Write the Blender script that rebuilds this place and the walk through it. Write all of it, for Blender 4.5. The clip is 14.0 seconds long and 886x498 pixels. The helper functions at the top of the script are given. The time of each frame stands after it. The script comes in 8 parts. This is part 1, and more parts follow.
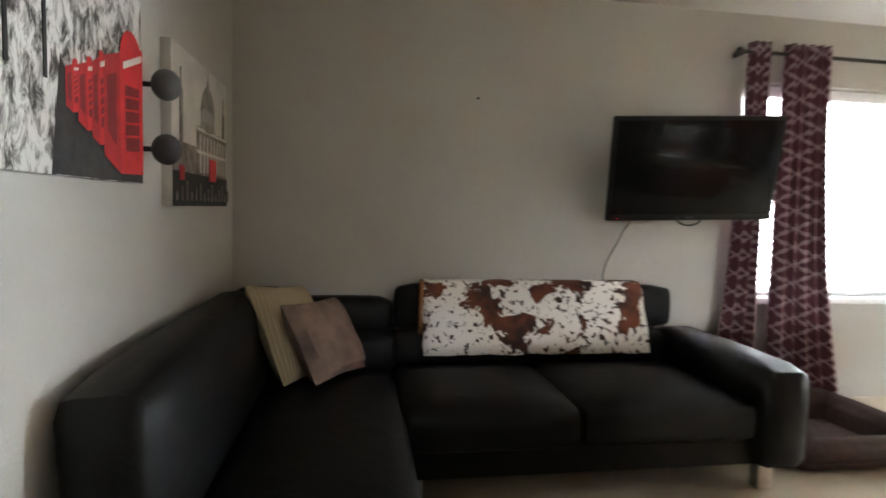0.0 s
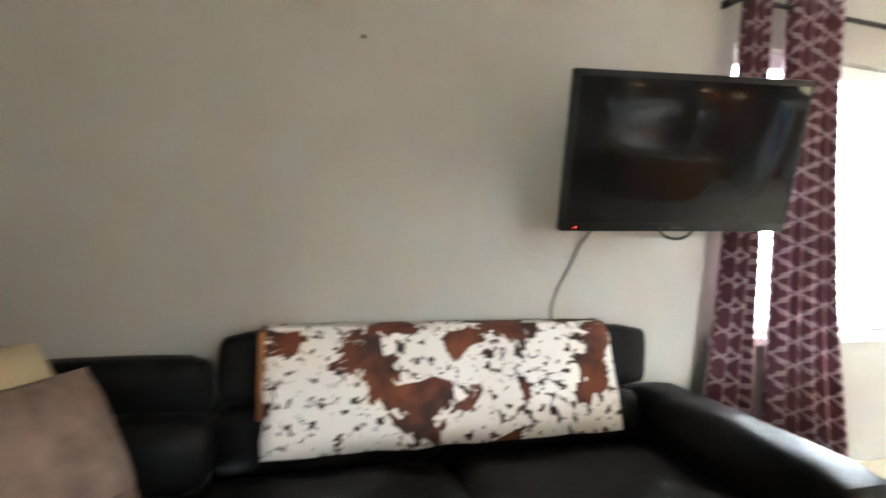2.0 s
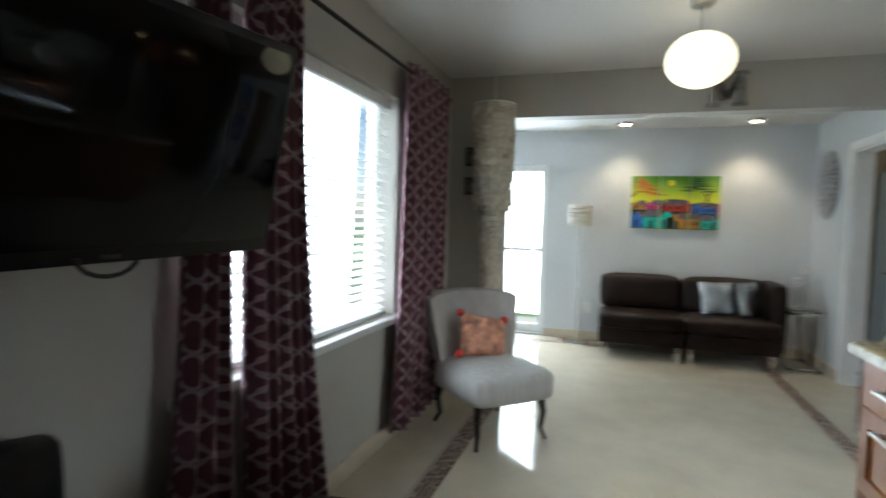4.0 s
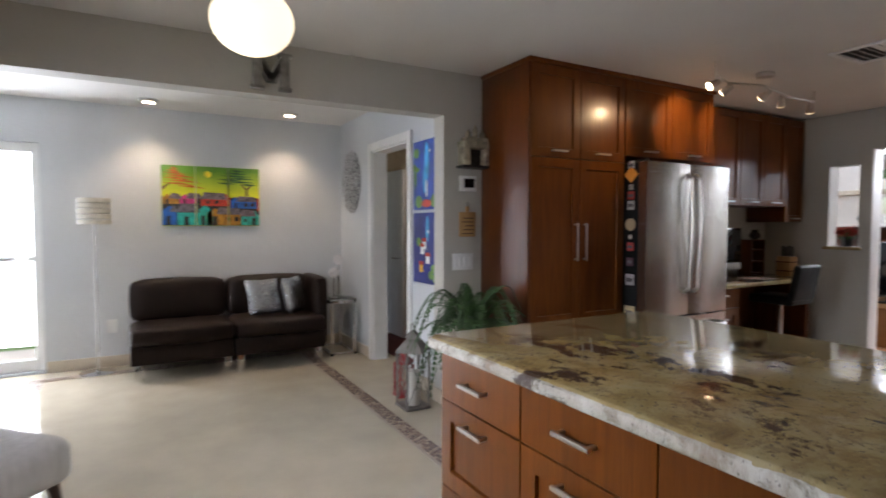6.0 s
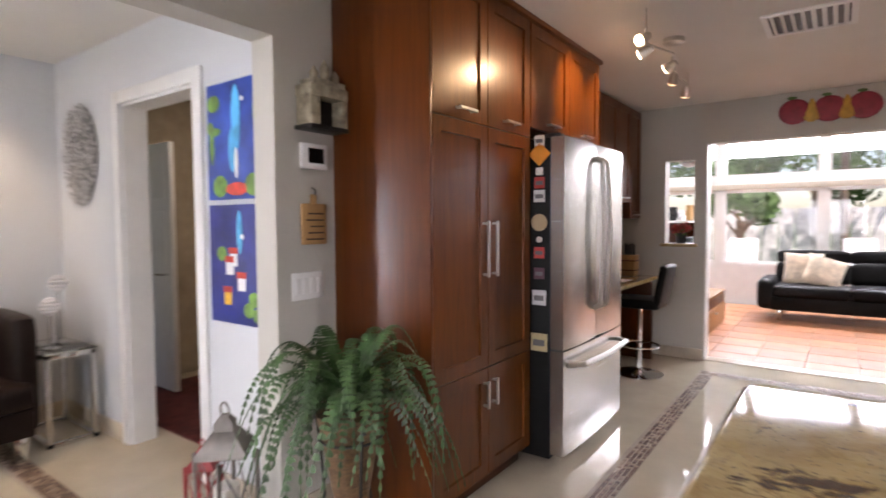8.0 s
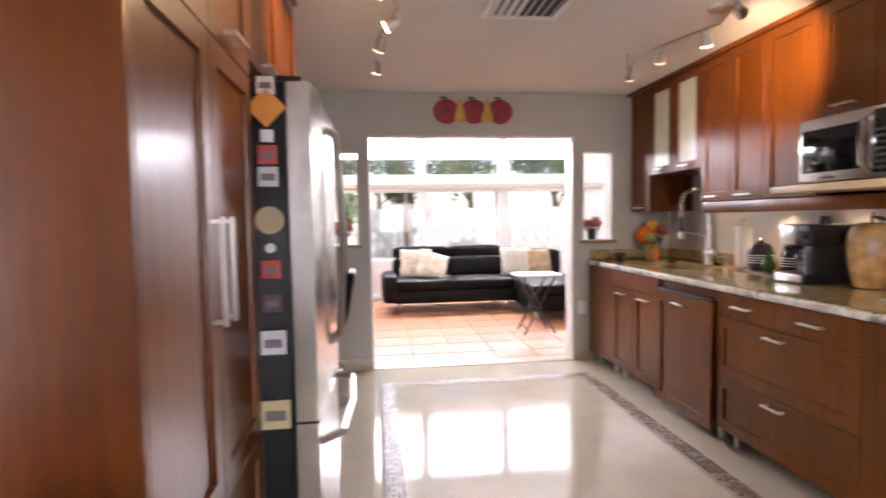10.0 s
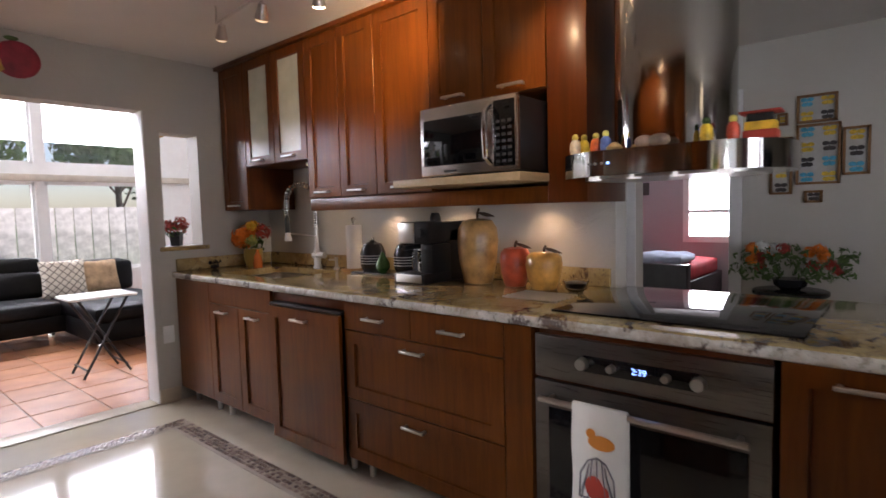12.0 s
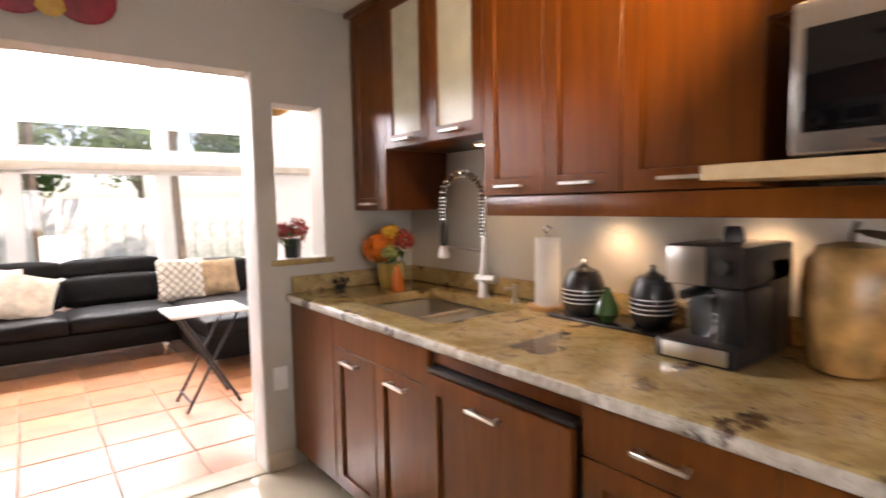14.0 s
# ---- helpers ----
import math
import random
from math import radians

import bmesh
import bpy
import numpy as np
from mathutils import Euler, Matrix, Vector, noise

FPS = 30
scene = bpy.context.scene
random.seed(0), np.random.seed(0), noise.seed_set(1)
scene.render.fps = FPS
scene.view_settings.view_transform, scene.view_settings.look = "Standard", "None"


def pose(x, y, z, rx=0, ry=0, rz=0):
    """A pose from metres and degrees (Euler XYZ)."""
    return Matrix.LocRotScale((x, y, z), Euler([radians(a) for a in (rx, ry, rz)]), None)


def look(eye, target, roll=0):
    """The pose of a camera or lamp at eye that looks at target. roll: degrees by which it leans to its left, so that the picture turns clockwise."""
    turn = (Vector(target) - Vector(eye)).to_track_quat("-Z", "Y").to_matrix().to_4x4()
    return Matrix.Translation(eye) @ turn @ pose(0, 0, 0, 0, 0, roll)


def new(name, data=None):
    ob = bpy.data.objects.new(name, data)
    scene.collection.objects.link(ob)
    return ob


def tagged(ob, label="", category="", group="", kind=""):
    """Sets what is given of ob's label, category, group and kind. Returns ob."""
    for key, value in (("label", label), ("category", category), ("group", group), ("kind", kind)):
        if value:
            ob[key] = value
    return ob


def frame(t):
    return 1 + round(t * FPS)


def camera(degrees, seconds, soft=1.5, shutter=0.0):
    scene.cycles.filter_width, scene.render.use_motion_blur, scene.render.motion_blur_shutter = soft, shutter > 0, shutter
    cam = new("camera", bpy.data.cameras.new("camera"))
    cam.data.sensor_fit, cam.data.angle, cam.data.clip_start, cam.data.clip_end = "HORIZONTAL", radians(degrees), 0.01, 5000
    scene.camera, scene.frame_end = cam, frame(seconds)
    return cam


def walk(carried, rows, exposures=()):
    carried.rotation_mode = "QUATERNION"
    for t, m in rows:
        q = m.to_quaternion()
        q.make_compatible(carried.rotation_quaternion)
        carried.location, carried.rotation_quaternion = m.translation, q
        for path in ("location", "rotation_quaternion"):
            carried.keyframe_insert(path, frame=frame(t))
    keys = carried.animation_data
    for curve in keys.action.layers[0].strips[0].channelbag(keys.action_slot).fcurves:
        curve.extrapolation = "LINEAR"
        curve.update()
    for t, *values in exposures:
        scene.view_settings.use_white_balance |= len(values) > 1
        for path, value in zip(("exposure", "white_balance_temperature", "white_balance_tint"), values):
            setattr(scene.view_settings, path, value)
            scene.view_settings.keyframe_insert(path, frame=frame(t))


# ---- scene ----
cam = camera(78.5, 14.0, soft=1.6, shutter=0.5)
PATH = [
    (0, (-2.174, 4.244, 1.208), (-1.863, 6.214, 1.063), 1.6),
    (0.5, (-2.144, 4.501, 1.199), (-2.017, 6.491, 1.052), 1.7),
    (1, (-2.098, 4.766, 1.22), (-1.987, 6.758, 1.071), 2.0),
    (1.5, (-1.968, 5.013, 1.236), (-1.766, 6.997, 1.079), 2.2),
    (2, (-1.815, 5.26, 1.185), (-1.229, 7.17, 1.09), 2.2),
    (2.5, (-1.631, 5.51, 1.259), (-0.564, 7.196, 1.123), 2.1),
    (3, (-1.451, 5.693, 1.255), (-0.025, 7.091, 1.139), 2.0),
    (3.5, (-1.354, 5.796, 1.262), (0.315, 6.893, 1.165), 1.6),
    (4, (-1.285, 5.892, 1.287), (0.615, 6.509, 1.191), 1.6),
    (4.2, (-1.223, 6.0, 1.263), (0.743, 6.356, 1.174), 2.3),
    (5.2, (-0.93, 6.02, 1.285), (1.026, 5.604, 1.195), 1.0),
    (6.3, (-0.513, 5.913, 1.3), (1.155, 4.813, 1.21), -0.0),
    (6.5, (-0.364, 5.87, 1.318), (1.274, 4.727, 1.222), -0.0),
    (7, (0.037, 5.784, 1.321), (1.593, 4.53, 1.222), -0.1),
    (7.2, (0.185, 5.725, 1.32), (1.713, 4.434, 1.222), -0.1),
    (8.2, (0.97, 5.42, 1.30), (2.02, 3.718, 1.200), -0.4),
    (9.3, (1.66, 4.94, 1.282), (1.98, 2.966, 1.180), -0.6),
    (9.5, (1.70, 4.86, 1.281), (1.878, 2.868, 1.179), -0.7),
    (10, (1.75, 4.672, 1.295), (1.506, 2.691, 1.185), -0.9),
    (10.5, (1.792, 4.476, 1.276), (1.087, 2.608, 1.16), -1.1),
    (11, (1.756, 4.314, 1.257), (0.667, 2.641, 1.138), -1.2),
    (11.5, (1.634, 4.143, 1.278), (0.249, 2.706, 1.15), -1.4),
    (12, (1.498, 3.904, 1.287), (-0.016, 2.604, 1.148), -1.5),
    (12.5, (1.319, 3.609, 1.32), (-0.208, 2.326, 1.173), -1.4),
    (13, (1.203, 3.292, 1.348), (-0.311, 1.994, 1.194), -1.2),
    (13.5, (1.07, 2.971, 1.338), (-0.379, 1.601, 1.185), -0.9),
    (14, (0.913, 2.68, 1.358), (-0.305, 1.102, 1.193), -1.0),
]
walk(cam, [(t, look(eye, target, roll)) for t, eye, target, roll in PATH],
     exposures=[(0, 1.85, 6500, 10), (0.5, 1.95, 6600, 12), (1.0, 2.5, 6600, 10), (1.5, 2.65, 6500, 10), (2.0, 2.9, 6350, 8), (2.5, 2.55, 6250, 9),
                (3.0, 2.4, 6150, 9), (3.5, 2.0, 6150, 9), (3.7, 1.3, 6050, 7), (4.0, -0.15, 5950, 4), (4.2, -0.35, 5950, 4),
                (6.3, -0.15, 6490, 20), (7.2, 0.05, 6590, 24), (9.3, 1.3, 7090, 26), (9.8, 1.15, 6890, 28), (10.2, 0.5, 6690, 26), (10.6, -0.2, 6440, 22),
                (11.0, -0.45, 6270, 18), (12.0, 0.0, 6550, 24), (12.5, 0.35, 7000, 24), (13.0, 0.7, 7600, 25), (13.5, 0.85, 7700, 27), (14.0, 0.95, 7350, 24)])

# ---- world, sun, large lights ----
world = bpy.data.worlds.new("sky")
scene.world = world
world.use_nodes = True
wn = world.node_tree.nodes
sky = wn.new("ShaderNodeTexSky")
sky.sky_type = "NISHITA"
sky.sun_disc = False
sky.sun_elevation = radians(64)
sky.sun_rotation = radians(328)
wn["Background"].inputs[1].default_value = 0.15
world.node_tree.links.new(sky.outputs[0], wn["Background"].inputs[0])

sun = new("sun", bpy.data.lights.new("sun", "SUN"))
sun.data.energy, sun.data.angle, sun.data.color = 5.0, radians(0.6), (1.0, 0.95, 0.88)
sun.matrix_world = look((0, 0, 10), (2.6, -4.2, 0.0))


def area(name, place, target, w, h, power, colour):
    lamp = new(name, bpy.data.lights.new(name, "AREA"))
    lamp.data.shape, lamp.data.size, lamp.data.size_y = "RECTANGLE", w, h
    lamp.data.energy, lamp.data.color = power, colour
    lamp.matrix_world = look(place, target)
    return lamp


DAY = (0.86, 0.94, 1.0)
area("daylight_living_window", (0.85, 7.45, 1.38), (0.85, 0, 1.1), 1.7, 1.25, 88, DAY)
area("daylight_nook_door", (5.36, 7.06, 1.15), (0, 7.06, 1.0), 0.75, 1.9, 125, DAY)
area("daylight_sunroom", (0.9, -4.75, 2.75), (0.9, -1.6, 0.0), 5.6, 1.0, 380, DAY)
area("daylight_bedroom", (-6.14, 2.06, 1.5), (0, 2.06, 1.4), 0.7, 1.25, 45, DAY)


def spot(name, place, target, power, angle, colour, blend=0.6, size=0.03):
    lamp = new(name, bpy.data.lights.new(name, "SPOT"))
    lamp.data.energy, lamp.data.color = power, colour
    lamp.data.spot_size, lamp.data.spot_blend, lamp.data.shadow_soft_size = radians(angle), blend, size
    lamp.matrix_world = look(place, target)
    return lamp


WARM = (1.0, 0.72, 0.38)

# ---- materials ----


def shader(name, rough=0.5, metal=0.0):
    m = bpy.data.materials.new(name)
    m.use_nodes = True
    b = m.node_tree.nodes["Principled BSDF"]
    b.inputs["Roughness"].default_value = rough
    b.inputs["Metallic"].default_value = metal
    return m, m.node_tree.nodes, m.node_tree.links, b


def coords(n, l, scale=(1, 1, 1), kind="Object"):
    t, mp = n.new("ShaderNodeTexCoord"), n.new("ShaderNodeMapping")
    mp.inputs["Scale"].default_value = scale
    l.new(t.outputs[kind], mp.inputs["Vector"])
    return mp.outputs["Vector"]


def ramp(n, l, fac, stops):
    r = n.new("ShaderNodeValToRGB")
    while len(r.color_ramp.elements) < len(stops):
        r.color_ramp.elements.new(0.5)
    for e, (p, c) in zip(r.color_ramp.elements, stops):
        e.position, e.color = p, (*c, 1)
    l.new(fac, r.inputs["Fac"])
    return r.outputs["Color"]


def noise_tex(n, l, vec, scale, detail=4, rough=0.55, dist=0.0):
    t = n.new("ShaderNodeTexNoise")
    t.inputs["Scale"].default_value, t.inputs["Detail"].default_value = scale, detail
    t.inputs["Roughness"].default_value, t.inputs["Distortion"].default_value = rough, dist
    l.new(vec, t.inputs["Vector"])
    return t.outputs["Fac"]


def bump(n, l, b, height, strength=0.2, dist=0.01):
    u = n.new("ShaderNodeBump")
    u.inputs["Strength"].default_value, u.inputs["Distance"].default_value = strength, dist
    l.new(height, u.inputs["Height"])
    l.new(u.outputs["Normal"], b.inputs["Normal"])


def mixc(n, l, fac, a, b):
    m = n.new("ShaderNodeMix")
    m.data_type = "RGBA"
    for sock, v in ((m.inputs["Factor"], fac), (m.inputs["A"], a), (m.inputs["B"], b)):
        if hasattr(v, "is_linked"):
            l.new(v, sock)
        elif sock.name == "Factor":
            sock.default_value = v
        else:
            sock.default_value = (*v, 1)
    return m.outputs["Result"]


def simple(name, c, rough=0.5, metal=0.0, vary=0.12, scale=9.0, bmp=0.0, bscale=60.0, stretch=(1, 1, 1), coat=0.0):
    """A surface with blotches at one scale and fine grain at another."""
    m, n, l, b = shader(name, rough, metal)
    v = coords(n, l, stretch)
    lo, hi = [max(0, x * (1 - vary)) for x in c], [min(1, x * (1 + vary)) for x in c]
    l.new(ramp(n, l, noise_tex(n, l, v, scale), [(0.3, lo), (0.7, hi)]), b.inputs["Base Color"])
    rr = n.new("ShaderNodeMapRange")
    rr.inputs["To Min"].default_value, rr.inputs["To Max"].default_value = rough * 0.85, min(1, rough * 1.2)
    l.new(noise_tex(n, l, v, scale * 3.1), rr.inputs["Value"])
    l.new(rr.outputs[0], b.inputs["Roughness"])
    if bmp:
        bump(n, l, b, noise_tex(n, l, v, bscale, 6), bmp)
    if coat:
        b.inputs["Coat Weight"].default_value = coat
        b.inputs["Coat Roughness"].default_value = 0.12
    return m


def wood(name, dark, light, rough=0.36, stretch=(14, 14, 1.1), coat=0.1):
    m, n, l, b = shader(name, rough)
    v = coords(n, l, stretch)
    g = noise_tex(n, l, v, 2.2, 8, 0.6, 0.6)
    fine = noise_tex(n, l, v, 12, 4)
    big = noise_tex(n, l, coords(n, l), 1.7, 2)
    info = n.new("ShaderNodeObjectInfo")
    c1 = ramp(n, l, g, [(0.25, dark), (0.75, light)])
    c2 = mixc(n, l, 0.35, c1, ramp(n, l, big, [(0.3, dark), (0.7, light)]))
    hs = n.new("ShaderNodeHueSaturation")
    mr = n.new("ShaderNodeMapRange")
    mr.inputs["To Min"].default_value, mr.inputs["To Max"].default_value = 0.88, 1.12
    l.new(info.outputs["Random"], mr.inputs["Value"])
    l.new(mr.outputs[0], hs.inputs["Value"])
    l.new(c2, hs.inputs["Color"])
    l.new(hs.outputs[0], b.inputs["Base Color"])
    bump(n, l, b, fine, 0.05, 0.004)
    b.inputs["Coat Weight"].default_value, b.inputs["Coat Roughness"].default_value = coat, 0.15
    b.inputs["Specular IOR Level"].default_value = 0.22
    return m


def wall_paint(name, c):
    m, n, l, b = shader(name, 0.62)
    v = coords(n, l)
    l.new(ramp(n, l, noise_tex(n, l, v, 1.3, 3), [(0.3, [x * 0.95 for x in c]), (0.7, [min(1, x * 1.04) for x in c])]), b.inputs["Base Color"])
    vo = noise_tex(n, l, v, 7.5, 5, 0.62, 0.8)
    bump(n, l, b, ramp(n, l, vo, [(0.46, (0, 0, 0)), (0.6, (1, 1, 1))]), 0.16, 0.006)
    return m


def granite(name, edge=False):
    m, n, l, b = shader(name, 0.45 if edge else 0.07)
    v = coords(n, l)
    if edge:
        stops = [(0.25, (0.16, 0.12, 0.08)), (0.4, (0.40, 0.36, 0.29)), (0.6, (0.62, 0.60, 0.54)), (0.8, (0.70, 0.69, 0.66))]
    else:
        stops = [(0.25, (0.20, 0.13, 0.055)), (0.42, (0.40, 0.29, 0.12)), (0.58, (0.48, 0.38, 0.19)), (0.8, (0.46, 0.40, 0.27))]
    base = ramp(n, l, noise_tex(n, l, v, 7.5, 9, 0.68, 0.5), stops)
    mott = ramp(n, l, noise_tex(n, l, v, 15, 8, 0.7, 0.4), [(0.56, (0, 0, 0)), (0.66, (0.75, 0.75, 0.75))])
    c = mixc(n, l, mott, base, (0.20, 0.15, 0.09))
    blot = ramp(n, l, noise_tex(n, l, coords(n, l, (1.0, 1.35, 1.0)), 3.6, 9, 0.7, 0.3), [(0.568, (0, 0, 0)), (0.605, (0.95, 0.95, 0.95))])
    c = mixc(n, l, blot, c, (0.060, 0.032, 0.024))
    halo = ramp(n, l, noise_tex(n, l, v, 2.3, 8, 0.66, 0.6), [(0.50, (0, 0, 0)), (0.56, (0.4, 0.4, 0.4)), (0.60, (0, 0, 0))])
    c = mixc(n, l, halo, c, (0.20, 0.105, 0.045))
    sp = ramp(n, l, noise_tex(n, l, v, 80, 3), [(0.60, (0, 0, 0)), (0.7, (0.8, 0.8, 0.8))])
    c = mixc(n, l, sp, c, (0.10, 0.08, 0.07))
    l.new(c, b.inputs["Base Color"])
    if edge:
        bump(n, l, b, noise_tex(n, l, v, 60, 8, 0.7), 0.6, 0.01)
    return m


def steel(name, rough=0.24, c=(0.62, 0.60, 0.57), stretch=(1.5, 1.5, 160)):
    m, n, l, b = shader(name, rough, 1.0)
    v = coords(n, l, stretch)
    f = noise_tex(n, l, v, 3.0, 5)
    l.new(ramp(n, l, f, [(0.2, [x * 0.88 for x in c]), (0.8, c)]), b.inputs["Base Color"])
    mr = n.new("ShaderNodeMapRange")
    mr.inputs["To Min"].default_value, mr.inputs["To Max"].default_value = rough * 0.8, rough * 1.3
    l.new(f, mr.inputs["Value"])
    l.new(mr.outputs[0], b.inputs["Roughness"])
    bump(n, l, b, f, 0.02, 0.001)
    return m


def leather(name, c, rough=0.42):
    m, n, l, b = shader(name, rough)
    v = coords(n, l)
    l.new(ramp(n, l, noise_tex(n, l, v, 5, 4), [(0.3, [x * 0.75 for x in c]), (0.75, [x * 1.3 for x in c])]), b.inputs["Base Color"])
    vo = n.new("ShaderNodeTexVoronoi")
    vo.inputs["Scale"].default_value = 210
    l.new(v, vo.inputs["Vector"])
    wr = noise_tex(n, l, v, 11, 5, 0.6, 1.0)
    ad = n.new("ShaderNodeMath")
    ad.operation = "MULTIPLY_ADD"
    ad.inputs[1].default_value = 0.12
    l.new(vo.outputs["Distance"], ad.inputs[0])
    l.new(wr, ad.inputs[2])
    bump(n, l, b, ad.outputs[0], 0.25, 0.012)
    b.inputs["Specular IOR Level"].default_value = 0.15
    return m


def cowhide(name):
    m, n, l, b = shader(name, 0.85)
    v = coords(n, l)
    big = ramp(n, l, noise_tex(n, l, coords(n, l, (1, 1, 1)), 5.6, 5, 0.6, 0.5), [(0.52, (0, 0, 0)), (0.54, (1, 1, 1))])
    small = ramp(n, l, noise_tex(n, l, v, 36, 4, 0.6, 0.4), [(0.58, (0, 0, 0)), (0.60, (1, 1, 1))])
    tone = ramp(n, l, noise_tex(n, l, v, 7, 3), [(0.42, (0.035, 0.012, 0.008)), (0.62, (0.15, 0.038, 0.014))])
    c = mixc(n, l, small, (0.80, 0.76, 0.71), (0.05, 0.022, 0.016))
    c = mixc(n, l, big, c, tone)
    l.new(c, b.inputs["Base Color"])
    bump(n, l, b, noise_tex(n, l, v, 240, 3), 0.4, 0.004)
    return m


def trellis(name, ground, line, axis="X"):
    """Woven cloth with a lattice of interlaced ovals, about 10 cm a repeat."""
    m, n, l, b = shader(name, 0.85)
    t = n.new("ShaderNodeTexCoord")
    s = n.new("ShaderNodeSeparateXYZ")
    l.new(t.outputs["UV"], s.inputs[0])

    def op(kind, a, bb=None):
        q = n.new("ShaderNodeMath")
        q.operation = kind
        for i, x in enumerate((a, bb)):
            if x is None:
                continue
            if hasattr(x, "is_linked"):
                l.new(x, q.inputs[i])
            else:
                q.inputs[i].default_value = x
        return q.outputs[0]

    uu, vv = op("MULTIPLY", s.outputs["X"], 2 * math.pi / 0.08), op("MULTIPLY", s.outputs["Y"], 2 * math.pi / 0.105)
    cu = op("COSINE", op("ADD", uu, op("MULTIPLY", op("SINE", op("MULTIPLY", uu, 2.0)), 0.38)))
    cv = op("COSINE", op("ADD", vv, op("MULTIPLY", op("SINE", op("MULTIPLY", vv, 2.0)), 0.38)))
    f1 = op("ABSOLUTE", op("ADD", cu, cv))
    band = op("LESS_THAN", f1, 0.34)
    wear = noise_tex(n, l, coords(n, l), 40, 3)
    g2 = ramp(n, l, wear, [(0.3, [x * 0.8 for x in ground]), (0.7, [x * 1.25 for x in ground])])
    l.new(mixc(n, l, band, g2, line), b.inputs["Base Color"])
    bump(n, l, b, noise_tex(n, l, coords(n, l), 500, 2), 0.15, 0.002)
    b.inputs["Sheen Weight"].default_value = 0.3
    return m


def glow(name, c, power):
    m, n, l, b = shader(name, 0.5)
    b.inputs["Base Color"].default_value = (*c, 1)
    b.inputs["Emission Color"].default_value = (*c, 1)
    b.inputs["Emission Strength"].default_value = power
    return m


def glass(name, c=(1, 1, 1), rough=0.0, ior=1.45):
    m, n, l, b = shader(name, rough)
    b.inputs["Base Color"].default_value = (*c, 1)
    b.inputs["Transmission Weight"].default_value = 1.0
    b.inputs["IOR"].default_value = ior
    return m


WALL = wall_paint("greige_wall_paint", (0.50, 0.48, 0.43))
WALL_NOOK = wall_paint("pale_grey_wall_paint", (0.62, 0.64, 0.66))
WALL_MAUVE = wall_paint("mauve_wall_paint", (0.42, 0.36, 0.38))
CEIL = simple("ceiling_paint", (0.74, 0.72, 0.69), 0.8, vary=0.03, scale=1.5, bmp=0.15, bscale=45)
WHITE = simple("white_gloss_paint", (0.80, 0.80, 0.79), 0.35, vary=0.03)
FLOOR = simple("polished_cream_tile", (0.53, 0.465, 0.36), 0.07, vary=0.07, scale=3.5)
GROUT = simple("grout", (0.36, 0.30, 0.24), 0.8)
TERRA = None
CHERRY = wood("cherry_cabinet", (0.060, 0.0145, 0.0020), (0.170, 0.049, 0.0052), rough=0.30)
CHERRY_SIDE = wood("cherry_panel", (0.055, 0.0125, 0.0020), (0.125, 0.031, 0.0042), rough=0.34)
GRANITE = granite("granite")
GRANITE_E = granite("chiselled_granite", True)
STEEL = steel("brushed_steel")
# Oven steel: the dark surroundings it mirrors are put into the base colour.
STEEL_D = steel("oven_steel_dark_reflection", 0.28, (0.20, 0.185, 0.17))
STEEL_P = steel("polished_steel", 0.085, (0.46, 0.45, 0.43), (50, 50, 0.4))
STEEL_H = steel("brushed_steel_bar", 0.3, (0.66, 0.64, 0.6), (90, 90, 90))
CHROME = steel("chrome", 0.08, (0.75, 0.75, 0.75), (4, 4, 4))
BLACK = simple("black_plastic", (0.012, 0.012, 0.013), 0.35)
BLACK_S = simple("satin_black_enamel", (0.007, 0.007, 0.008), 0.4)
BLACK_S.node_tree.nodes["Principled BSDF"].inputs["Specular IOR Level"].default_value = 0.22
BLACKGLASS = simple("black_glass", (0.006, 0.006, 0.007), 0.06, vary=0.02)
IRON = simple("dark_iron", (0.03, 0.027, 0.025), 0.5, metal=0.6, bmp=0.1)
LEATHER = leather("black_leather", (0.005, 0.0047, 0.005), 0.46)
LEATHER2 = leather("dark_brown_leather", (0.017, 0.010, 0.008), 0.42)
COW = cowhide("cowhide")
CURTAIN = trellis("trellis_curtain", (0.10, 0.026, 0.042), (0.36, 0.26, 0.28))

# ---- building helpers ----


def box(bm, x0, y0, z0, x1, y1, z1, bev=0.0, seg=2):
    sx, sy, sz = x1 - x0, y1 - y0, z1 - z0
    m = Matrix.Translation(((x0 + x1) / 2, (y0 + y1) / 2, (z0 + z1) / 2)) @ Matrix.Diagonal((sx, sy, sz, 1))
    vs = bmesh.ops.create_cube(bm, size=1, matrix=m)["verts"]
    if bev > 0:
        es = list({e for v in vs for e in v.link_edges})
        bmesh.ops.bevel(bm, geom=es, offset=min(bev, 0.49 * min(abs(sx), abs(sy), abs(sz))), segments=seg, affect="EDGES", profile=0.5)
    return bm


def tube(bm, a, b, r, r2=None, seg=12):
    a, b = Vector(a), Vector(b)
    d = b - a
    m = Matrix.Translation((a + b) / 2) @ d.to_track_quat("Z", "Y").to_matrix().to_4x4()
    bmesh.ops.create_cone(bm, cap_ends=True, segments=seg, radius1=r, radius2=r if r2 is None else r2, depth=d.length, matrix=m)
    return bm


def ball(bm, c, r, scale=(1, 1, 1), u=14, v=10):
    bmesh.ops.create_uvsphere(bm, u_segments=u, v_segments=v, radius=r, matrix=Matrix.Translation(c) @ Matrix.Diagonal((*scale, 1)))
    return bm


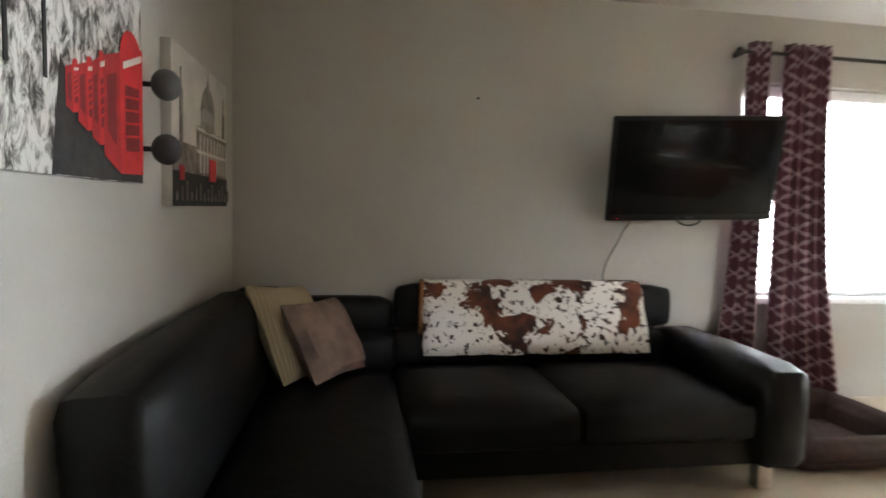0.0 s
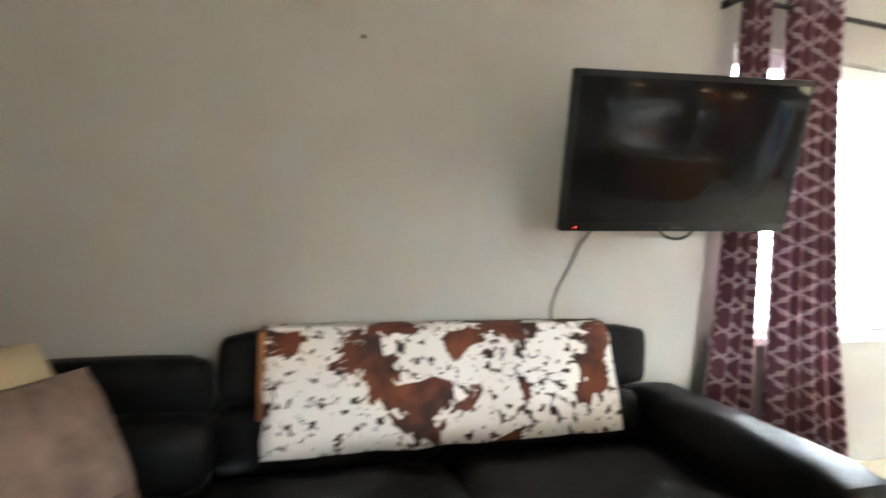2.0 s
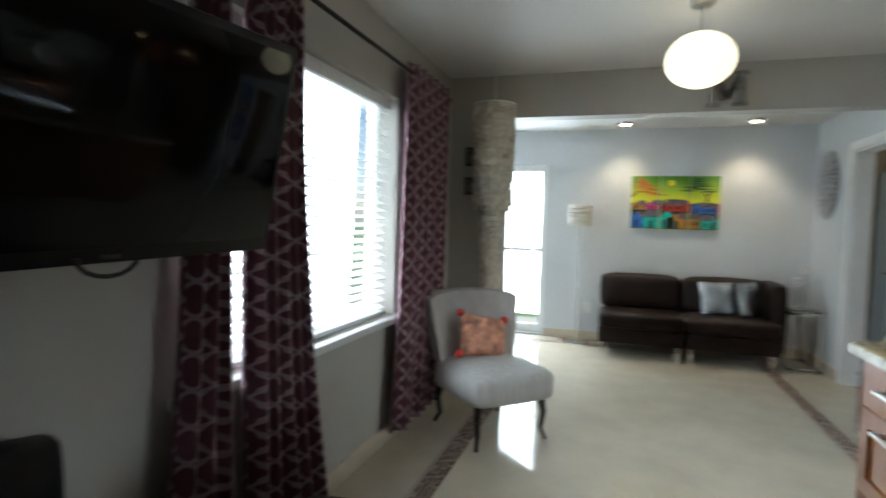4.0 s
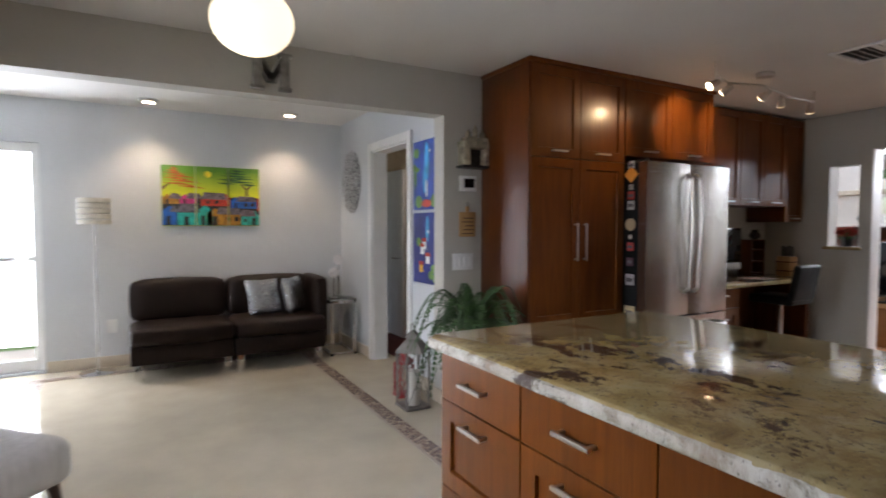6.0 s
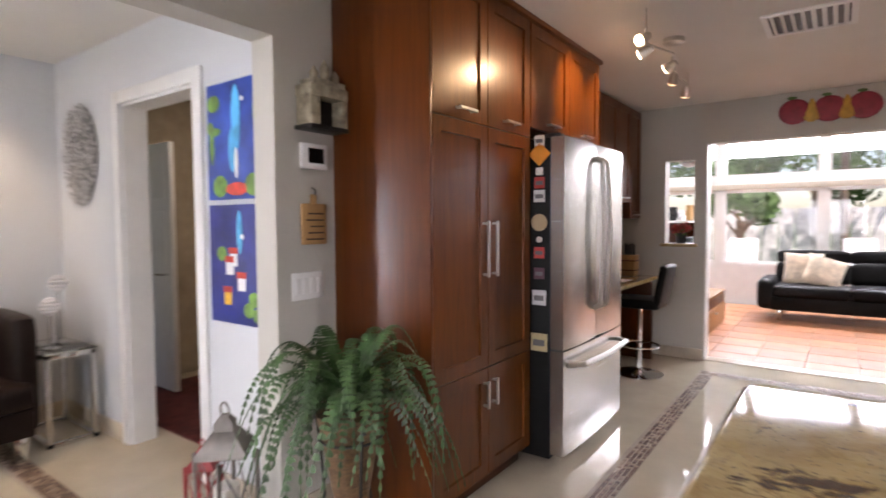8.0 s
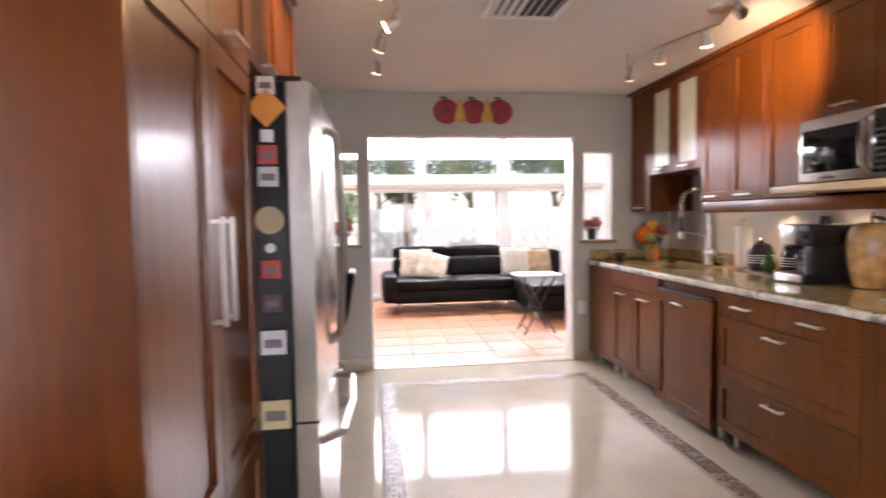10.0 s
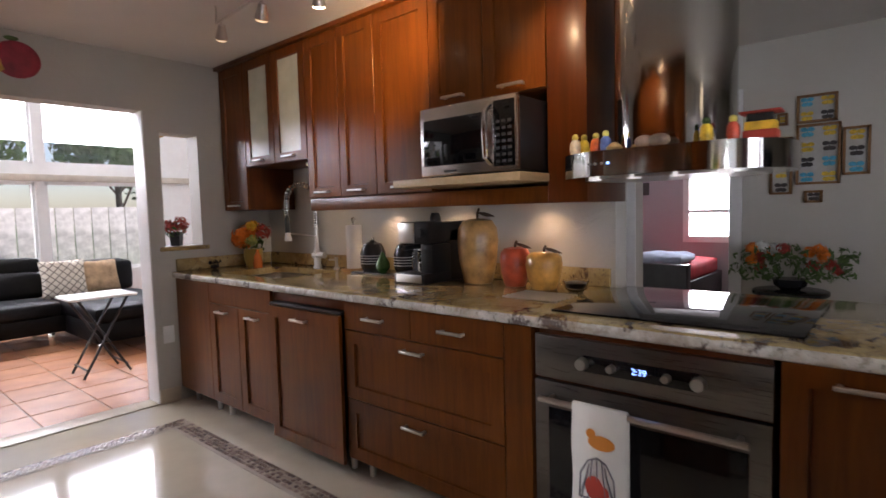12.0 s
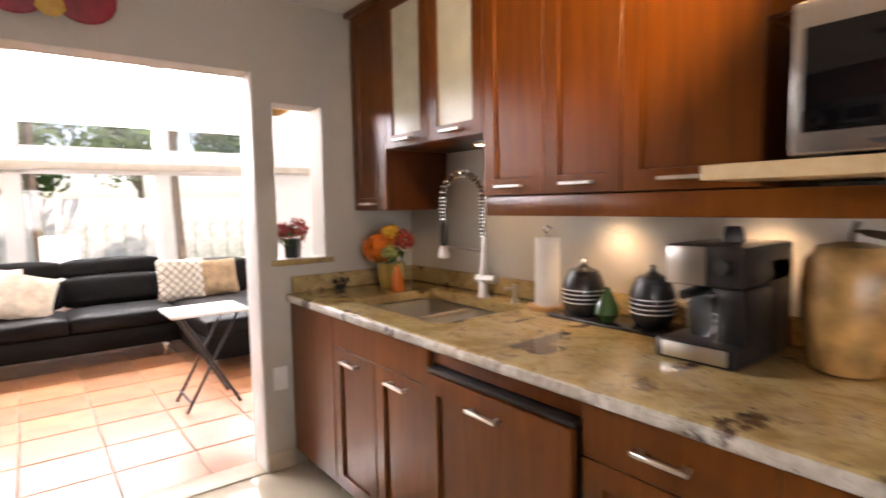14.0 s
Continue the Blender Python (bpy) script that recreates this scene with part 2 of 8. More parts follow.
def lathe(bm, c, profile, seg=20, squash=1.0, axis="Z"):
    """A turned body: profile of (radius, height) from below to above, about c."""
    rings = []
    for r, h in profile:
        ring = []
        for i in range(seg):
            a = 2 * math.pi * i / seg
            p = Vector((r * math.cos(a), r * math.sin(a) * squash, h))
            ring.append(bm.verts.new(Vector(c) + p))
        rings.append(ring)
    for r0, r1 in zip(rings, rings[1:]):
        for i in range(seg):
            bm.faces.new((r0[i], r0[(i + 1) % seg], r1[(i + 1) % seg], r1[i]))
    bm.faces.new(list(reversed(rings[0])))
    bm.faces.new(rings[-1])
    return bm


def bend(bm, pts, r, seg=8):
    """A round bar along a line of points."""
    for a, b in zip(pts, pts[1:]):
        tube(bm, a, b, r, seg=seg)
    for p in pts[1:-1]:
        ball(bm, p, r, u=8, v=6)
    return bm


def smooth(me, angle=40):
    for p in me.polygons:
        p.use_smooth = True
    me.set_sharp_from_angle(angle=radians(angle))


def part(name, bm, material, parent=None, label=""):
    me = bpy.data.meshes.new(name)
    bmesh.ops.recalc_face_normals(bm, faces=bm.faces)
    bm.to_mesh(me)
    bm.free()
    me.materials.append(material)
    smooth(me)
    ob = new(name, me)
    if parent:
        ob.parent = parent
        if parent.type == "EMPTY":
            ob.matrix_parent_inverse = parent.matrix_basis.inverted()
    if label:
        ob["label"] = label
    return ob


def bpart(name, dims, material, parent=None, bev=0.004, label=""):
    return part(name, box(bmesh.new(), *dims, bev), material, parent, label)


def shifted(x, y, z, *things):
    for o in things:
        o.location += Vector((x, y, z))


def thing(name, place, label, category, group="", kind=""):
    ob = new(name)
    ob.location = place
    ob.empty_display_size = 0.1
    return tagged(ob, label, category, group, kind)


def solid(name, bm, material, label, category, group="", kind=""):
    return tagged(part(name, bm, material), label, category, group, kind)


def panel_wall(name, axis, at0, at1, a0, a1, z0, z1, holes, material, label):
    """A wall of thickness at0..at1, running from a0 to a1 along the other axis, with openings (a, b, z, z2) through it."""
    bm = bmesh.new()
    us = sorted({a0, a1, *[h[0] for h in holes], *[h[1] for h in holes]})
    us = [u for u in us if a0 <= u <= a1]
    for u0, u1 in zip(us, us[1:]):
        mid = (u0 + u1) / 2
        here = sorted((h[2], h[3]) for h in holes if h[0] < mid < h[1])
        z = z0
        for h0, h1 in [*here, (z1, z1)]:
            if h0 > z:
                if axis == "x":
                    box(bm, at0, u0, z, at1, u1, h0)
                else:
                    box(bm, u0, at0, z, u1, at1, h0)
            z = max(z, h1)
    bmesh.ops.remove_doubles(bm, verts=bm.verts, dist=1e-5)
    return tagged(part(name, bm, material), label, "wall", kind="structure")


# plan
CEILING = 2.38
COUNTER = 0.915
XW, XE = -2.81, 2.69          # living room: west wall, east wall
YN = 7.15                     # wall with the television and the window
YS = 0.0                      # kitchen's wall to the sunroom
XK = -0.92                    # wall behind the sink
NOOK = 5.09                   # back wall of the nook
CF = -0.16                    # fronts of the sink cabinets
PX = 2.15                     # fronts of the pantry cabinets

# ---- floors ----
solid("floor", box(bmesh.new(), -6.3, -0.16, -0.12, 6.3, 8.0, 0.0), FLOOR, "polished cream marble tile floor with a high gloss", "floor", kind="structure")
solid("ground", box(bmesh.new(), -400, -400, -0.5, 400, 400, -0.3), simple("lawn", (0.10, 0.17, 0.05), 0.9, vary=0.4, scale=1.5, bmp=0.4), "mown green lawn with dry patches outside", "ground", kind="structure")

# ---- walls ----
panel_wall("wall_south", "y", -0.16, 0.0, XK - 0.13, 3.3, 0, 2.6,
           [(0, 1.80, 0, 2.01), (-0.36, -0.10, 1.09, 1.875), (1.90, 2.16, 1.09, 1.875)], WALL,
           "greige plastered kitchen wall with a wide opening and two niches")
panel_wall("wall_sink", "x", XK - 0.13, XK, 0.0, 2.88, 0, CEILING, [], WALL, "greige painted wall behind the kitchen sink")
panel_wall("wall_north", "y", YN, YN + 0.2, XW - 0.15, XE + 0.14, 0, CEILING, [(0.03, 1.67, 0.74, 2.0)], WALL, "greige textured plaster wall with a window")
panel_wall("wall_west", "x", XW - 0.15, XW, 1.7, YN, 0, CEILING, [(2.25, 2.93, 0, 2.0)], WALL, "greige textured plaster wall with a doorway")
panel_wall("wall_east", "x", XE, XE + 0.14, 3.0, YN, 0, CEILING, [(4.08, 6.72, 0, 2.07)], WALL, "grey painted wall with a wide opening to the sitting nook")
panel_wall("wall_pantry", "x", 2.78, 2.90, 0.0, 3.75, 0, CEILING, [], WALL, "greige wall behind the tall kitchen cabinets")
panel_wall("wall_nook_south", "y", 3.89, 4.03, XE + 0.14, NOOK + 0.15, 0, CEILING, [(3.37, 4.16, 0, 1.99)], WALL_NOOK, "pale grey nook wall with a doorway")
panel_wall("wall_nook_back", "x", NOOK, NOOK + 0.15, 4.03, 7.65, 0, CEILING, [(6.71, 7.41, 0.02, 2.0)], WALL_NOOK, "pale grey nook wall behind a leather sofa")
panel_wall("wall_nook_north", "y", 7.5, 7.65, XE + 0.14, NOOK, 0, CEILING, [], WALL_NOOK, "pale grey painted nook wall")
panel_wall("wall_hall_south", "y", 1.7, 1.85, XW, XK - 0.13, 0, CEILING, [], WALL, "greige painted hall wall")
solid("ceiling", box(bmesh.new(), -2.95, -0.1, CEILING, 5.5, 7.65, CEILING + 0.12), CEIL, "off-white textured plaster ceiling", "ceiling", kind="structure")
# bedroom behind the west wall
panel_wall("wall_bedroom_west", "x", -6.1, -5.98, 0.6, 5.0, 0, CEILING, [(1.72, 2.40, 0.85, 2.15)], WALL_MAUVE, "mauve grey bedroom wall with a window")
panel_wall("wall_bedroom_south", "y", 0.5, 0.6, -6.1, -2.9, 0, CEILING, [], WALL_MAUVE, "mauve grey bedroom wall")
panel_wall("wall_bedroom_north", "y", 5.0, 5.1, -6.1, -2.9, 0, CEILING, [], WALL_MAUVE, "mauve grey bedroom wall")
solid("ceiling_bedroom", box(bmesh.new(), -6.1, 0.5, CEILING, -2.9, 5.1, CEILING + 0.1), CEIL, "off-white bedroom ceiling", "ceiling", kind="structure")
# room behind the nook's door
panel_wall("wall_back_room", "y", 2.0, 2.1, 2.9, 5.5, 0, CEILING, [], simple("tan_paint", (0.40, 0.34, 0.25), 0.7), "tan painted wall of a back room")
panel_wall("wall_back_room_east", "x", 5.4, 5.5, 2.1, 3.89, 0, CEILING, [], simple("tan_paint_side", (0.40, 0.34, 0.25), 0.7), "tan painted side wall of a back room")
solid("ceiling_back_room", box(bmesh.new(), 2.9, 2.0, CEILING, 5.5, 3.89, CEILING + 0.1), CEIL, "off-white back room ceiling", "ceiling", kind="structure")

# ---- sunroom shell ----
SY0, SY1, SX0, SX1 = -4.3, -0.16, -2.6, 4.2
solid("floor_sunroom", box(bmesh.new(), SX0, SY0, -0.14, SX1, SY1, -0.03), GROUT, "grout bed of a terracotta tile floor", "floor", kind="structure")
SHOLES = []
for k in range(4):
    SHOLES.append((-1.74 + 1.386 * k, -1.74 + 1.386 * k + 1.29, 0.62, 1.78))
    SHOLES.append((-1.74 + 1.386 * k, -1.74 + 1.386 * k + 1.29, 2.0, 3.1))
panel_wall("wall_sunroom_south", "y", SY0 - 0.12, SY0, SX0, SX1, -0.1, 3.4, SHOLES, WHITE, "white sunroom window wall with a clerestory above")
panel_wall("wall_sunroom_west", "x", SX0 - 0.12, SX0, SY0, SY1, -0.1, 3.4, [(-3.9, -2.4, 0.62, 1.78), (-2.2, -0.6, 0.62, 1.78)], WHITE, "white sunroom side wall with windows")
panel_wall("wall_sunroom_east", "x", SX1, SX1 + 0.12, SY0, SY1, -0.1, 3.4, [(-3.9, -2.4, 0.62, 1.78), (-2.2, -0.6, 0.62, 1.78)], WHITE, "white sunroom side wall with windows")
solid("ceiling_sunroom", box(bmesh.new(), SX0, SY0 - 0.4, 3.3, SX1, SY1, 3.4), WHITE, "white sunroom ceiling", "ceiling", kind="structure")
panel_wall("wall_sunroom_north", "y", -0.155, -0.15, SX0, SX1, 2.6, 3.4, [], WHITE, "white gable wall above the kitchen opening")


def handle(parent, x, y, z, length, along="y", out=-1, axis="x"):
    """A square steel bar handle on two posts; out: which way it stands off."""
    bm = bmesh.new()
    h = length / 2
    if axis == "x":
        if along == "y":
            box(bm, x + out * 0.022, y - h, z - 0.006, x + out * 0.034, y + h, z + 0.006, 0.002, 1)
            for s in (-1, 1):
                box(bm, x, y + s * (h - 0.012) - 0.005, z - 0.005, x + out * 0.024, y + s * (h - 0.012) + 0.005, z + 0.005)
        else:
            box(bm, x + out * 0.022, y - 0.006, z - h, x + out * 0.034, y + 0.006, z + h, 0.002, 1)
            for s in (-1, 1):
                box(bm, x, y - 0.005, z + s * (h - 0.012) - 0.005, x + out * 0.024, y + 0.005, z + s * (h - 0.012) + 0.005)
    else:
        box(bm, x - h, y + out * 0.022, z - 0.006, x + h, y + out * 0.034, z + 0.006, 0.002, 1)
        for s in (-1, 1):
            box(bm, x + s * (h - 0.012) - 0.005, y, z - 0.005, x + s * (h - 0.012) + 0.005, y + out * 0.024, z + 0.005)
    return part("handle", bm, STEEL_H, parent, "brushed steel bar handle")


def shaker(parent, axis, face, a0, a1, z0, z1, out, rail=0.062, name="door", slab=False, glassy=None, gap=0.002):
    """A framed front on the plane `face`, from a0 to a1, its frame 20 mm thick and its panel set back."""
    bm = bmesh.new()
    a0, a1, z0, z1 = a0 + gap, a1 - gap, z0 + gap, z1 - gap
    t = 0.02

    def ring(m, d):
        ps = ((a0 + m, z0 + m), (a1 - m, z0 + m), (a1 - m, z1 - m), (a0 + m, z1 - m))
        return [bm.verts.new((face + out * d, u, w) if axis == "x" else (u, face + out * d, w)) for u, w in ps]

    def join(p, q):
        for k in range(4):
            bm.faces.new((p[k], p[(k + 1) % 4], q[(k + 1) % 4], q[k]))
    back, edge, lip = ring(0, 0), ring(0, t - 0.0015), ring(0.0015, t)
    join(back, edge)
    join(edge, lip)
    if slab:
        bm.faces.new(lip)
        bm.faces.new(back)
    else:
        inner, deep = ring(rail, t), ring(rail + 0.003, 0.002 if glassy else 0.009)
        join(lip, inner)
        join(inner, deep)
        if glassy:
            rear = ring(rail + 0.003, 0)
            join(deep, rear)
            join(rear, back)
        else:
            bm.faces.new(deep)
            bm.faces.new(back)
    d = part(name, bm, CHERRY, parent)
    if glassy:
        m = rail - 0.002
        dims = (face + out * 0.004, a0 + m, z0 + m, face + out * 0.010, a1 - m, z1 - m)
        part("pane", box(bmesh.new(), *dims), glassy, d, "frosted glass pane")
    return d

# ---- kitchen: sink run ----
FROST = simple("frosted_glass", (0.52, 0.56, 0.50), 0.25, vary=0.08)
FEET = STEEL_H


def feet(parent, spots, h=0.1):
    for x, y in spots:
        part("foot", tube(bmesh.new(), (x, y, 0), (x, y, h), 0.016, 0.02), FEET, parent, "steel foot")


def base_unit(y0, y1, fronts, label, group="base cabinets by the sink", z0=0.10, xf=CF, zt=0.872):
    """A base cabinet facing +x. fronts: (y0, y1, z0, z1, kind)."""
    u = thing("base_cabinet", ((XK + xf) / 2, (y0 + y1) / 2, 0), label, "cabinet", group)
    bpart("body", (XK + 0.01, y0 + 0.001, z0, xf - 0.001, y1 - 0.001, zt), CHERRY_SIDE, u, 0.002)
    for a, b, c, d, kind in fronts:
        f = shaker(u, "x", xf, a, b, c, d, 1, name="drawer" if kind.startswith("drawer") else "door", slab=kind in ("drawer_slab", "slab"))
        if kind == "slab":
            continue
        hz = (c + d) / 2 if kind.startswith("drawer_slab") else d - 0.045
        handle(f, xf + 0.02, (a + b) / 2, hz, 0.13, "y", 1)
    feet(u, [(xf - 0.06, y0 + 0.08), (xf - 0.06, y1 - 0.08), (XK + 0.1, y0 + 0.08), (XK + 0.1, y1 - 0.08)], z0)
    return u


base_unit(0.03, 0.50, [(0.03, 0.50, 0.10, 0.872, "slab")], "narrow plain cherry end cabinet beside the kitchen wall", zt=0.735)
base_unit(0.50, 1.22, [(0.50, 1.22, 0.74, 0.872, "slab"), (0.50, 0.86, 0.10, 0.74, "door"), (0.86, 1.22, 0.10, 0.74, "door")],
          "cherry sink base cabinet with two framed doors", zt=0.735)
# dishwasher behind a framed front that stands proud
dw = thing("dishwasher", (-0.5, 1.54, 0), "integrated dishwasher behind a framed cherry front standing proud", "dishwasher")
bpart("body", (XK + 0.02, 1.225, 0.10, CF - 0.02, 1.86, 0.80), BLACK, dw)
dwd = shaker(dw, "x", CF + 0.025, 1.235, 1.85, 0.06, 0.80, 1)
handle(dwd, CF + 0.045, 1.54, 0.745, 0.13, "y", 1)
bpart("control_strip", (CF - 0.02, 1.235, 0.802, CF + 0.035, 1.85, 0.815), BLACK, dw, 0.002, "black control edge on top of the door")
bpart("filler", (XK + 0.02, 1.225, 0.82, CF, 1.86, 0.872), CHERRY_SIDE, dw, 0.002)
feet(dw, [(CF - 0.06, 1.28), (CF - 0.06, 1.80), (XK + 0.1, 1.28), (XK + 0.1, 1.80)], 0.1)
base_unit(1.86, 2.78, [(1.86, 2.30, 0.735, 0.872, "drawer_slab"), (2.30, 2.78, 0.735, 0.872, "drawer_slab"),
                       (1.86, 2.78, 0.40, 0.735, "drawer"), (1.86, 2.78, 0.10, 0.40, "drawer")],
          "wide cherry drawer cabinet with steel bar handles")
base_unit(2.78, 2.90, [(2.78, 2.90, 0.10, 0.872, "slab")], "narrow cherry filler cabinet beside the oven")

# oven
ov = thing("built_in_oven", (-0.5, 3.28, 0), "built-in stainless oven with a digital clock and two knobs", "oven")
bpart("body", (-0.85, 2.92, 0.12, CF, 3.64, 0.872), CHERRY_SIDE, ov, 0.002)
bpart("control_panel", (CF, 2.915, 0.70, CF + 0.022, 3.645, 0.85), STEEL_D, ov, 0.003, "brushed steel control panel")
bpart("display", (CF + 0.022, 3.10, 0.745, CF + 0.025, 3.46, 0.80), BLACKGLASS, ov, 0.001, "black display strip")
for yy in (3.10, 3.20, 3.37, 3.46):
    r = 0.021 if yy in (3.10, 3.46) else 0.013
    bm = tube(bmesh.new(), (CF + 0.022, yy, 0.773), (CF + 0.052, yy, 0.773), r, r * 0.88, 18)
    part("knob", bm, STEEL_H, ov, "round steel knob")
door = bpart("oven_door", (CF, 2.915, 0.16, CF + 0.025, 3.645, 0.69), STEEL_D, ov, 0.004, "stainless oven door")
bpart("window", (CF + 0.024, 2.97, 0.22, CF + 0.028, 3.59, 0.60), BLACKGLASS, door, 0.001, "dark glass window")
bm = bend(bmesh.new(), [(CF + 0.075, 2.96, 0.64), (CF + 0.075, 3.60, 0.64)], 0.011)
for yy in (2.99, 3.57):
    tube(bm, (CF + 0.02, yy, 0.64), (CF + 0.075, yy, 0.64), 0.008)
part("handle", bm, STEEL_H, door, "steel towel-bar handle")


def lettering(text, size, m, material, name, parent, depth=0.001):
    """Raised characters in the built-in font, turned into a mesh."""
    cu = bpy.data.curves.new(name, "FONT")
    cu.body, cu.size, cu.extrude, cu.align_x, cu.align_y = text, size, depth, "CENTER", "CENTER"
    tmp = bpy.data.objects.new(name, cu)
    scene.collection.objects.link(tmp)
    me = bpy.data.meshes.new_from_object(tmp.evaluated_get(bpy.context.evaluated_depsgraph_get()))
    bpy.data.objects.remove(tmp)
    bpy.data.curves.remove(cu)
    me.transform(m)
    me.materials.clear()
    me.materials.append(material)
    ob = new(name, me)
    if parent:
        ob.parent = parent
        if parent.type == "EMPTY":
            ob.matrix_parent_inverse = parent.matrix_basis.inverted()
    return ob


LED = glow("blue_led", (0.25, 0.45, 1.0), 3.0)
lettering("2:39", 0.028, pose(CF + 0.027, 3.285, 0.773, 90, 0, 90), LED, "clock_digits", ov)

# towel on the oven handle
TOWEL = simple("white_cotton", (0.74, 0.72, 0.66), 0.95, vary=0.06, bmp=0.3, bscale=300)
towel = thing("tea_towel", (CF + 0.09, 3.18, 0.25), "white cotton tea towel printed with a bird and cage", "towel")
bm = bmesh.new()
line = [(CF + 0.0905 + 0.004 * math.sin(k * 0.45), 0.235 + 0.0172 * k) for k in range(25)]
line += [(CF + 0.086, 0.658), (CF + 0.077, 0.662), (CF + 0.067, 0.658), (CF + 0.061, 0.64), (CF + 0.060, 0.50), (CF + 0.060, 0.35)]
ends = [(bm.verts.new((x, 3.09, z)), bm.verts.new((x, 3.18, z)), bm.verts.new((x, 3.27, z))) for x, z in line]
for p, q in zip(ends, ends[1:]):
    for i in (0, 1):
        bm.faces.new((p[i], p[i + 1], q[i + 1], q[i]))
part("cloth", bm, TOWEL, towel).modifiers.new("thickness", "SOLIDIFY").thickness = 0.005
PR_R = simple("print_red", (0.42, 0.05, 0.03), 0.9)
PR_G = simple("print_grey", (0.16, 0.15, 0.16), 0.9)
PR_O = simple("print_orange", (0.62, 0.22, 0.03), 0.9)
bm = bmesh.new()
X = CF + 0.0995
for k in range(7):
    a = math.pi * k / 6
    tube(bm, (X, 3.18 - 0.06 * math.cos(a), 0.36), (X, 3.18 - 0.03 * math.cos(a), 0.45 + 0.05 * math.sin(a)), 0.0022, seg=6)
bend(bm, [(X, 3.12, 0.36), (X, 3.125, 0.44), (X, 3.15, 0.485), (X, 3.18, 0.50), (X, 3.21, 0.485), (X, 3.235, 0.44), (X, 3.24, 0.36), (X, 3.12, 0.36)], 0.003, 6)
part("cage_print", bm, PR_G, towel, "grey birdcage print")
part("cage_flower_print", ball(ball(bmesh.new(), (X, 3.17, 0.40), 0.03, (0.1, 1, 1.3)), (X, 3.20, 0.39), 0.02, (0.1, 1, 1.2)), PR_R, towel, "red blossom print")
part("bird_print", ball(ball(bmesh.new(), (X, 3.195, 0.55), 0.03, (0.1, 1.5, 0.8)), (X, 3.16, 0.575), 0.016, (0.12, 1, 1)), PR_O, towel, "orange and dark bird print")

base_unit(3.66, 4.02, [(3.66, 4.02, 0.10, 0.872, "door")], "cherry corner cabinet beside the oven")

# peninsula
PE, PS, PN = 0.985, 4.0, 5.11
isl = thing("peninsula_cabinet", (0.0, 4.65, 0), "cherry peninsula cabinet with drawers facing the living room", "cabinet")
bpart("body", (-0.40, PS + 0.06, 0.1, PE - 0.05, PN - 0.06, 0.872), CHERRY_SIDE, isl, 0.002)
bpart("corner_body", (-0.95, 2.92, 0.1, -0.86, 4.60, 0.872), CHERRY_SIDE, isl, 0.002)
bpart("plinth", (-0.36, PS + 0.12, 0.0, PE - 0.10, PN - 0.12, 0.1), simple("plinth_dark", (0.05, 0.018, 0.01), 0.6), isl, 0.002)
xs = [PE - 0.05, 0.49, 0.04, -0.40]
for k in range(3):
    b, a = xs[k], xs[k + 1]
    for z0, z1 in ((0.70, 0.872), (0.40, 0.70), (0.10, 0.40)):
        d = shaker(isl, "y", PN - 0.06, a, b, z0, z1, 1, name="drawer", slab=z0 > 0.6)
        handle(d, (a + b) / 2, PN - 0.04, (z0 + z1) / 2 if z0 > 0.6 else z1 - 0.05, 0.13, "x", 1, "y")
for k in range(2):
    a, b = -0.10 + 0.51 * k, 0.41 + 0.51 * k
    d = shaker(isl, "y", PS + 0.06, a, b, 0.10, 0.872, -1)
    handle(d, (a + b) / 2, PS + 0.04, 0.80, 0.13, "x", -1, "y")
shaker(isl, "x", PE - 0.05, PS + 0.07, PN - 0.07, 0.10, 0.872, 1, name="end_panel", rail=0.08)


def slab_outline(bm, pts, z0, z1, bev=0.014):
    """A worktop from its outline, with rounded edges."""
    vs = [bm.verts.new((x, y, z0)) for x, y in pts]
    f = bm.faces.new(vs)
    r = bmesh.ops.extrude_face_region(bm, geom=[f])
    top = [g for g in r["geom"] if isinstance(g, bmesh.types.BMVert)]
    bmesh.ops.translate(bm, verts=top, vec=(0, 0, z1 - z0))
    es = [e for e in bm.edges if abs(e.verts[0].co.z - e.verts[1].co.z) < 1e-6]
    bmesh.ops.bevel(bm, geom=es, offset=bev, segments=4, affect="EDGES", profile=0.5)
    return bm


R = 0.05
CX = CF + 0.03
SINK = (-0.74, 0.40, -0.28, 1.10)          # bowl opening
pts = [(XK, 0.0), (CX, 0.0), (CX, PS - 0.0), (PE - R, PS), (PE - 0.015, PS + 0.015), (PE, PS + R), (PE, PN - R), (PE - 0.015, PN - 0.015), (PE - R, PN), (-0.42, PN), (-1.0, 4.62), (-1.0, 2.90), (XK, 2.90)]
top = solid("worktop", slab_outline(bmesh.new(), pts, 0.873, COUNTER), GRANITE, "polished cream and brown granite worktop with rounded edges", "worktop")
cut = new("cutter", bpy.data.meshes.new("cutter"))
bm = box(bmesh.new(), SINK[0], SINK[1], 0.8, SINK[2], SINK[3], 1.0, 0.05, 4)
bm.to_mesh(cut.data)
bm.free()
mod = top.modifiers.new("sink_cut", "BOOLEAN")
mod.object, mod.operation, mod.solver = cut, "DIFFERENCE", "EXACT"
me2 = bpy.data.meshes.new_from_object(top.evaluated_get(bpy.context.evaluated_depsgraph_get()))
top.modifiers.clear()
top.data = me2
smooth(me2)
bpy.data.objects.remove(cut)


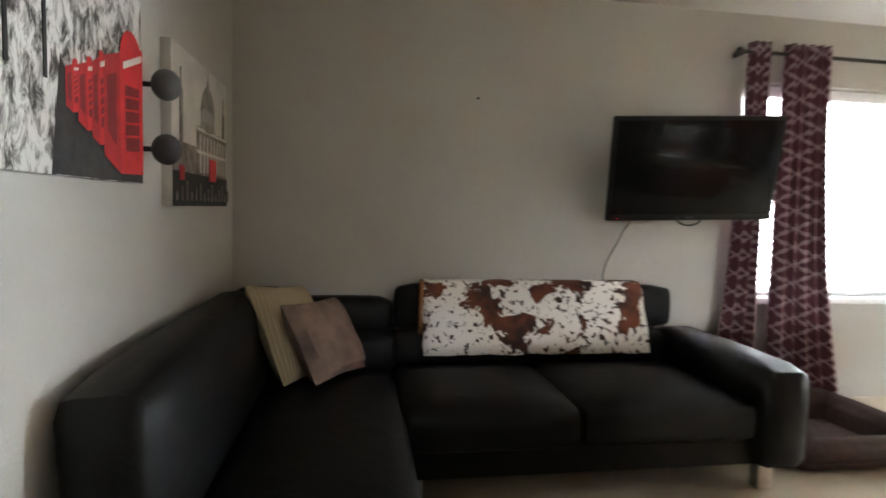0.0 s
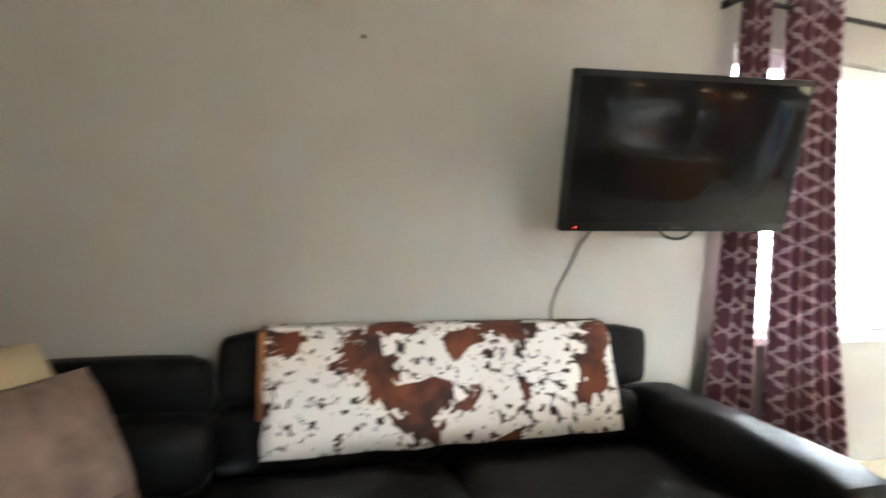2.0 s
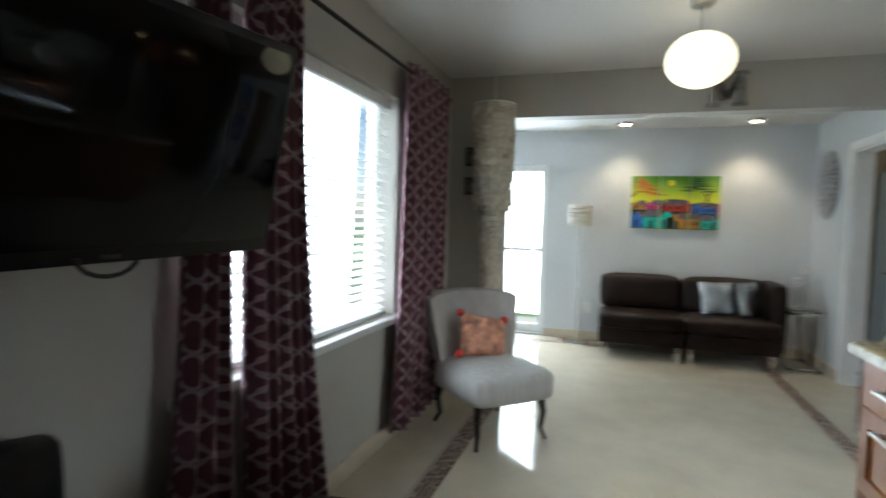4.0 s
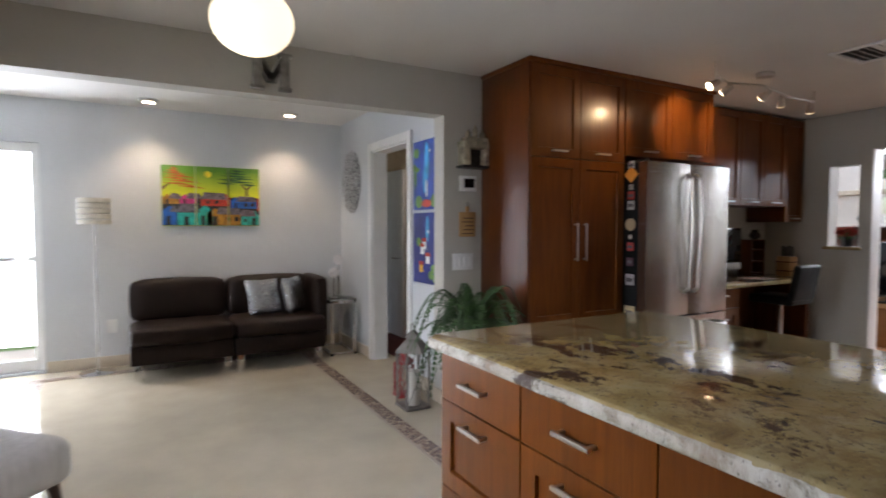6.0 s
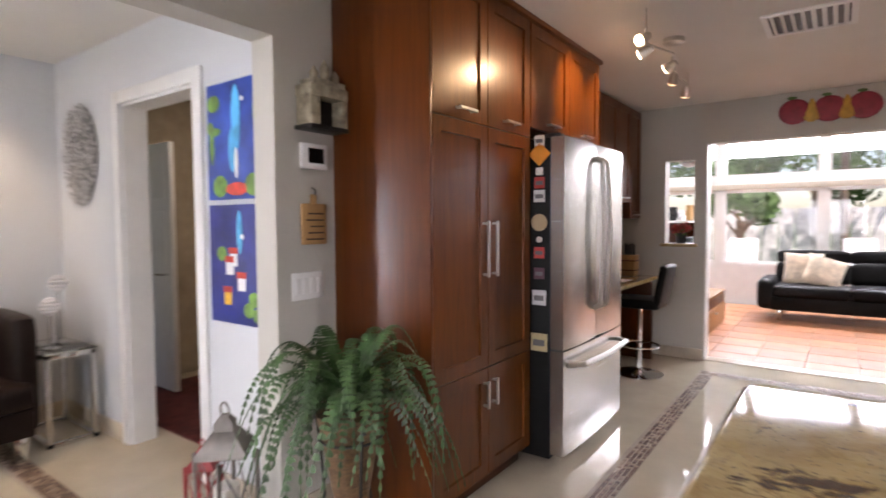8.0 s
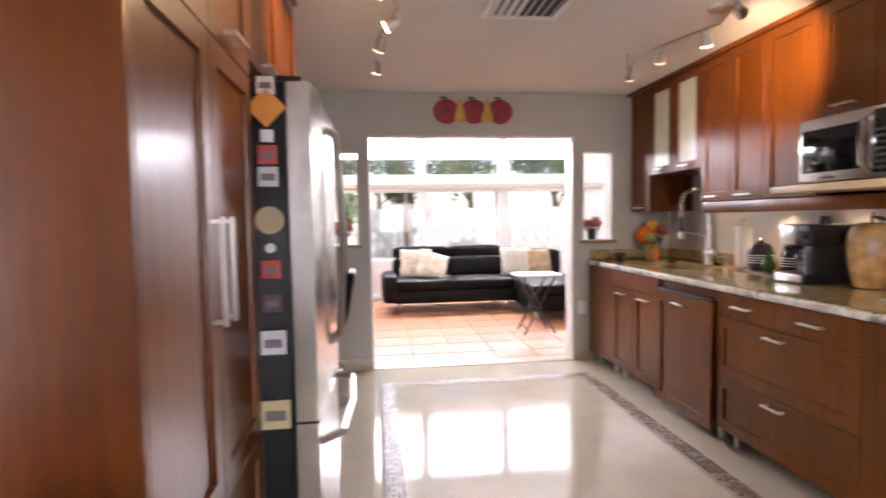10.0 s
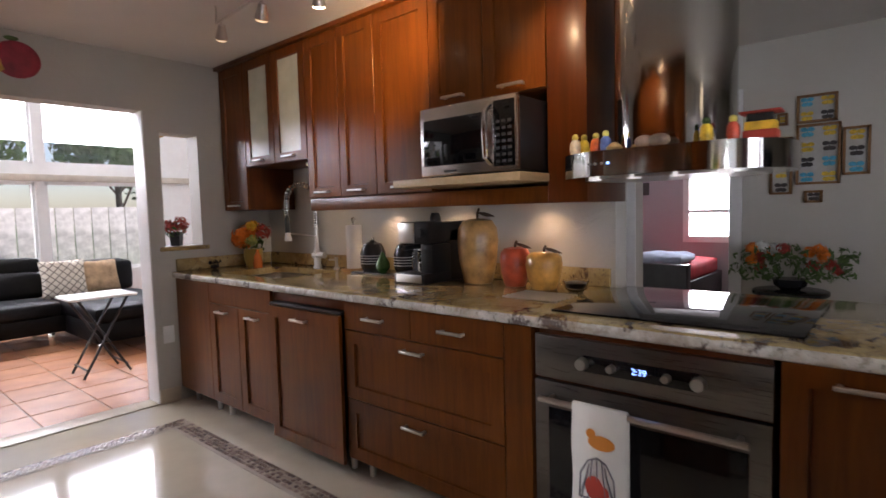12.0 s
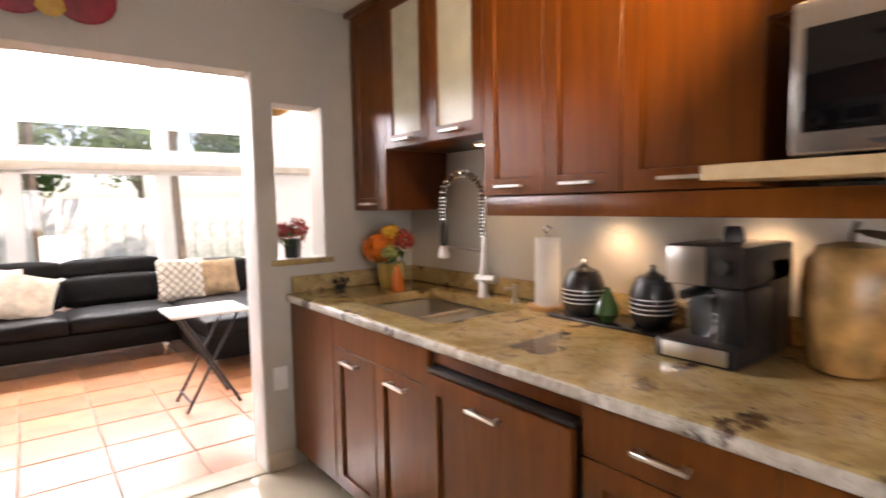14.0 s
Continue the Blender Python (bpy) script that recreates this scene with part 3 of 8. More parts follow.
def chiselled(path, z0, z1):
    """A rough broken stone edge that follows the worktop's rim."""
    bm, rows, run = bmesh.new(), [], 0.0
    pts_, out = [], []
    for (xa, ya), (xb, yb) in zip(path, path[1:]):
        d = math.hypot(xb - xa, yb - ya)
        k = max(1, int(d / 0.02))
        for i in range(k):
            pts_.append((xa + (xb - xa) * i / k, ya + (yb - ya) * i / k))
            out.append(((yb - ya) / d, -(xb - xa) / d))
    for (x, y), (ox, oy) in zip(pts_, out):
        row = []
        for j in range(8):
            u = j / 7
            o = 0.005 * math.sin(math.pi * u) ** 0.6 + (0.004 * noise.noise((x * 22, y * 22, u * 3)) + 0.003 * noise.noise((x * 70, y * 70, u * 6)) if 0 < j < 7 else -0.006)
            row.append(bm.verts.new((x + ox * o, y + oy * o, z0 + (z1 - z0) * u)))
        rows.append(row)
    for a_, b_ in zip(rows, rows[1:]):
        for j in range(7):
            bm.faces.new((a_[j], b_[j], b_[j + 1], a_[j + 1]))
    return bm


arc = [(PE - R + R * math.sin(q), PN - R + R * math.cos(q)) for q in [math.pi / 2 * k / 6 for k in range(7)]]
part("edge", chiselled([(PE, PS + R)] + arc[::-1] + [(-0.42, PN)], 0.872, COUNTER - 0.004), GRANITE_E, top, "rough chiselled pale stone edge")
part("edge", chiselled([(CX, 0.01), (CX, PS - 0.005), (PE - R, PS)], 0.872, COUNTER - 0.004), GRANITE_E, top, "rough chiselled pale stone edge")
solid("backsplash", box(bmesh.new(), XK, 0.022, COUNTER, XK + 0.022, 2.86, 1.0, 0.004), GRANITE, "low granite upstand behind the worktop", "backsplash", kind="structure")
solid("backsplash_side", box(bmesh.new(), XK + 0.022, 0.0, COUNTER, CX - 0.03, 0.022, 1.0, 0.004), GRANITE, "low granite upstand on the side wall", "backsplash", kind="structure")

# sink with two bowls
sink = thing("kitchen_sink", (-0.5, 0.75, 0.73), "double stainless steel undermount sink", "sink")
for y0, y1 in ((SINK[1], 0.76), (0.78, SINK[3])):
    bm = box(bmesh.new(), SINK[0] - 0.01, y0 - 0.008, 0.74, SINK[2] + 0.01, y1 + 0.008, 0.872, 0.03, 3)
    up = [f for f in bm.faces if f.normal.z > 0.9]
    bmesh.ops.delete(bm, geom=up, context="FACES")
    part("bowl", bm, STEEL_H, sink, "brushed steel bowl")
bm = tube(bmesh.new(), (-0.5, 0.58, 0.741), (-0.5, 0.58, 0.746), 0.04)
part("drain", bm, CHROME, sink, "round chrome drain")

# spring faucet
fx, fy = -0.80, 0.77
fa = thing("spring_faucet", (fx, fy, COUNTER), "tall brushed steel kitchen faucet with a coiled spring neck", "faucet")
part("body", lathe(bmesh.new(), (fx, fy, COUNTER), [(0.03, 0), (0.03, 0.008), (0.024, 0.02), (0.024, 0.12), (0.016, 0.14), (0.013, 0.30)]), STEEL_H, fa)
arc = [Vector((fx + 0.0 + 0.105 * (1 - math.cos(a)), fy - 0.03 * (1 - math.cos(a)) / 2, COUNTER + 0.47 + 0.11 * math.sin(a))) for a in [math.pi * k / 14 for k in range(15)]]
arc = [Vector((fx, fy, COUNTER + 0.29))] + arc + [Vector((fx + 0.21, fy - 0.03, COUNTER + 0.36))]
part("neck", bend(bmesh.new(), arc, 0.009), BLACK, fa, "dark hose inside the spring")
bm = bmesh.new()
for a, b in zip(arc, arc[1:]):
    d = b - a
    steps = max(1, int(round(d.length / 0.0165)))
    for s in range(steps):
        c = a + d * (s / steps)
        m = Matrix.Translation(c) @ d.to_track_quat("Z", "Y").to_matrix().to_4x4()
        bmesh.ops.create_cone(bm, cap_ends=True, segments=12, radius1=0.019, radius2=0.019, depth=0.0065, matrix=m)
part("spring", bm, CHROME, fa, "chrome coil spring")
part("spray_head", lathe(bmesh.new(), (fx + 0.21, fy - 0.03, COUNTER + 0.20), [(0.027, 0), (0.027, 0.012), (0.017, 0.05), (0.016, 0.055)]), STEEL_H, fa, "flared steel spray head")
part("grip", lathe(bmesh.new(), (fx + 0.21, fy - 0.03, COUNTER + 0.2551), [(0.016, 0), (0.018, 0.02), (0.017, 0.09), (0.013, 0.105)]), BLACK, fa, "black spray grip")
part("support_arm", bend(bmesh.new(), [(fx, fy, COUNTER + 0.22), (fx + 0.21, fy - 0.03, COUNTER + 0.25)], 0.006), STEEL_H, fa)
part("lever", bend(bmesh.new(), [(fx + 0.005, fy - 0.035, COUNTER + 0.085), (fx, fy + 0.085, COUNTER + 0.09)], 0.021), STEEL_H, fa)
bm = lathe(bmesh.new(), (-0.80, 0.98, COUNTER), [(0.02, 0), (0.02, 0.01), (0.011, 0.02), (0.011, 0.07), (0.014, 0.08)])
bend(bm, [(-0.80, 0.98, 0.98), (-0.74, 0.98, 0.985)], 0.006)
solid("soap_pump", bm, STEEL_H, "small steel soap pump beside the sink", "soap pump")

# wall cabinets
UF = -0.55


def wall_unit(y0, y1, z0, z1, fronts, label, glassy=None, xf=UF, hz=0.035):
    u = thing("wall_cabinet", ((XK + xf) / 2, (y0 + y1) / 2, z0), label, "cabinet", "wall cabinets over the sink run")
    bpart("body", (XK + 0.005, y0 + 0.001, z0, xf - 0.001, y1 - 0.001, z1), CHERRY_SIDE, u, 0.002)
    for a, b in fronts:
        d = shaker(u, "x", xf, a, b, z0 + 0.001, z1, 1, glassy=glassy, rail=0.06)
        handle(d, xf + 0.02, (a + b) / 2, z0 + hz, 0.13, "y", 1)
    return u


UT = CEILING - 0.03
wall_unit(0.03, 0.36, 1.33, UT, [(0.03, 0.36)], "narrow tall cherry wall cabinet beside the kitchen wall")
wall_unit(0.36, 1.08, 1.63, UT, [(0.36, 0.72), (0.72, 1.08)], "cherry wall cabinet with two frosted glass doors", FROST)
wall_unit(1.08, 1.70, 1.385, UT, [(1.08, 1.39), (1.39, 1.70)], "cherry wall cabinet with two framed doors")
wall_unit(1.70, 2.10, 1.385, UT, [(1.70, 2.10)], "cherry wall cabinet with one framed door")
wall_unit(2.10, 2.75, 1.79, UT, [(2.10, 2.425), (2.425, 2.75)], "short cherry wall cabinet over the microwave")
e = thing("cabinet_end_panel", (-0.73, 2.83, 1.31), "plain cherry end panel of the wall cabinets", "panel")
bpart("panel", (XK + 0.005, 2.752, 1.31, UF + 0.02, 2.93, UT), CHERRY_SIDE, e)
e = thing("cabinet_valance", (-0.73, 1.9, 1.31), "cherry light valance under the wall cabinets", "valance")
bpart("valance", (UF - 0.01, 1.085, 1.31, UF + 0.015, 2.75, 1.383), CHERRY, e)
bpart("underside", (XK + 0.005, 1.085, 1.37, UF - 0.012, 2.75, 1.384), CHERRY_SIDE, e)
e = thing("cabinet_cornice", (-0.73, 1.5, UT), "thin cherry cornice along the ceiling", "cornice")
bpart("cornice", (XK + 0.005, 0.005, UT + 0.001, UF + 0.045, 2.95, CEILING - 0.001), CHERRY, e)

# microwave on its shelf
bpart_shelf = thing("microwave_shelf", (-0.62, 2.42, 1.40), "pale wooden shelf under the microwave", "shelf")
bpart("board", (XK + 0.01, 2.06, 1.40, -0.30, 2.76, 1.435), wood("pale_wood", (0.42, 0.30, 0.16), (0.55, 0.42, 0.25), 0.5, (2, 14, 14)), bpart_shelf, 0.004)
mw = thing("microwave", (-0.6, 2.45, 1.436), "stainless steel microwave with a black glass door", "microwave")
MX = -0.34
bpart("body", (XK + 0.03, 2.237, 1.445, MX, 2.74, 1.735), BLACK, mw, 0.004)
bpart("front_frame", (MX, 2.235, 1.442, MX + 0.03, 2.742, 1.738), STEEL, mw, 0.006, "brushed steel front")
bpart("window", (MX + 0.029, 2.257, 1.485, MX + 0.033, 2.60, 1.685), BLACKGLASS, mw, 0.001, "black glass door window")
kp = bpart("keypad", (MX + 0.029, 2.635, 1.46, MX + 0.033, 2.735, 1.72), BLACKGLASS, mw, 0.001, "black keypad")
GREYKEY = simple("grey_print", (0.035, 0.035, 0.037), 0.6)
bm = bmesh.new()
for r in range(7):
    for c in range(3):
        box(bm, MX + 0.033, 2.648 + c * 0.028, 1.475 + r * 0.026, MX + 0.0342, 2.666 + c * 0.028, 1.486 + r * 0.026)
part("keys", bm, GREYKEY, kp, "small grey key marks")
part("handle", bend(bmesh.new(), [(MX + 0.03, 2.618, 1.475), (MX + 0.065, 2.618, 1.50), (MX + 0.072, 2.618, 1.59), (MX + 0.065, 2.618, 1.68), (MX + 0.03, 2.618, 1.705)], 0.012), CHROME, mw, "curved steel handle")
part("logo_bar", box(bmesh.new(), MX + 0.03, 2.37, 1.455, MX + 0.0315, 2.44, 1.463), GREYKEY, mw)
for yy in (2.29, 2.68):
    part("foot", tube(bmesh.new(), (-0.45, yy, 1.436), (-0.45, yy, 1.446), 0.012), BLACK, mw)

# under-cabinet puck lamps
for yy, zz, xx in ((0.88, 1.63, -0.70), (1.45, 1.37, -0.82), (1.98, 1.37, -0.82), (2.55, 1.37, -0.82)):
    p = solid("puck_light", tube(bmesh.new(), (xx, yy, zz - 0.016), (xx, yy, zz), 0.034), STEEL_H, "small round steel under-cabinet lamp", "lamp", "under-cabinet lamps")
    part("lens", tube(bmesh.new(), (xx, yy, zz - 0.018), (xx, yy, zz - 0.016), 0.026), glow("puck_glow", (1.0, 0.75, 0.48), 6.0), p)
    spot("puck_lamp", (xx, yy, zz - 0.022), (xx - 0.04, yy, 0), 5.0, 120, (1.0, 0.70, 0.40), 0.8)

# cooktop
ck = thing("cooktop", (-0.55, 3.3, COUNTER), "black glass ceramic cooktop set in granite", "cooktop")
bpart("glass", (-0.86, 2.93, COUNTER, -0.23, 3.70, COUNTER + 0.007), BLACKGLASS, ck, 0.002)
# island hood
hd = thing("island_hood", (-0.54, 3.24, 1.385), "stainless island hood with a rounded canopy and tall chimney", "range hood")


def stadium(bm, cx, cy, hx, hy, z0, z1, r, seg=10):
    pts = []
    for sx, sy, a0 in ((1, 1, 0), (-1, 1, 90), (-1, -1, 180), (1, -1, 270)):
        for k in range(seg + 1):
            a = radians(a0 + 90 * k / seg)
            pts.append((cx + sx * (hx - r) + r * math.cos(a), cy + sy * (hy - r) + r * math.sin(a)))
    vs = [bm.verts.new((x, y, z0)) for x, y in pts]
    f = bm.faces.new(vs)
    g = bmesh.ops.extrude_face_region(bm, geom=[f])["geom"]
    bmesh.ops.translate(bm, verts=[v for v in g if isinstance(v, bmesh.types.BMVert)], vec=(0, 0, z1 - z0))
    return bm


HX, HY = -0.50, 3.27
part("canopy", stadium(bmesh.new(), HX, HY, 0.27, 0.375, 1.39, 1.475, 0.24, 14), STEEL_P, hd, "brushed steel canopy ring")
part("chimney", stadium(bmesh.new(), HX, HY, 0.155, 0.20, 1.475, CEILING, 0.15, 12), STEEL_P, hd, "tall oval steel chimney")
part("filter_plate", stadium(bmesh.new(), HX, HY, 0.20, 0.30, 1.384, 1.392, 0.17), STEEL_H, hd)
for yy in (3.06, 3.20, 3.34, 3.48):
    part("hood_lamp", tube(bmesh.new(), (HX + 0.18, yy, 1.380), (HX + 0.18, yy, 1.390), 0.022), glow("hood_lens", (0.9, 0.9, 0.85), 0.6), hd)
for k in range(4):
    part("button", ball(bmesh.new(), (HX + 0.270, 3.08 + 0.022 * k, 1.432), 0.005), LED if k == 3 else STEEL_H, hd)

# ---- kitchen: pantry, fridge and desk side (facing -x) ----


def tall_unit(name, y0, y1, z0, z1, fronts, label, xf=PX, xb=2.775, side=False):
    u = thing(name, ((xf + xb) / 2, (y0 + y1) / 2, z0), label, "cabinet", "tall cabinets by the fridge")
    bpart("body", (xf + 0.001, y0 + 0.001, z0, xb, y1 - 0.001, z1), CHERRY_SIDE, u, 0.002)
    for a, b, c, d, hy, hz, hl, al in fronts:
        f = shaker(u, "x", xf, a, b, c, d, -1)
        handle(f, xf - 0.02, hy, hz, hl, al, -1)
    return u


CT = CEILING - 0.03
YP0, YP1 = 2.89, 3.745
mid = (YP0 + YP1) / 2
pu = tall_unit("pantry_cabinet", YP0, YP1, 0.08, CT, [
    (YP0, mid, 1.745, CT, mid - 0.2, 1.79, 0.13, "y"), (mid, YP1, 1.745, CT, mid + 0.2, 1.79, 0.13, "y"),
    (YP0, mid, 0.62, 1.745, mid - 0.04, 1.18, 0.26, "z"), (mid, YP1, 0.62, 1.745, mid + 0.04, 1.18, 0.26, "z"),
    (YP0, mid, 0.10, 0.62, mid - 0.04, 0.5, 0.13, "z"), (mid, YP1, 0.10, 0.62, mid + 0.04, 0.5, 0.13, "z")],
    "tall cherry pantry cabinet with framed doors and long handles")
bpart("plinth", (PX + 0.05, YP0, 0, 2.77, YP1 - 0.02, 0.08), CHERRY_SIDE, pu, 0.002)
bpart("side_panel", (PX - 0.02, YP1, 0, 2.685, YP1 + 0.018, CT), CHERRY_SIDE, pu, 0.002)
tall_unit("over_fridge_cabinet", 1.88, 2.885, 1.80, CT, [
    (1.88, 2.38, 1.80, CT, 2.13, 1.84, 0.13, "y"), (2.38, 2.885, 1.80, CT, 2.63, 1.84, 0.13, "y")],
    "cherry cabinet with two doors over the fridge")
e = thing("tall_cabinet_cornice", (2.45, 2.8, CT), "thin cherry cornice on the tall cabinets", "cornice")
bpart("cornice", (PX - 0.04, 1.87, CT + 0.001, 2.68, YP1 + 0.03, CEILING - 0.001), CHERRY, e)

fr = thing("refrigerator", (2.35, 2.4, 0), "stainless french door refrigerator with black sides covered in magnets", "refrigerator")
FX = 2.03
bpart("body", (FX, 1.93, 0.03, 2.75, 2.86, 1.745), BLACK_S, fr, 0.006)


def bowed(y0, y1, z0, z1, depth=0.07, bow=0.022, seg=10):
    """A door whose face bulges gently towards the room."""
    bm = bmesh.new()
    cols = []
    for k in range(seg + 1):
        u = k / seg
        x = FX - depth - bow * math.sin(math.pi * (0.1 + 0.8 * u))
        y = y0 + (y1 - y0) * u
        cols.append([bm.verts.new((x, y, z0)), bm.verts.new((x, y, z1)), bm.verts.new((FX - 0.004, y, z1)), bm.verts.new((FX - 0.004, y, z0))])
    for a, b in zip(cols, cols[1:]):
        for i in range(4):
            bm.faces.new((a[i], a[(i + 1) % 4], b[(i + 1) % 4], b[i]))
    bm.faces.new(cols[0])
    bm.faces.new(list(reversed(cols[-1])))
    return bm


for a, b, hy in ((1.935, 2.393, 2.35), (2.40, 2.858, 2.445)):
    d = part("door", bowed(a, b, 0.63, 1.745), STEEL, fr, "brushed steel door")
    hx = FX - 0.125
    part("handle", bend(bmesh.new(), [(hx + 0.04, hy, 0.80), (hx, hy, 0.83), (hx - 0.02, hy, 1.25), (hx, hy, 1.64), (hx + 0.04, hy, 1.67)], 0.014), STEEL_H, d, "long curved handle with dark ends")
d = part("freezer_drawer", bowed(1.935, 2.858, 0.06, 0.62), STEEL, fr, "brushed steel freezer drawer")
part("handle", bend(bmesh.new(), [(FX - 0.08, 2.80, 0.54), (FX - 0.15, 2.74, 0.545), (FX - 0.17, 2.4, 0.545), (FX - 0.15, 2.05, 0.545), (FX - 0.08, 1.99, 0.54)], 0.015), STEEL_H, d, "curved bar handle")
part("badge", box(bmesh.new(), FX - 0.093, 1.99, 1.66, FX - 0.090, 2.01, 1.69), CHROME, fr)
part("hinge_cover", box(bmesh.new(), FX - 0.05, 2.79, 1.745, FX + 0.04, 2.85, 1.765, 0.004), BLACK, fr)
part("hinge_cover", box(bmesh.new(), FX - 0.05, 1.94, 1.745, FX + 0.04, 2.0, 1.765, 0.004), BLACK, fr)
# magnets on the black side, above the pantry's edge
MAG = [("orange", (0.75, 0.28, 0.03), 1.66, 0.045, 45), ("white", (0.7, 0.7, 0.68), 1.57, 0.02, 0), ("red", (0.5, 0.05, 0.04), 1.51, 0.03, 0), ("pale", (0.6, 0.6, 0.58), 1.44, 0.032, 0),
       ("tan", (0.5, 0.38, 0.22), 1.30, 0.045, -1), ("red", (0.55, 0.06, 0.05), 1.14, 0.03, 0), ("white", (0.68, 0.66, 0.6), 1.21, 0.016, -1), ("dark", (0.1, 0.04, 0.06), 1.03, 0.03, 0), ("photo", (0.6, 0.6, 0.62), 0.90, 0.04, 0), ("gold", (0.55, 0.45, 0.25), 0.66, 0.048, 0), ("white", (0.72, 0.7, 0.66), 1.73, 0.028, 0)]
for k, (nm, c, z, r, kind) in enumerate(MAG):
    bm = bmesh.new()
    xx = 2.09
    if kind == -1:
        tube(bm, (xx, 2.861, z), (xx, 2.868, z), r, seg=20)
    else:
        box(bm, -r, 2.861, -r, r, 2.867, r, 0.002, 1)
        bmesh.ops.transform(bm, verts=bm.verts, matrix=Matrix.Translation((xx, 0, z)) @ Matrix.Rotation(radians(kind), 4, "Y"))
    mg = solid("fridge_magnet", bm, simple("magnet_" + nm, c, 0.5), nm + " souvenir magnet on the fridge's black side", "magnet", "fridge magnets")
    if kind == 0 and r > 0.025:
        part("print", box(bmesh.new(), xx - r * 0.7, 2.867, z - r * 0.4, xx + r * 0.7, 2.8685, z + r * 0.3), PR_G, mg)

# desk with wall cabinets
dk = thing("desk_unit", (2.5, 1.0, 0), "cherry desk with drawers under a granite top", "desk")
bpart("drawer_body", (2.23, 1.35, 0.06, 2.77, 1.86, 0.74), CHERRY_SIDE, dk, 0.002)
for z0, z1 in ((0.57, 0.74), (0.33, 0.57), (0.08, 0.33)):
    d = shaker(dk, "x", 2.23, 1.35, 1.86, z0, z1, -1, name="drawer", slab=z0 > 0.5)
    handle(d, 2.21, 1.60, (z0 + z1) / 2 + 0.03, 0.13, "y", -1)
bpart("end_panel", (2.21, 0.20, 0, 2.77, 0.25, 0.74), CHERRY_SIDE, dk, 0.002)
bpart("back_panel", (2.74, 0.25, 0.06, 2.77, 1.35, 0.74), CHERRY_SIDE, dk, 0.002)
solid("worktop", slab_outline(bmesh.new(), [(2.20, 0.08), (2.775, 0.08), (2.775, 1.88), (2.20, 1.88)], 0.742, 0.782, 0.012), GRANITE, "cream granite desk top", "worktop")
for y0, y1, z0, fr2 in ((0.05, 0.36, 1.33, [(0.05, 0.36)]), (0.36, 1.10, 1.48, [(0.36, 0.73), (0.73, 1.10)]), (1.10, 1.86, 1.48, [(1.10, 1.48), (1.48, 1.86)])):
    u = thing("desk_wall_cabinet", (2.6, (y0 + y1) / 2, z0), "cherry wall cabinet over the desk", "cabinet", "wall cabinets over the desk")
    bpart("body", (2.401, y0 + 0.001, z0, 2.775, y1 - 0.001, CT), CHERRY_SIDE, u, 0.002)
    for a, b in fr2:
        d = shaker(u, "x", 2.40, a, b, z0, CT, -1)
        handle(d, 2.38, (a + b) / 2, z0 + 0.035, 0.13, "y", -1)

mon = thing("computer", (2.60, 1.05, 0.782), "all-in-one computer with a black screen and white foot", "computer")
WH_PL = simple("pale_aluminium", (0.62, 0.62, 0.63), 0.3, metal=0.6, vary=0.03)
bpart("screen", (2.56, 0.78, 0.93, 2.585, 1.33, 1.27), BLACKGLASS, mon, 0.004)
bpart("chin", (2.558, 0.78, 0.865, 2.586, 1.33, 0.93), WH_PL, mon, 0.003)
bpart("foot", (2.53, 0.96, 0.783, 2.68, 1.15, 0.79), WH_PL, mon, 0.003)
bpart("stem", (2.62, 0.99, 0.79, 2.63, 1.12, 0.95), WH_PL, mon, 0.002)
kb = thing("knife_block", (2.42, 0.22, 0.782), "wooden knife block with black handled knives", "knife block")
PALE = wood("oak", (0.36, 0.20, 0.08), (0.52, 0.32, 0.14), 0.5, (12, 12, 1.5))
bpart("block", (2.36, 0.14, 0.783, 2.50, 0.28, 0.98), PALE, kb, 0.006)
for i in range(2):
    bpart("band", (2.358, 0.138, 0.83 + 0.09 * i, 2.502, 0.282, 0.842 + 0.09 * i), CHERRY_SIDE, kb, 0.002)
for i in range(6):
    bpart("knife_handle", (2.385 + 0.035 * (i % 3), 0.17 + 0.05 * (i // 3), 0.98, 2.40 + 0.035 * (i % 3), 0.19 + 0.05 * (i // 3), 1.08 + 0.012 * (i % 2)), BLACK, kb, 0.004)
rk = thing("wine_rack", (2.62, 0.45, 0.782), "small dark wooden rack on the desk", "rack")
bpart("back", (2.70, 0.34, 0.783, 2.715, 0.58, 1.15), CHERRY_SIDE, rk, 0.002)
for yy in (0.34, 0.565):
    bpart("side", (2.58, yy, 0.783, 2.715, yy + 0.015, 1.15), CHERRY_SIDE, rk, 0.002)
for zz in (0.80, 0.92, 1.04, 1.14):
    bpart("shelf", (2.58, 0.355, zz, 2.70, 0.565, zz + 0.012), CHERRY_SIDE, rk, 0.002)
part("jug", lathe(bmesh.new(), (2.62, 0.46, 1.153), [(0.02, 0), (0.05, 0.02), (0.055, 0.05), (0.03, 0.08), (0.034, 0.1)]), IRON, rk)
pp = thing("papers", (2.38, 0.85, 0.782), "loose pink and white papers on the desk", "papers")
bm = bmesh.new()
for i in range(4):
    box(bm, 2.28 + 0.02 * i, 0.62 + 0.03 * i, 0.783 + 0.002 * i, 2.45 + 0.02 * i, 0.86 + 0.03 * i, 0.7845 + 0.002 * i)
part("sheets", bm, simple("paper", (0.72, 0.60, 0.56), 0.9), pp)

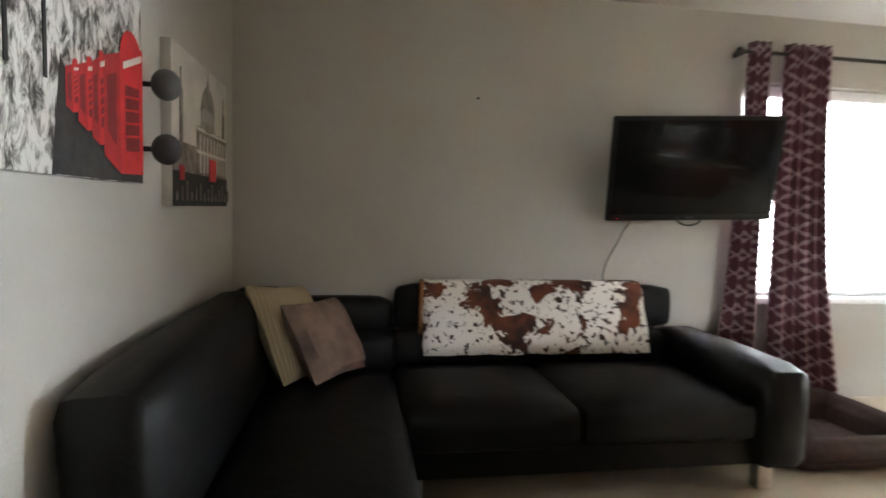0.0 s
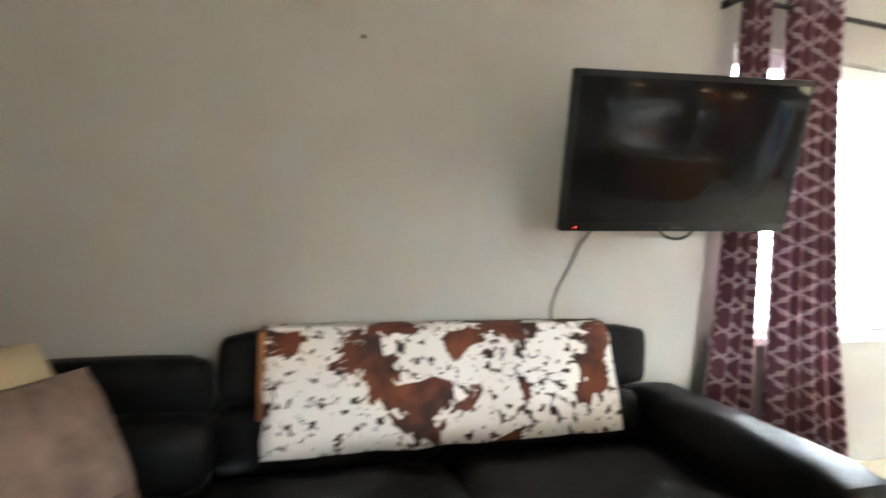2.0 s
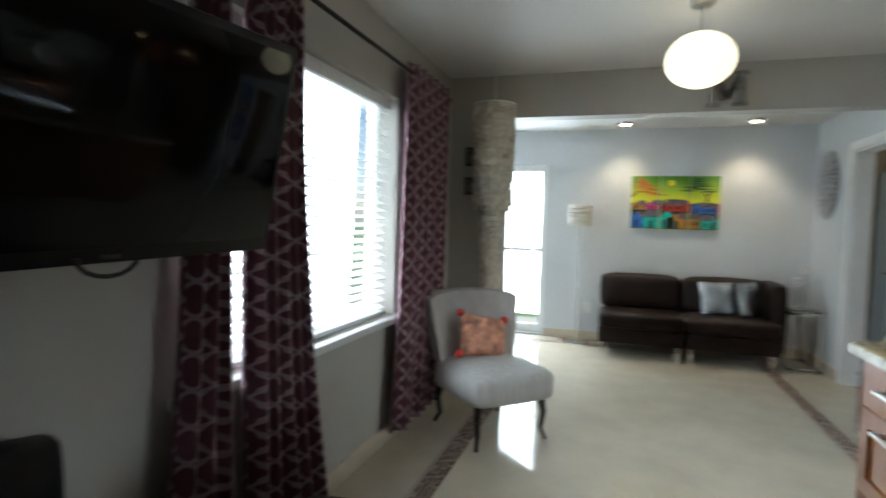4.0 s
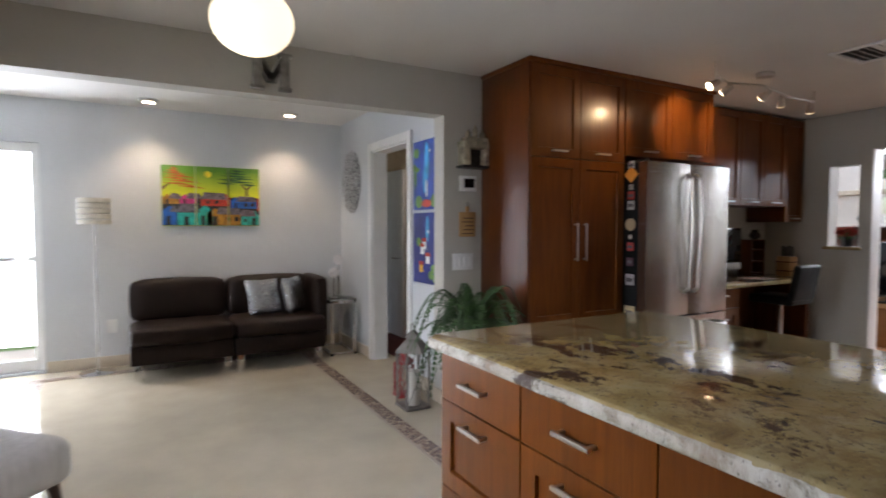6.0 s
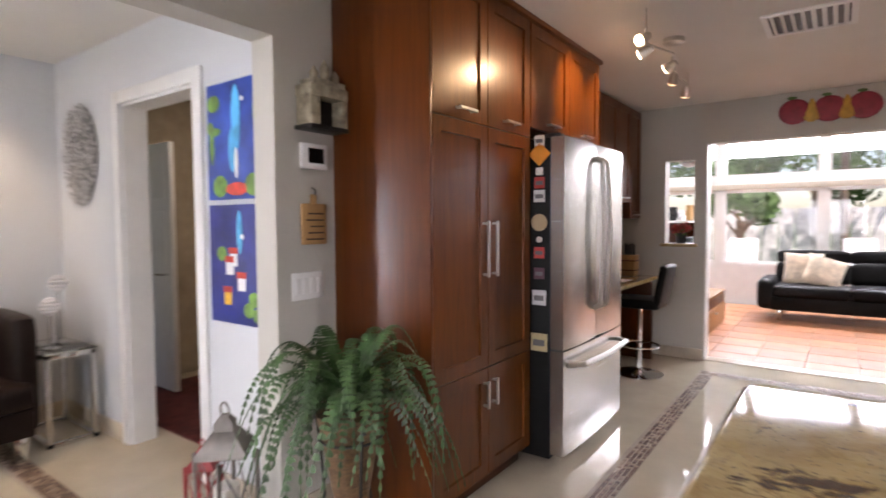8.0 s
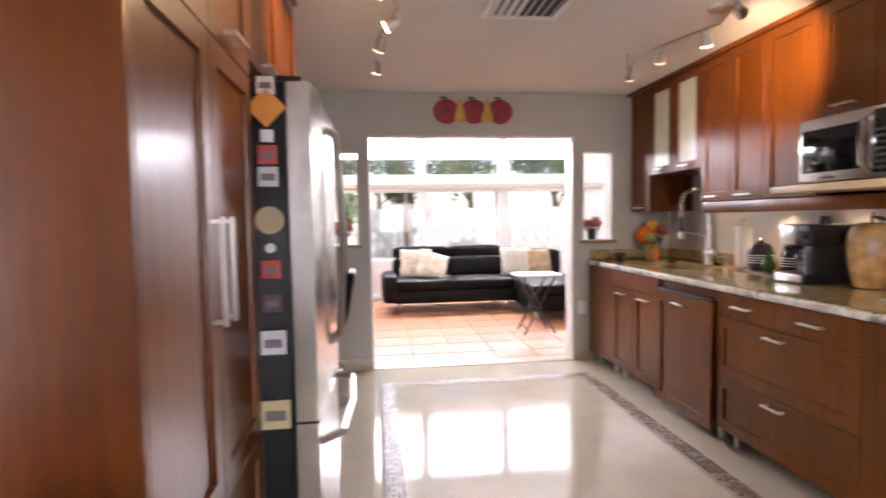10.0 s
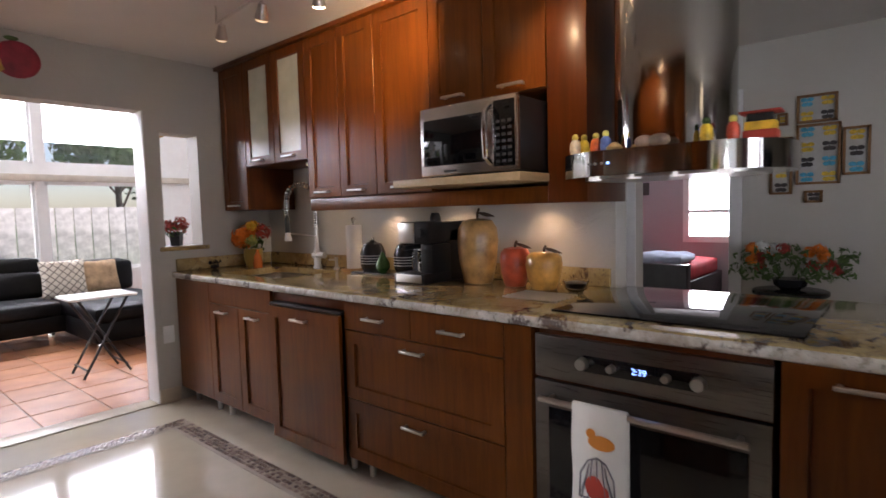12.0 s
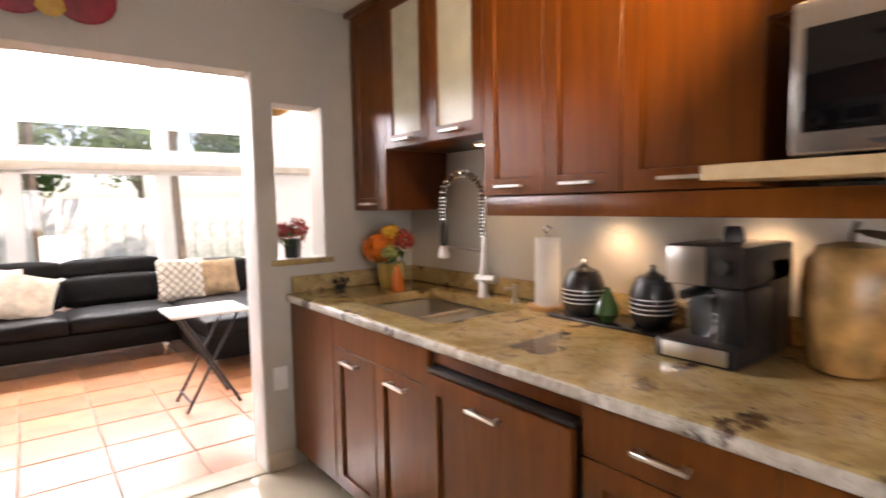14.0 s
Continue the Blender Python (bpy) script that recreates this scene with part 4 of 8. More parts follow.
st = thing("bar_stool", (2.16, 0.80, 0), "black leather swivel stool on a chrome column", "stool")
part("base", lathe(bmesh.new(), (2.16, 0.80, 0), [(0.20, 0), (0.20, 0.008), (0.06, 0.025), (0.03, 0.05)], 28), CHROME, st)
part("column", tube(bmesh.new(), (2.16, 0.80, 0.04), (2.16, 0.80, 0.58), 0.024), CHROME, st)
part("footrest", bend(bmesh.new(), [(2.16 + 0.16 * math.cos(a), 0.80 + 0.16 * math.sin(a), 0.25) for a in [math.pi * 2 * k / 18 for k in range(19)]], 0.009), CHROME, st)
part("seat", box(bmesh.new(), 1.96, 0.62, 0.58, 2.36, 0.98, 0.66, 0.03, 3), LEATHER, st)
bm = box(bmesh.new(), 1.95, 0.62, 0.62, 2.01, 0.98, 0.95, 0.025, 3)
bmesh.ops.transform(bm, verts=bm.verts, matrix=Matrix.Translation((1.98, 0.8, 0.64)) @ Matrix.Rotation(radians(-10), 4, "Y") @ Matrix.Translation((-1.98, -0.8, -0.64)))
part("backrest", bm, LEATHER, st)

# niche sills and flower pots
SILL = GRANITE
for x0, x1 in ((-0.40, -0.06), (1.87, 2.20)):
    solid("niche_sill", box(bmesh.new(), x0, -0.18, 1.06, x1, 0.03, 1.088, 0.006), SILL, "cream stone sill in a wall niche", "sill", kind="structure")


def leafball(bm, c, r, n, size, rnd, flat=0.4):
    """Many small petals scattered through a loose round shape."""
    for _ in range(n):
        d = Vector((rnd.gauss(0, 1), rnd.gauss(0, 1), rnd.gauss(0, 1) * 0.8)).normalized() * r * rnd.uniform(0.55, 1.05)
        p = Vector(c) + d
        s = size * rnd.uniform(0.6, 1.3)
        m = Matrix.Translation(p) @ d.to_track_quat("Z", "Y").to_matrix().to_4x4() @ Matrix.Rotation(rnd.uniform(0, 6.28), 4, "Z") @ Matrix.Rotation(rnd.uniform(-0.6, 0.6), 4, "X") @ Matrix.Diagonal((s, s * flat, 1, 1))
        vs = [bm.verts.new(m @ Vector(v)) for v in ((-1, 0, 0), (-0.4, -0.8, 0.002), (0.6, -0.7, 0.003), (1, 0, 0), (0.6, 0.7, 0.003), (-0.4, 0.8, 0.002))]
        bm.faces.new(vs)
    return bm


PET_R = simple("red_petal", (0.40, 0.05, 0.035), 0.7, vary=0.5, scale=30)
PET_O = simple("orange_petal", (0.85, 0.20, 0.015), 0.7, vary=0.3, scale=30)
PET_Y = simple("yellow_petal", (0.80, 0.45, 0.03), 0.7, vary=0.3, scale=30)
LEAF = simple("leaf_green", (0.07, 0.13, 0.03), 0.6, vary=0.5, scale=30)
LEAF_P = simple("pale_green_bloom", (0.38, 0.42, 0.13), 0.7, vary=0.3, scale=30)
rnd = random.Random(7)
for px_, nm in ((-0.21, "a"), (2.03, "b")):
    f = thing("flower_pot", (px_, -0.08, 1.088), "red blooms in a dark square pot on a niche sill", "flowers", "niche flower pots")
    part("pot", lathe(bmesh.new(), (px_, -0.08, 1.089), [(0.042, 0), (0.05, 0.1), (0.047, 0.1)], 4), BLACK, f, "dark square pot")
    part("blooms", leafball(leafball(bmesh.new(), (px_ - 0.03, -0.08, 1.235), 0.06, 170, 0.016, rnd), (px_ + 0.05, -0.08, 1.23), 0.05, 130, 0.016, rnd), PET_R, f, "dusty red blooms")
    part("leaves", leafball(bmesh.new(), (px_, -0.08, 1.20), 0.075, 60, 0.018, rnd), LEAF, f)

# counter things
fl = thing("flower_vase", (-0.66, 0.17, COUNTER), "orange, red and green blooms in a gold vase", "flowers")
part("vase", lathe(bmesh.new(), (-0.66, 0.17, COUNTER), [(0.055, 0), (0.068, 0.06), (0.072, 0.13), (0.066, 0.13)], 20), simple("gold_glaze", (0.45, 0.32, 0.08), 0.3, metal=0.3), fl, "gold vase")
part("orange_blooms", leafball(leafball(bmesh.new(), (-0.60, 0.15, 1.13), 0.085, 380, 0.024, rnd, 0.3), (-0.65, 0.19, 1.20), 0.055, 180, 0.022, rnd, 0.3), PET_O, fl)
part("red_blooms", leafball(leafball(bmesh.new(), (-0.70, 0.25, 1.17), 0.06, 160, 0.018, rnd), (-0.66, 0.07, 1.13), 0.035, 80, 0.018, rnd), PET_R, fl)
part("yellow_blooms", leafball(bmesh.new(), (-0.62, 0.24, 1.22), 0.04, 110, 0.016, rnd), PET_Y, fl)
part("green_blooms", leafball(bmesh.new(), (-0.60, 0.26, 1.11), 0.045, 120, 0.014, rnd), LEAF_P, fl)
part("leaves", leafball(bmesh.new(), (-0.66, 0.17, 1.08), 0.09, 70, 0.022, rnd), LEAF, fl)
sb = thing("soap_bottle", (-0.60, 0.33, COUNTER), "small orange glass soap bottle", "bottle")
part("bottle", lathe(bmesh.new(), (-0.60, 0.33, COUNTER), [(0.03, 0), (0.034, 0.03), (0.026, 0.08), (0.012, 0.11), (0.012, 0.13)]), simple("orange_glass", (0.6, 0.16, 0.03), 0.15), sb)
orn = thing("ornament", (-0.40, 0.08, COUNTER), "small dark metal ornament on the worktop", "ornament")
part("figure", leafball(ball(ball(bmesh.new(), (-0.40, 0.08, COUNTER + 0.015), 0.02, (1.6, 1, 0.8)), (-0.37, 0.08, COUNTER + 0.045), 0.013), (-0.42, 0.08, COUNTER + 0.04), 0.03, 20, 0.015, rnd), IRON, orn)

pt = thing("paper_towel_holder", (-0.80, 1.17, COUNTER), "white paper towel roll on a wooden stand", "paper towel")
part("base", tube(bmesh.new(), (-0.80, 1.17, COUNTER), (-0.80, 1.17, COUNTER + 0.016), 0.085, seg=28), PALE, pt)
part("roll", lathe(bmesh.new(), (-0.80, 1.17, COUNTER + 0.017), [(0.05, 0), (0.052, 0.004), (0.052, 0.276), (0.05, 0.28)], 28), simple("tissue", (0.80, 0.79, 0.76), 0.95, vary=0.03, bmp=0.2, bscale=150), pt, "white paper roll")
part("rod", bend(bmesh.new(), [(-0.80, 1.17, COUNTER + 0.28), (-0.80, 1.17, COUNTER + 0.31), (-0.80, 1.19, COUNTER + 0.335), (-0.80, 1.17, COUNTER + 0.345), (-0.80, 1.15, COUNTER + 0.335), (-0.80, 1.17, COUNTER + 0.31)], 0.004), CHROME, pt)
CER = simple("black_ceramic", (0.022, 0.022, 0.024), 0.2)
for yy, sc in ((1.37, 1.0), (1.66, 0.92)):
    cn = thing("canister", (-0.78, yy, COUNTER + 0.012), "black ceramic canister with white stripes and knob lid", "canister", "black canisters")
    part("body", lathe(bmesh.new(), (-0.78, yy, COUNTER + 0.014), [(0.062 * sc, 0), (0.078 * sc, 0.03), (0.08 * sc, 0.11), (0.066 * sc, 0.15)], 24), CER, cn)
    ld = part("lid", lathe(bmesh.new(), (-0.78, yy, COUNTER + 0.165), [(0.062 * sc, 0), (0.058 * sc, 0.015), (0.02, 0.03), (0.02, 0.035)], 24), CER, cn)
    part("lid_knob", ball(bmesh.new(), (-0.78, yy, COUNTER + 0.212), 0.014), CHROME, ld, "clear glass knob")
    for i in range(4):
        part("stripe", lathe(bmesh.new(), (-0.78, yy, COUNTER + 0.06 + 0.016 * i), [(0.0795 * sc, 0), (0.0815 * sc, 0.001), (0.0815 * sc, 0.003), (0.0795 * sc, 0.004)], 24), WHITE, cn)
tr = solid("canister_tray", box(bmesh.new(), -0.88, 1.27, COUNTER, -0.68, 1.78, COUNTER + 0.012, 0.004), CER, "long black tray under the canisters", "tray")
gp = thing("glass_pear", (-0.72, 1.52, COUNTER + 0.012), "small dark green glass pear", "ornament")
part("pear", lathe(bmesh.new(), (-0.72, 1.52, COUNTER + 0.013), [(0.02, 0), (0.045, 0.03), (0.042, 0.06), (0.02, 0.10), (0.008, 0.125)]), simple("green_glass", (0.03, 0.09, 0.02), 0.1), gp)

cm = thing("coffee_machine", (-0.66, 1.93, COUNTER), "black and steel espresso machine with a glass jug", "coffee machine")
bpart("tower", (-0.86, 1.84, COUNTER, -0.70, 2.06, 1.20), BLACK, cm, 0.012)
bpart("head", (-0.86, 1.84, 1.12, -0.54, 2.06, 1.235), BLACK, cm, 0.012)
bpart("front_plate", (-0.545, 1.85, 1.125, -0.532, 1.96, 1.23), STEEL_H, cm, 0.003, "steel front plate")
bpart("base", (-0.72, 1.84, COUNTER, -0.50, 2.06, COUNTER + 0.055), BLACK, cm, 0.006)
bpart("drip_plate", (-0.505, 1.86, COUNTER + 0.008, -0.497, 2.04, COUNTER + 0.05), STEEL_H, cm, 0.002, "steel drip tray front")
bpart("pillar", (-0.72, 1.98, COUNTER + 0.05, -0.56, 2.06, 1.12), BLACK, cm, 0.008)
part("jug", lathe(bmesh.new(), (-0.62, 1.915, COUNTER + 0.056), [(0.03, 0), (0.042, 0.02), (0.042, 0.09), (0.03, 0.11), (0.032, 0.12)], 20), glass("jug_glass", (0.8, 0.85, 0.88)), cm, "clear glass jug")
part("cap", lathe(bmesh.new(), (-0.72, 1.95, 1.235), [(0.03, 0), (0.03, 0.02), (0.022, 0.045)], 14), BLACK, cm, "black boiler cap")
part("portafilter", bend(bmesh.new(), [(-0.63, 1.92, 1.105), (-0.50, 1.92, 1.10)], 0.014), BLACK, cm)
part("steam_knob", tube(bmesh.new(), (-0.545, 2.01, 1.18), (-0.515, 2.01, 1.18), 0.022, seg=18), BLACK, cm)

WOODA = simple("mottled_gold_wood", (0.34, 0.19, 0.06), 0.35, vary=0.5, scale=14, coat=0.3)
REDA = simple("mottled_red_lacquer", (0.38, 0.06, 0.025), 0.3, vary=0.4, scale=16, coat=0.4)
GOLDA = simple("mottled_amber_lacquer", (0.52, 0.25, 0.05), 0.3, vary=0.4, scale=16, coat=0.4)
STEM = simple("dried_stem", (0.06, 0.035, 0.02), 0.8)


def fruit(name, x, y, r, h, mat, label, leaf):
    f = thing(name, (x, y, COUNTER), label, "ornament", "wooden fruit ornaments")
    part("body", lathe(bmesh.new(), (x, y, COUNTER), [(r * 0.62, 0), (r * 0.7, 0.005), (r * 0.92, h * 0.35), (r, h * 0.66), (r * 0.95, h * 0.85), (r * 0.72, h * 0.97), (r * 0.3, h), (r * 0.1, h * 0.95)], 28), mat, f)
    z = COUNTER + h * 0.96
    part("stem", bend(bmesh.new(), [(x, y, z), (x + 0.004, y + 0.004, z + h * 0.12), (x, y + 0.012, z + h * 0.2)], 0.006), STEM, f, "dark stem")
    bm = bmesh.new()
    L = h * leaf
    pts = [(0, 0), (0.25, 0.13), (0.55, 0.16), (0.85, 0.08), (1, 0), (0.85, -0.08), (0.55, -0.16), (0.25, -0.13)]
    vs = [bm.verts.new((x + 0.03 * u, y + L * u, z + h * 0.13 - 0.02 * u + w * L * 0.5)) for u, w in pts]
    fc = bm.faces.new(vs)
    g = bmesh.ops.extrude_face_region(bm, geom=[fc])["geom"]
    bmesh.ops.translate(bm, verts=[v for v in g if isinstance(v, bmesh.types.BMVert)], vec=(0.004, 0, 0.001))
    part("leaf", bm, STEM, f, "dark curled leaf")


fruit("wooden_gourd", -0.72, 2.235, 0.105, 0.33, WOODA, "tall mottled gold wooden gourd ornament", 0.4)
fruit("wooden_apple", -0.72, 2.46, 0.075, 0.19, REDA, "mottled red lacquered apple ornament with a stem", 0.6)
fruit("wooden_apple", -0.70, 2.63, 0.085, 0.175, GOLDA, "mottled amber lacquered apple ornament with a stem", 0.65)
bw = thing("glass_bowl", (-0.70, 2.79, COUNTER), "small clear glass bowl with dark filling", "bowl")
part("bowl", lathe(bmesh.new(), (-0.70, 2.79, COUNTER), [(0.03, 0), (0.045, 0.012), (0.06, 0.05), (0.056, 0.05), (0.04, 0.016), (0.01, 0.012)], 22), glass("bowl_glass"), bw)
part("filling", lathe(bmesh.new(), (-0.70, 2.79, COUNTER + 0.018), [(0.036, 0), (0.05, 0.022), (0.03, 0.028)], 18), BLACK, bw)
rack = thing("trivet", (-0.45, 2.72, COUNTER), "row of thin dark metal trivet bars", "trivet")
for i in range(6):
    part("bar", box(bmesh.new(), -0.58 + 0.035 * i, 2.60, COUNTER + 0.001, -0.572 + 0.035 * i, 2.86, COUNTER + 0.009, 0.002, 1), STEEL_H, rack)
CRY = glass("crystal", (0.95, 0.97, 1.0))
cd = thing("crystal_candle_dish", (-0.55, 4.10, COUNTER), "clear crystal candle holder on a beaded dish", "candle holder")
part("dish", lathe(bmesh.new(), (-0.55, 4.10, COUNTER), [(0.05, 0), (0.10, 0.012), (0.115, 0.03), (0.11, 0.03), (0.09, 0.014)], 24), CRY, cd)
bm = bmesh.new()
for k in range(20):
    a = 2 * math.pi * k / 20
    ball(bm, (-0.55 + 0.118 * math.cos(a), 4.10 + 0.118 * math.sin(a), COUNTER + 0.032), 0.011, u=8, v=6)
part("beads", bm, CRY, cd)
part("cup", lathe(bmesh.new(), (-0.55, 4.10, COUNTER + 0.02), [(0.03, 0), (0.045, 0.01), (0.05, 0.09), (0.046, 0.09), (0.04, 0.02), (0.01, 0.018)], 18), CRY, cd)
part("candle", tube(bmesh.new(), (-0.55, 4.10, COUNTER + 0.04), (-0.55, 4.10, COUNTER + 0.075), 0.02), WHITE, cd)

# small souvenirs on the hood
SOUV = [("jar", -0.36, 3.00, (0.75, 0.55, 0.05)), ("jar", -0.35, 3.05, (0.6, 0.12, 0.03)), ("figure", -0.33, 2.98, (0.7, 0.6, 0.4)), ("shell", -0.30, 3.14, (0.55, 0.38, 0.15)), ("jar", -0.32, 3.10, (0.1, 0.15, 0.4)),
        ("stone", -0.27, 3.30, (0.22, 0.17, 0.13)), ("stone", -0.28, 3.25, (0.30, 0.22, 0.16)), ("pineapple", -0.30, 3.43, (0.75, 0.5, 0.03)), ("figure", -0.32, 3.50, (0.55, 0.08, 0.04))]
for nm, x, y, c in SOUV:
    mt = simple("souvenir_paint", c, 0.4, vary=0.3, scale=40)
    t = thing("souvenir_" + nm, (x, y, 1.475), "small painted souvenir " + nm + " on the hood's rim", "souvenir", "souvenirs on the hood")
    if nm == "stone":
        part("body", ball(bmesh.new(), (x, y, 1.495), 0.028, (1, 1.2, 0.75)), mt, t)
    elif nm == "shell":
        part("body", lathe(bmesh.new(), (x, y, 1.476), [(0.024, 0), (0.028, 0.012), (0.012, 0.026), (0.004, 0.03)]), mt, t)
    else:
        part("body", lathe(bmesh.new(), (x, y, 1.476), [(0.016, 0), (0.02, 0.02), (0.018, 0.045), (0.01, 0.055)], 12), mt, t)
        part("top", ball(bmesh.new(), (x, y, 1.54), 0.012), simple("souvenir_top", (0.6, 0.5, 0.1), 0.5) if nm != "pineapple" else LEAF, t)
t = thing("souvenir_house", (-0.34, 3.57, 1.475), "small red and yellow toy trolley on the hood's rim", "souvenir", "souvenirs on the hood")
bpart("base", (-0.37, 3.525, 1.476, -0.31, 3.615, 1.50), PR_R, t)
bpart("window_band", (-0.368, 3.53, 1.50, -0.312, 3.61, 1.525), PET_Y, t, 0.002)
bpart("cabin", (-0.365, 3.535, 1.525, -0.315, 3.605, 1.548), CER, t, 0.002)
bpart("roof", (-0.375, 3.515, 1.548, -0.305, 3.625, 1.556), PR_R, t)

# fruit plaque above the opening
pq = thing("fruit_plaque", (0.85, 0.01, 2.16), "painted wooden plaque of red apples and gold pears", "wall plaque")
PA = simple("apple_red", (0.28, 0.015, 0.03), 0.45, vary=0.3, scale=14)
PG = simple("pear_gold", (0.62, 0.36, 0.05), 0.45, vary=0.3, scale=14)
for i, x in enumerate((1.13, 0.89, 0.66)):
    part("apple", ball(bmesh.new(), (x, 0.012, 2.215), 0.115, (1, 0.12, 0.92), 20, 12), PA, pq)
    part("apple_leaf", ball(bmesh.new(), (x + 0.02, 0.016, 2.33), 0.03, (1.2, 0.15, 0.45)), LEAF, pq)
for x in (1.01, 0.775):
    part("pear", lathe(bmesh.new(), (x, 0.014, 2.12), [(0.02, 0), (0.06, 0.03), (0.055, 0.08), (0.025, 0.15), (0.01, 0.19)], 16, 0.2), PG, pq)


# track lamps
def track(points, heads, label):
    t = thing("track_light", points[0], label, "ceiling lamp", "ceiling track lamps")
    part("rail", bend(bmesh.new(), points, 0.008), STEEL_H, t)
    p = Vector(points[len(points) // 2])
    part("canopy", lathe(bmesh.new(), (p.x, p.y, CEILING - 0.03), [(0.055, 0), (0.06, 0.004), (0.06, 0.029)], 20), STEEL_H, t)
    for a in (points[0], points[-1]):
        part("standoff", tube(bmesh.new(), a, (a[0], a[1], CEILING), 0.005), STEEL_H, t)
    for (x, y, z), d, on in heads:
        d = Vector(d).normalized()
        o = Vector((x, y, z - 0.05))
        h = part("lamp_head", tube(tube(bmesh.new(), o - d * 0.03, o + d * 0.04, 0.018, 0.032, 14), (x, y, z), o, 0.006), STEEL_H, t, "conical steel lamp head")
        part("bulb", tube(bmesh.new(), o + d * 0.04, o + d * 0.047, 0.027, seg=14), glow("spot_bulb", (1.0, 0.70, 0.38), 25.0 if on else 2.0), h)
        if on:
            spot("track_lamp", o + d * 0.055, o + d, on, 75, WARM, 0.7, 0.025)


ZT = CEILING - 0.09
track([(1.62, 2.62, ZT), (1.70, 2.35, ZT), (1.62, 2.05, ZT), (1.72, 1.60, ZT), (1.72, 1.20, ZT)],
      [((1.63, 2.60, ZT), (0.5, 0.75, -0.45), 20), ((1.68, 2.38, ZT), (0.85, -0.1, -0.3), 20), ((1.64, 2.0, ZT), (0.8, -0.3, -0.3), 22), ((1.70, 1.70, ZT), (0.3, -0.5, -0.8), 0), ((1.72, 1.25, ZT), (0.2, -0.3, -0.9), 0)],
      "curved steel ceiling track with five lamp heads")
track([(0.02, 2.75, ZT), (0.10, 2.40, ZT), (-0.05, 2.0, ZT), (0.08, 1.55, ZT), (0.05, 1.15, ZT)],
      [((0.04, 2.70, ZT), (-0.6, 0.2, -0.5), 22), ((0.06, 2.30, ZT), (-0.66, -0.60, -0.16), 66), ((-0.02, 1.92, ZT), (-0.3, -0.4, -0.8), 4), ((0.06, 1.60, ZT), (-0.2, -0.5, -0.8), 0), ((0.05, 1.20, ZT), (-0.2, -0.5, -0.8), 0)],
      "curved steel ceiling track over the worktop")

vt = thing("ceiling_vent", (0.95, 1.95, CEILING), "white metal ceiling air vent with slats", "vent")
bm = bmesh.new()
for a in ((0.75, 1.75, 1.17, 1.78), (0.75, 2.12, 1.17, 2.15), (0.75, 1.78, 0.78, 2.12), (1.14, 1.78, 1.17, 2.12)):
    box(bm, a[0], a[1], CEILING - 0.014, a[2], a[3], CEILING - 0.001, 0.002, 1)
part("frame", bm, WHITE, vt)
part("backing", box(bmesh.new(), 0.78, 1.78, CEILING - 0.004, 1.14, 2.12, CEILING - 0.001), BLACK, vt)
for i in range(8):
    bm = box(bmesh.new(), -0.012, 1.78, -0.0015, 0.012, 2.12, 0.0015)
    bmesh.ops.transform(bm, verts=bm.verts, matrix=Matrix.Translation((0.80 + 0.046 * i, 0, CEILING - 0.011)) @ Matrix.Rotation(radians(35 if i < 4 else -35), 4, "Y"))
    part("slat", bm, WHITE, vt)
ol = thing("wall_outlet", (-0.08, 0.002, 0.48), "white electric outlet plate on the kitchen wall", "outlet")
bpart("plate", (-0.12, 0.001, 0.42, -0.045, 0.008, 0.54), WHITE, ol, 0.002)

# ---- living room ----


def puffy(x0, y0, z0, x1, y1, z1, r=0.05, puff=0.015, seg=5):
    """A cushion: a rounded block whose faces swell a little."""
    bm = bmesh.new()
    box(bm, x0, y0, z0, x1, y1, z1)
    bmesh.ops.subdivide_edges(bm, edges=bm.edges[:], cuts=7, use_grid_fill=True)
    c = Vector(((x0 + x1) / 2, (y0 + y1) / 2, (z0 + z1) / 2))
    h = Vector((abs(x1 - x0) / 2, abs(y1 - y0) / 2, abs(z1 - z0) / 2))
    for v in bm.verts:
        d = v.co - c
        q = Vector([max(-h[i] + r, min(h[i] - r, d[i])) for i in range(3)])
        o = d - q
        if o.length > 1e-6:
            o = o.normalized() * r
        n = Vector((d.x / h.x, d.y / h.y, d.z / h.z))
        sw = Vector([puff * (1 if abs(n[i]) > 0.99 else 0) * math.copysign(1, n[i]) * (1 - min(1, n[(i + 1) % 3] ** 2)) * (1 - min(1, n[(i + 2) % 3] ** 2)) for i in range(3)])
        v.co = c + q + o + sw
    return bm


def tilt(bm, pivot, axis, deg):
    bmesh.ops.transform(bm, verts=bm.verts, matrix=Matrix.Translation(pivot) @ Matrix.Rotation(radians(deg), 4, axis) @ Matrix.Translation(-Vector(pivot)))
    return bm


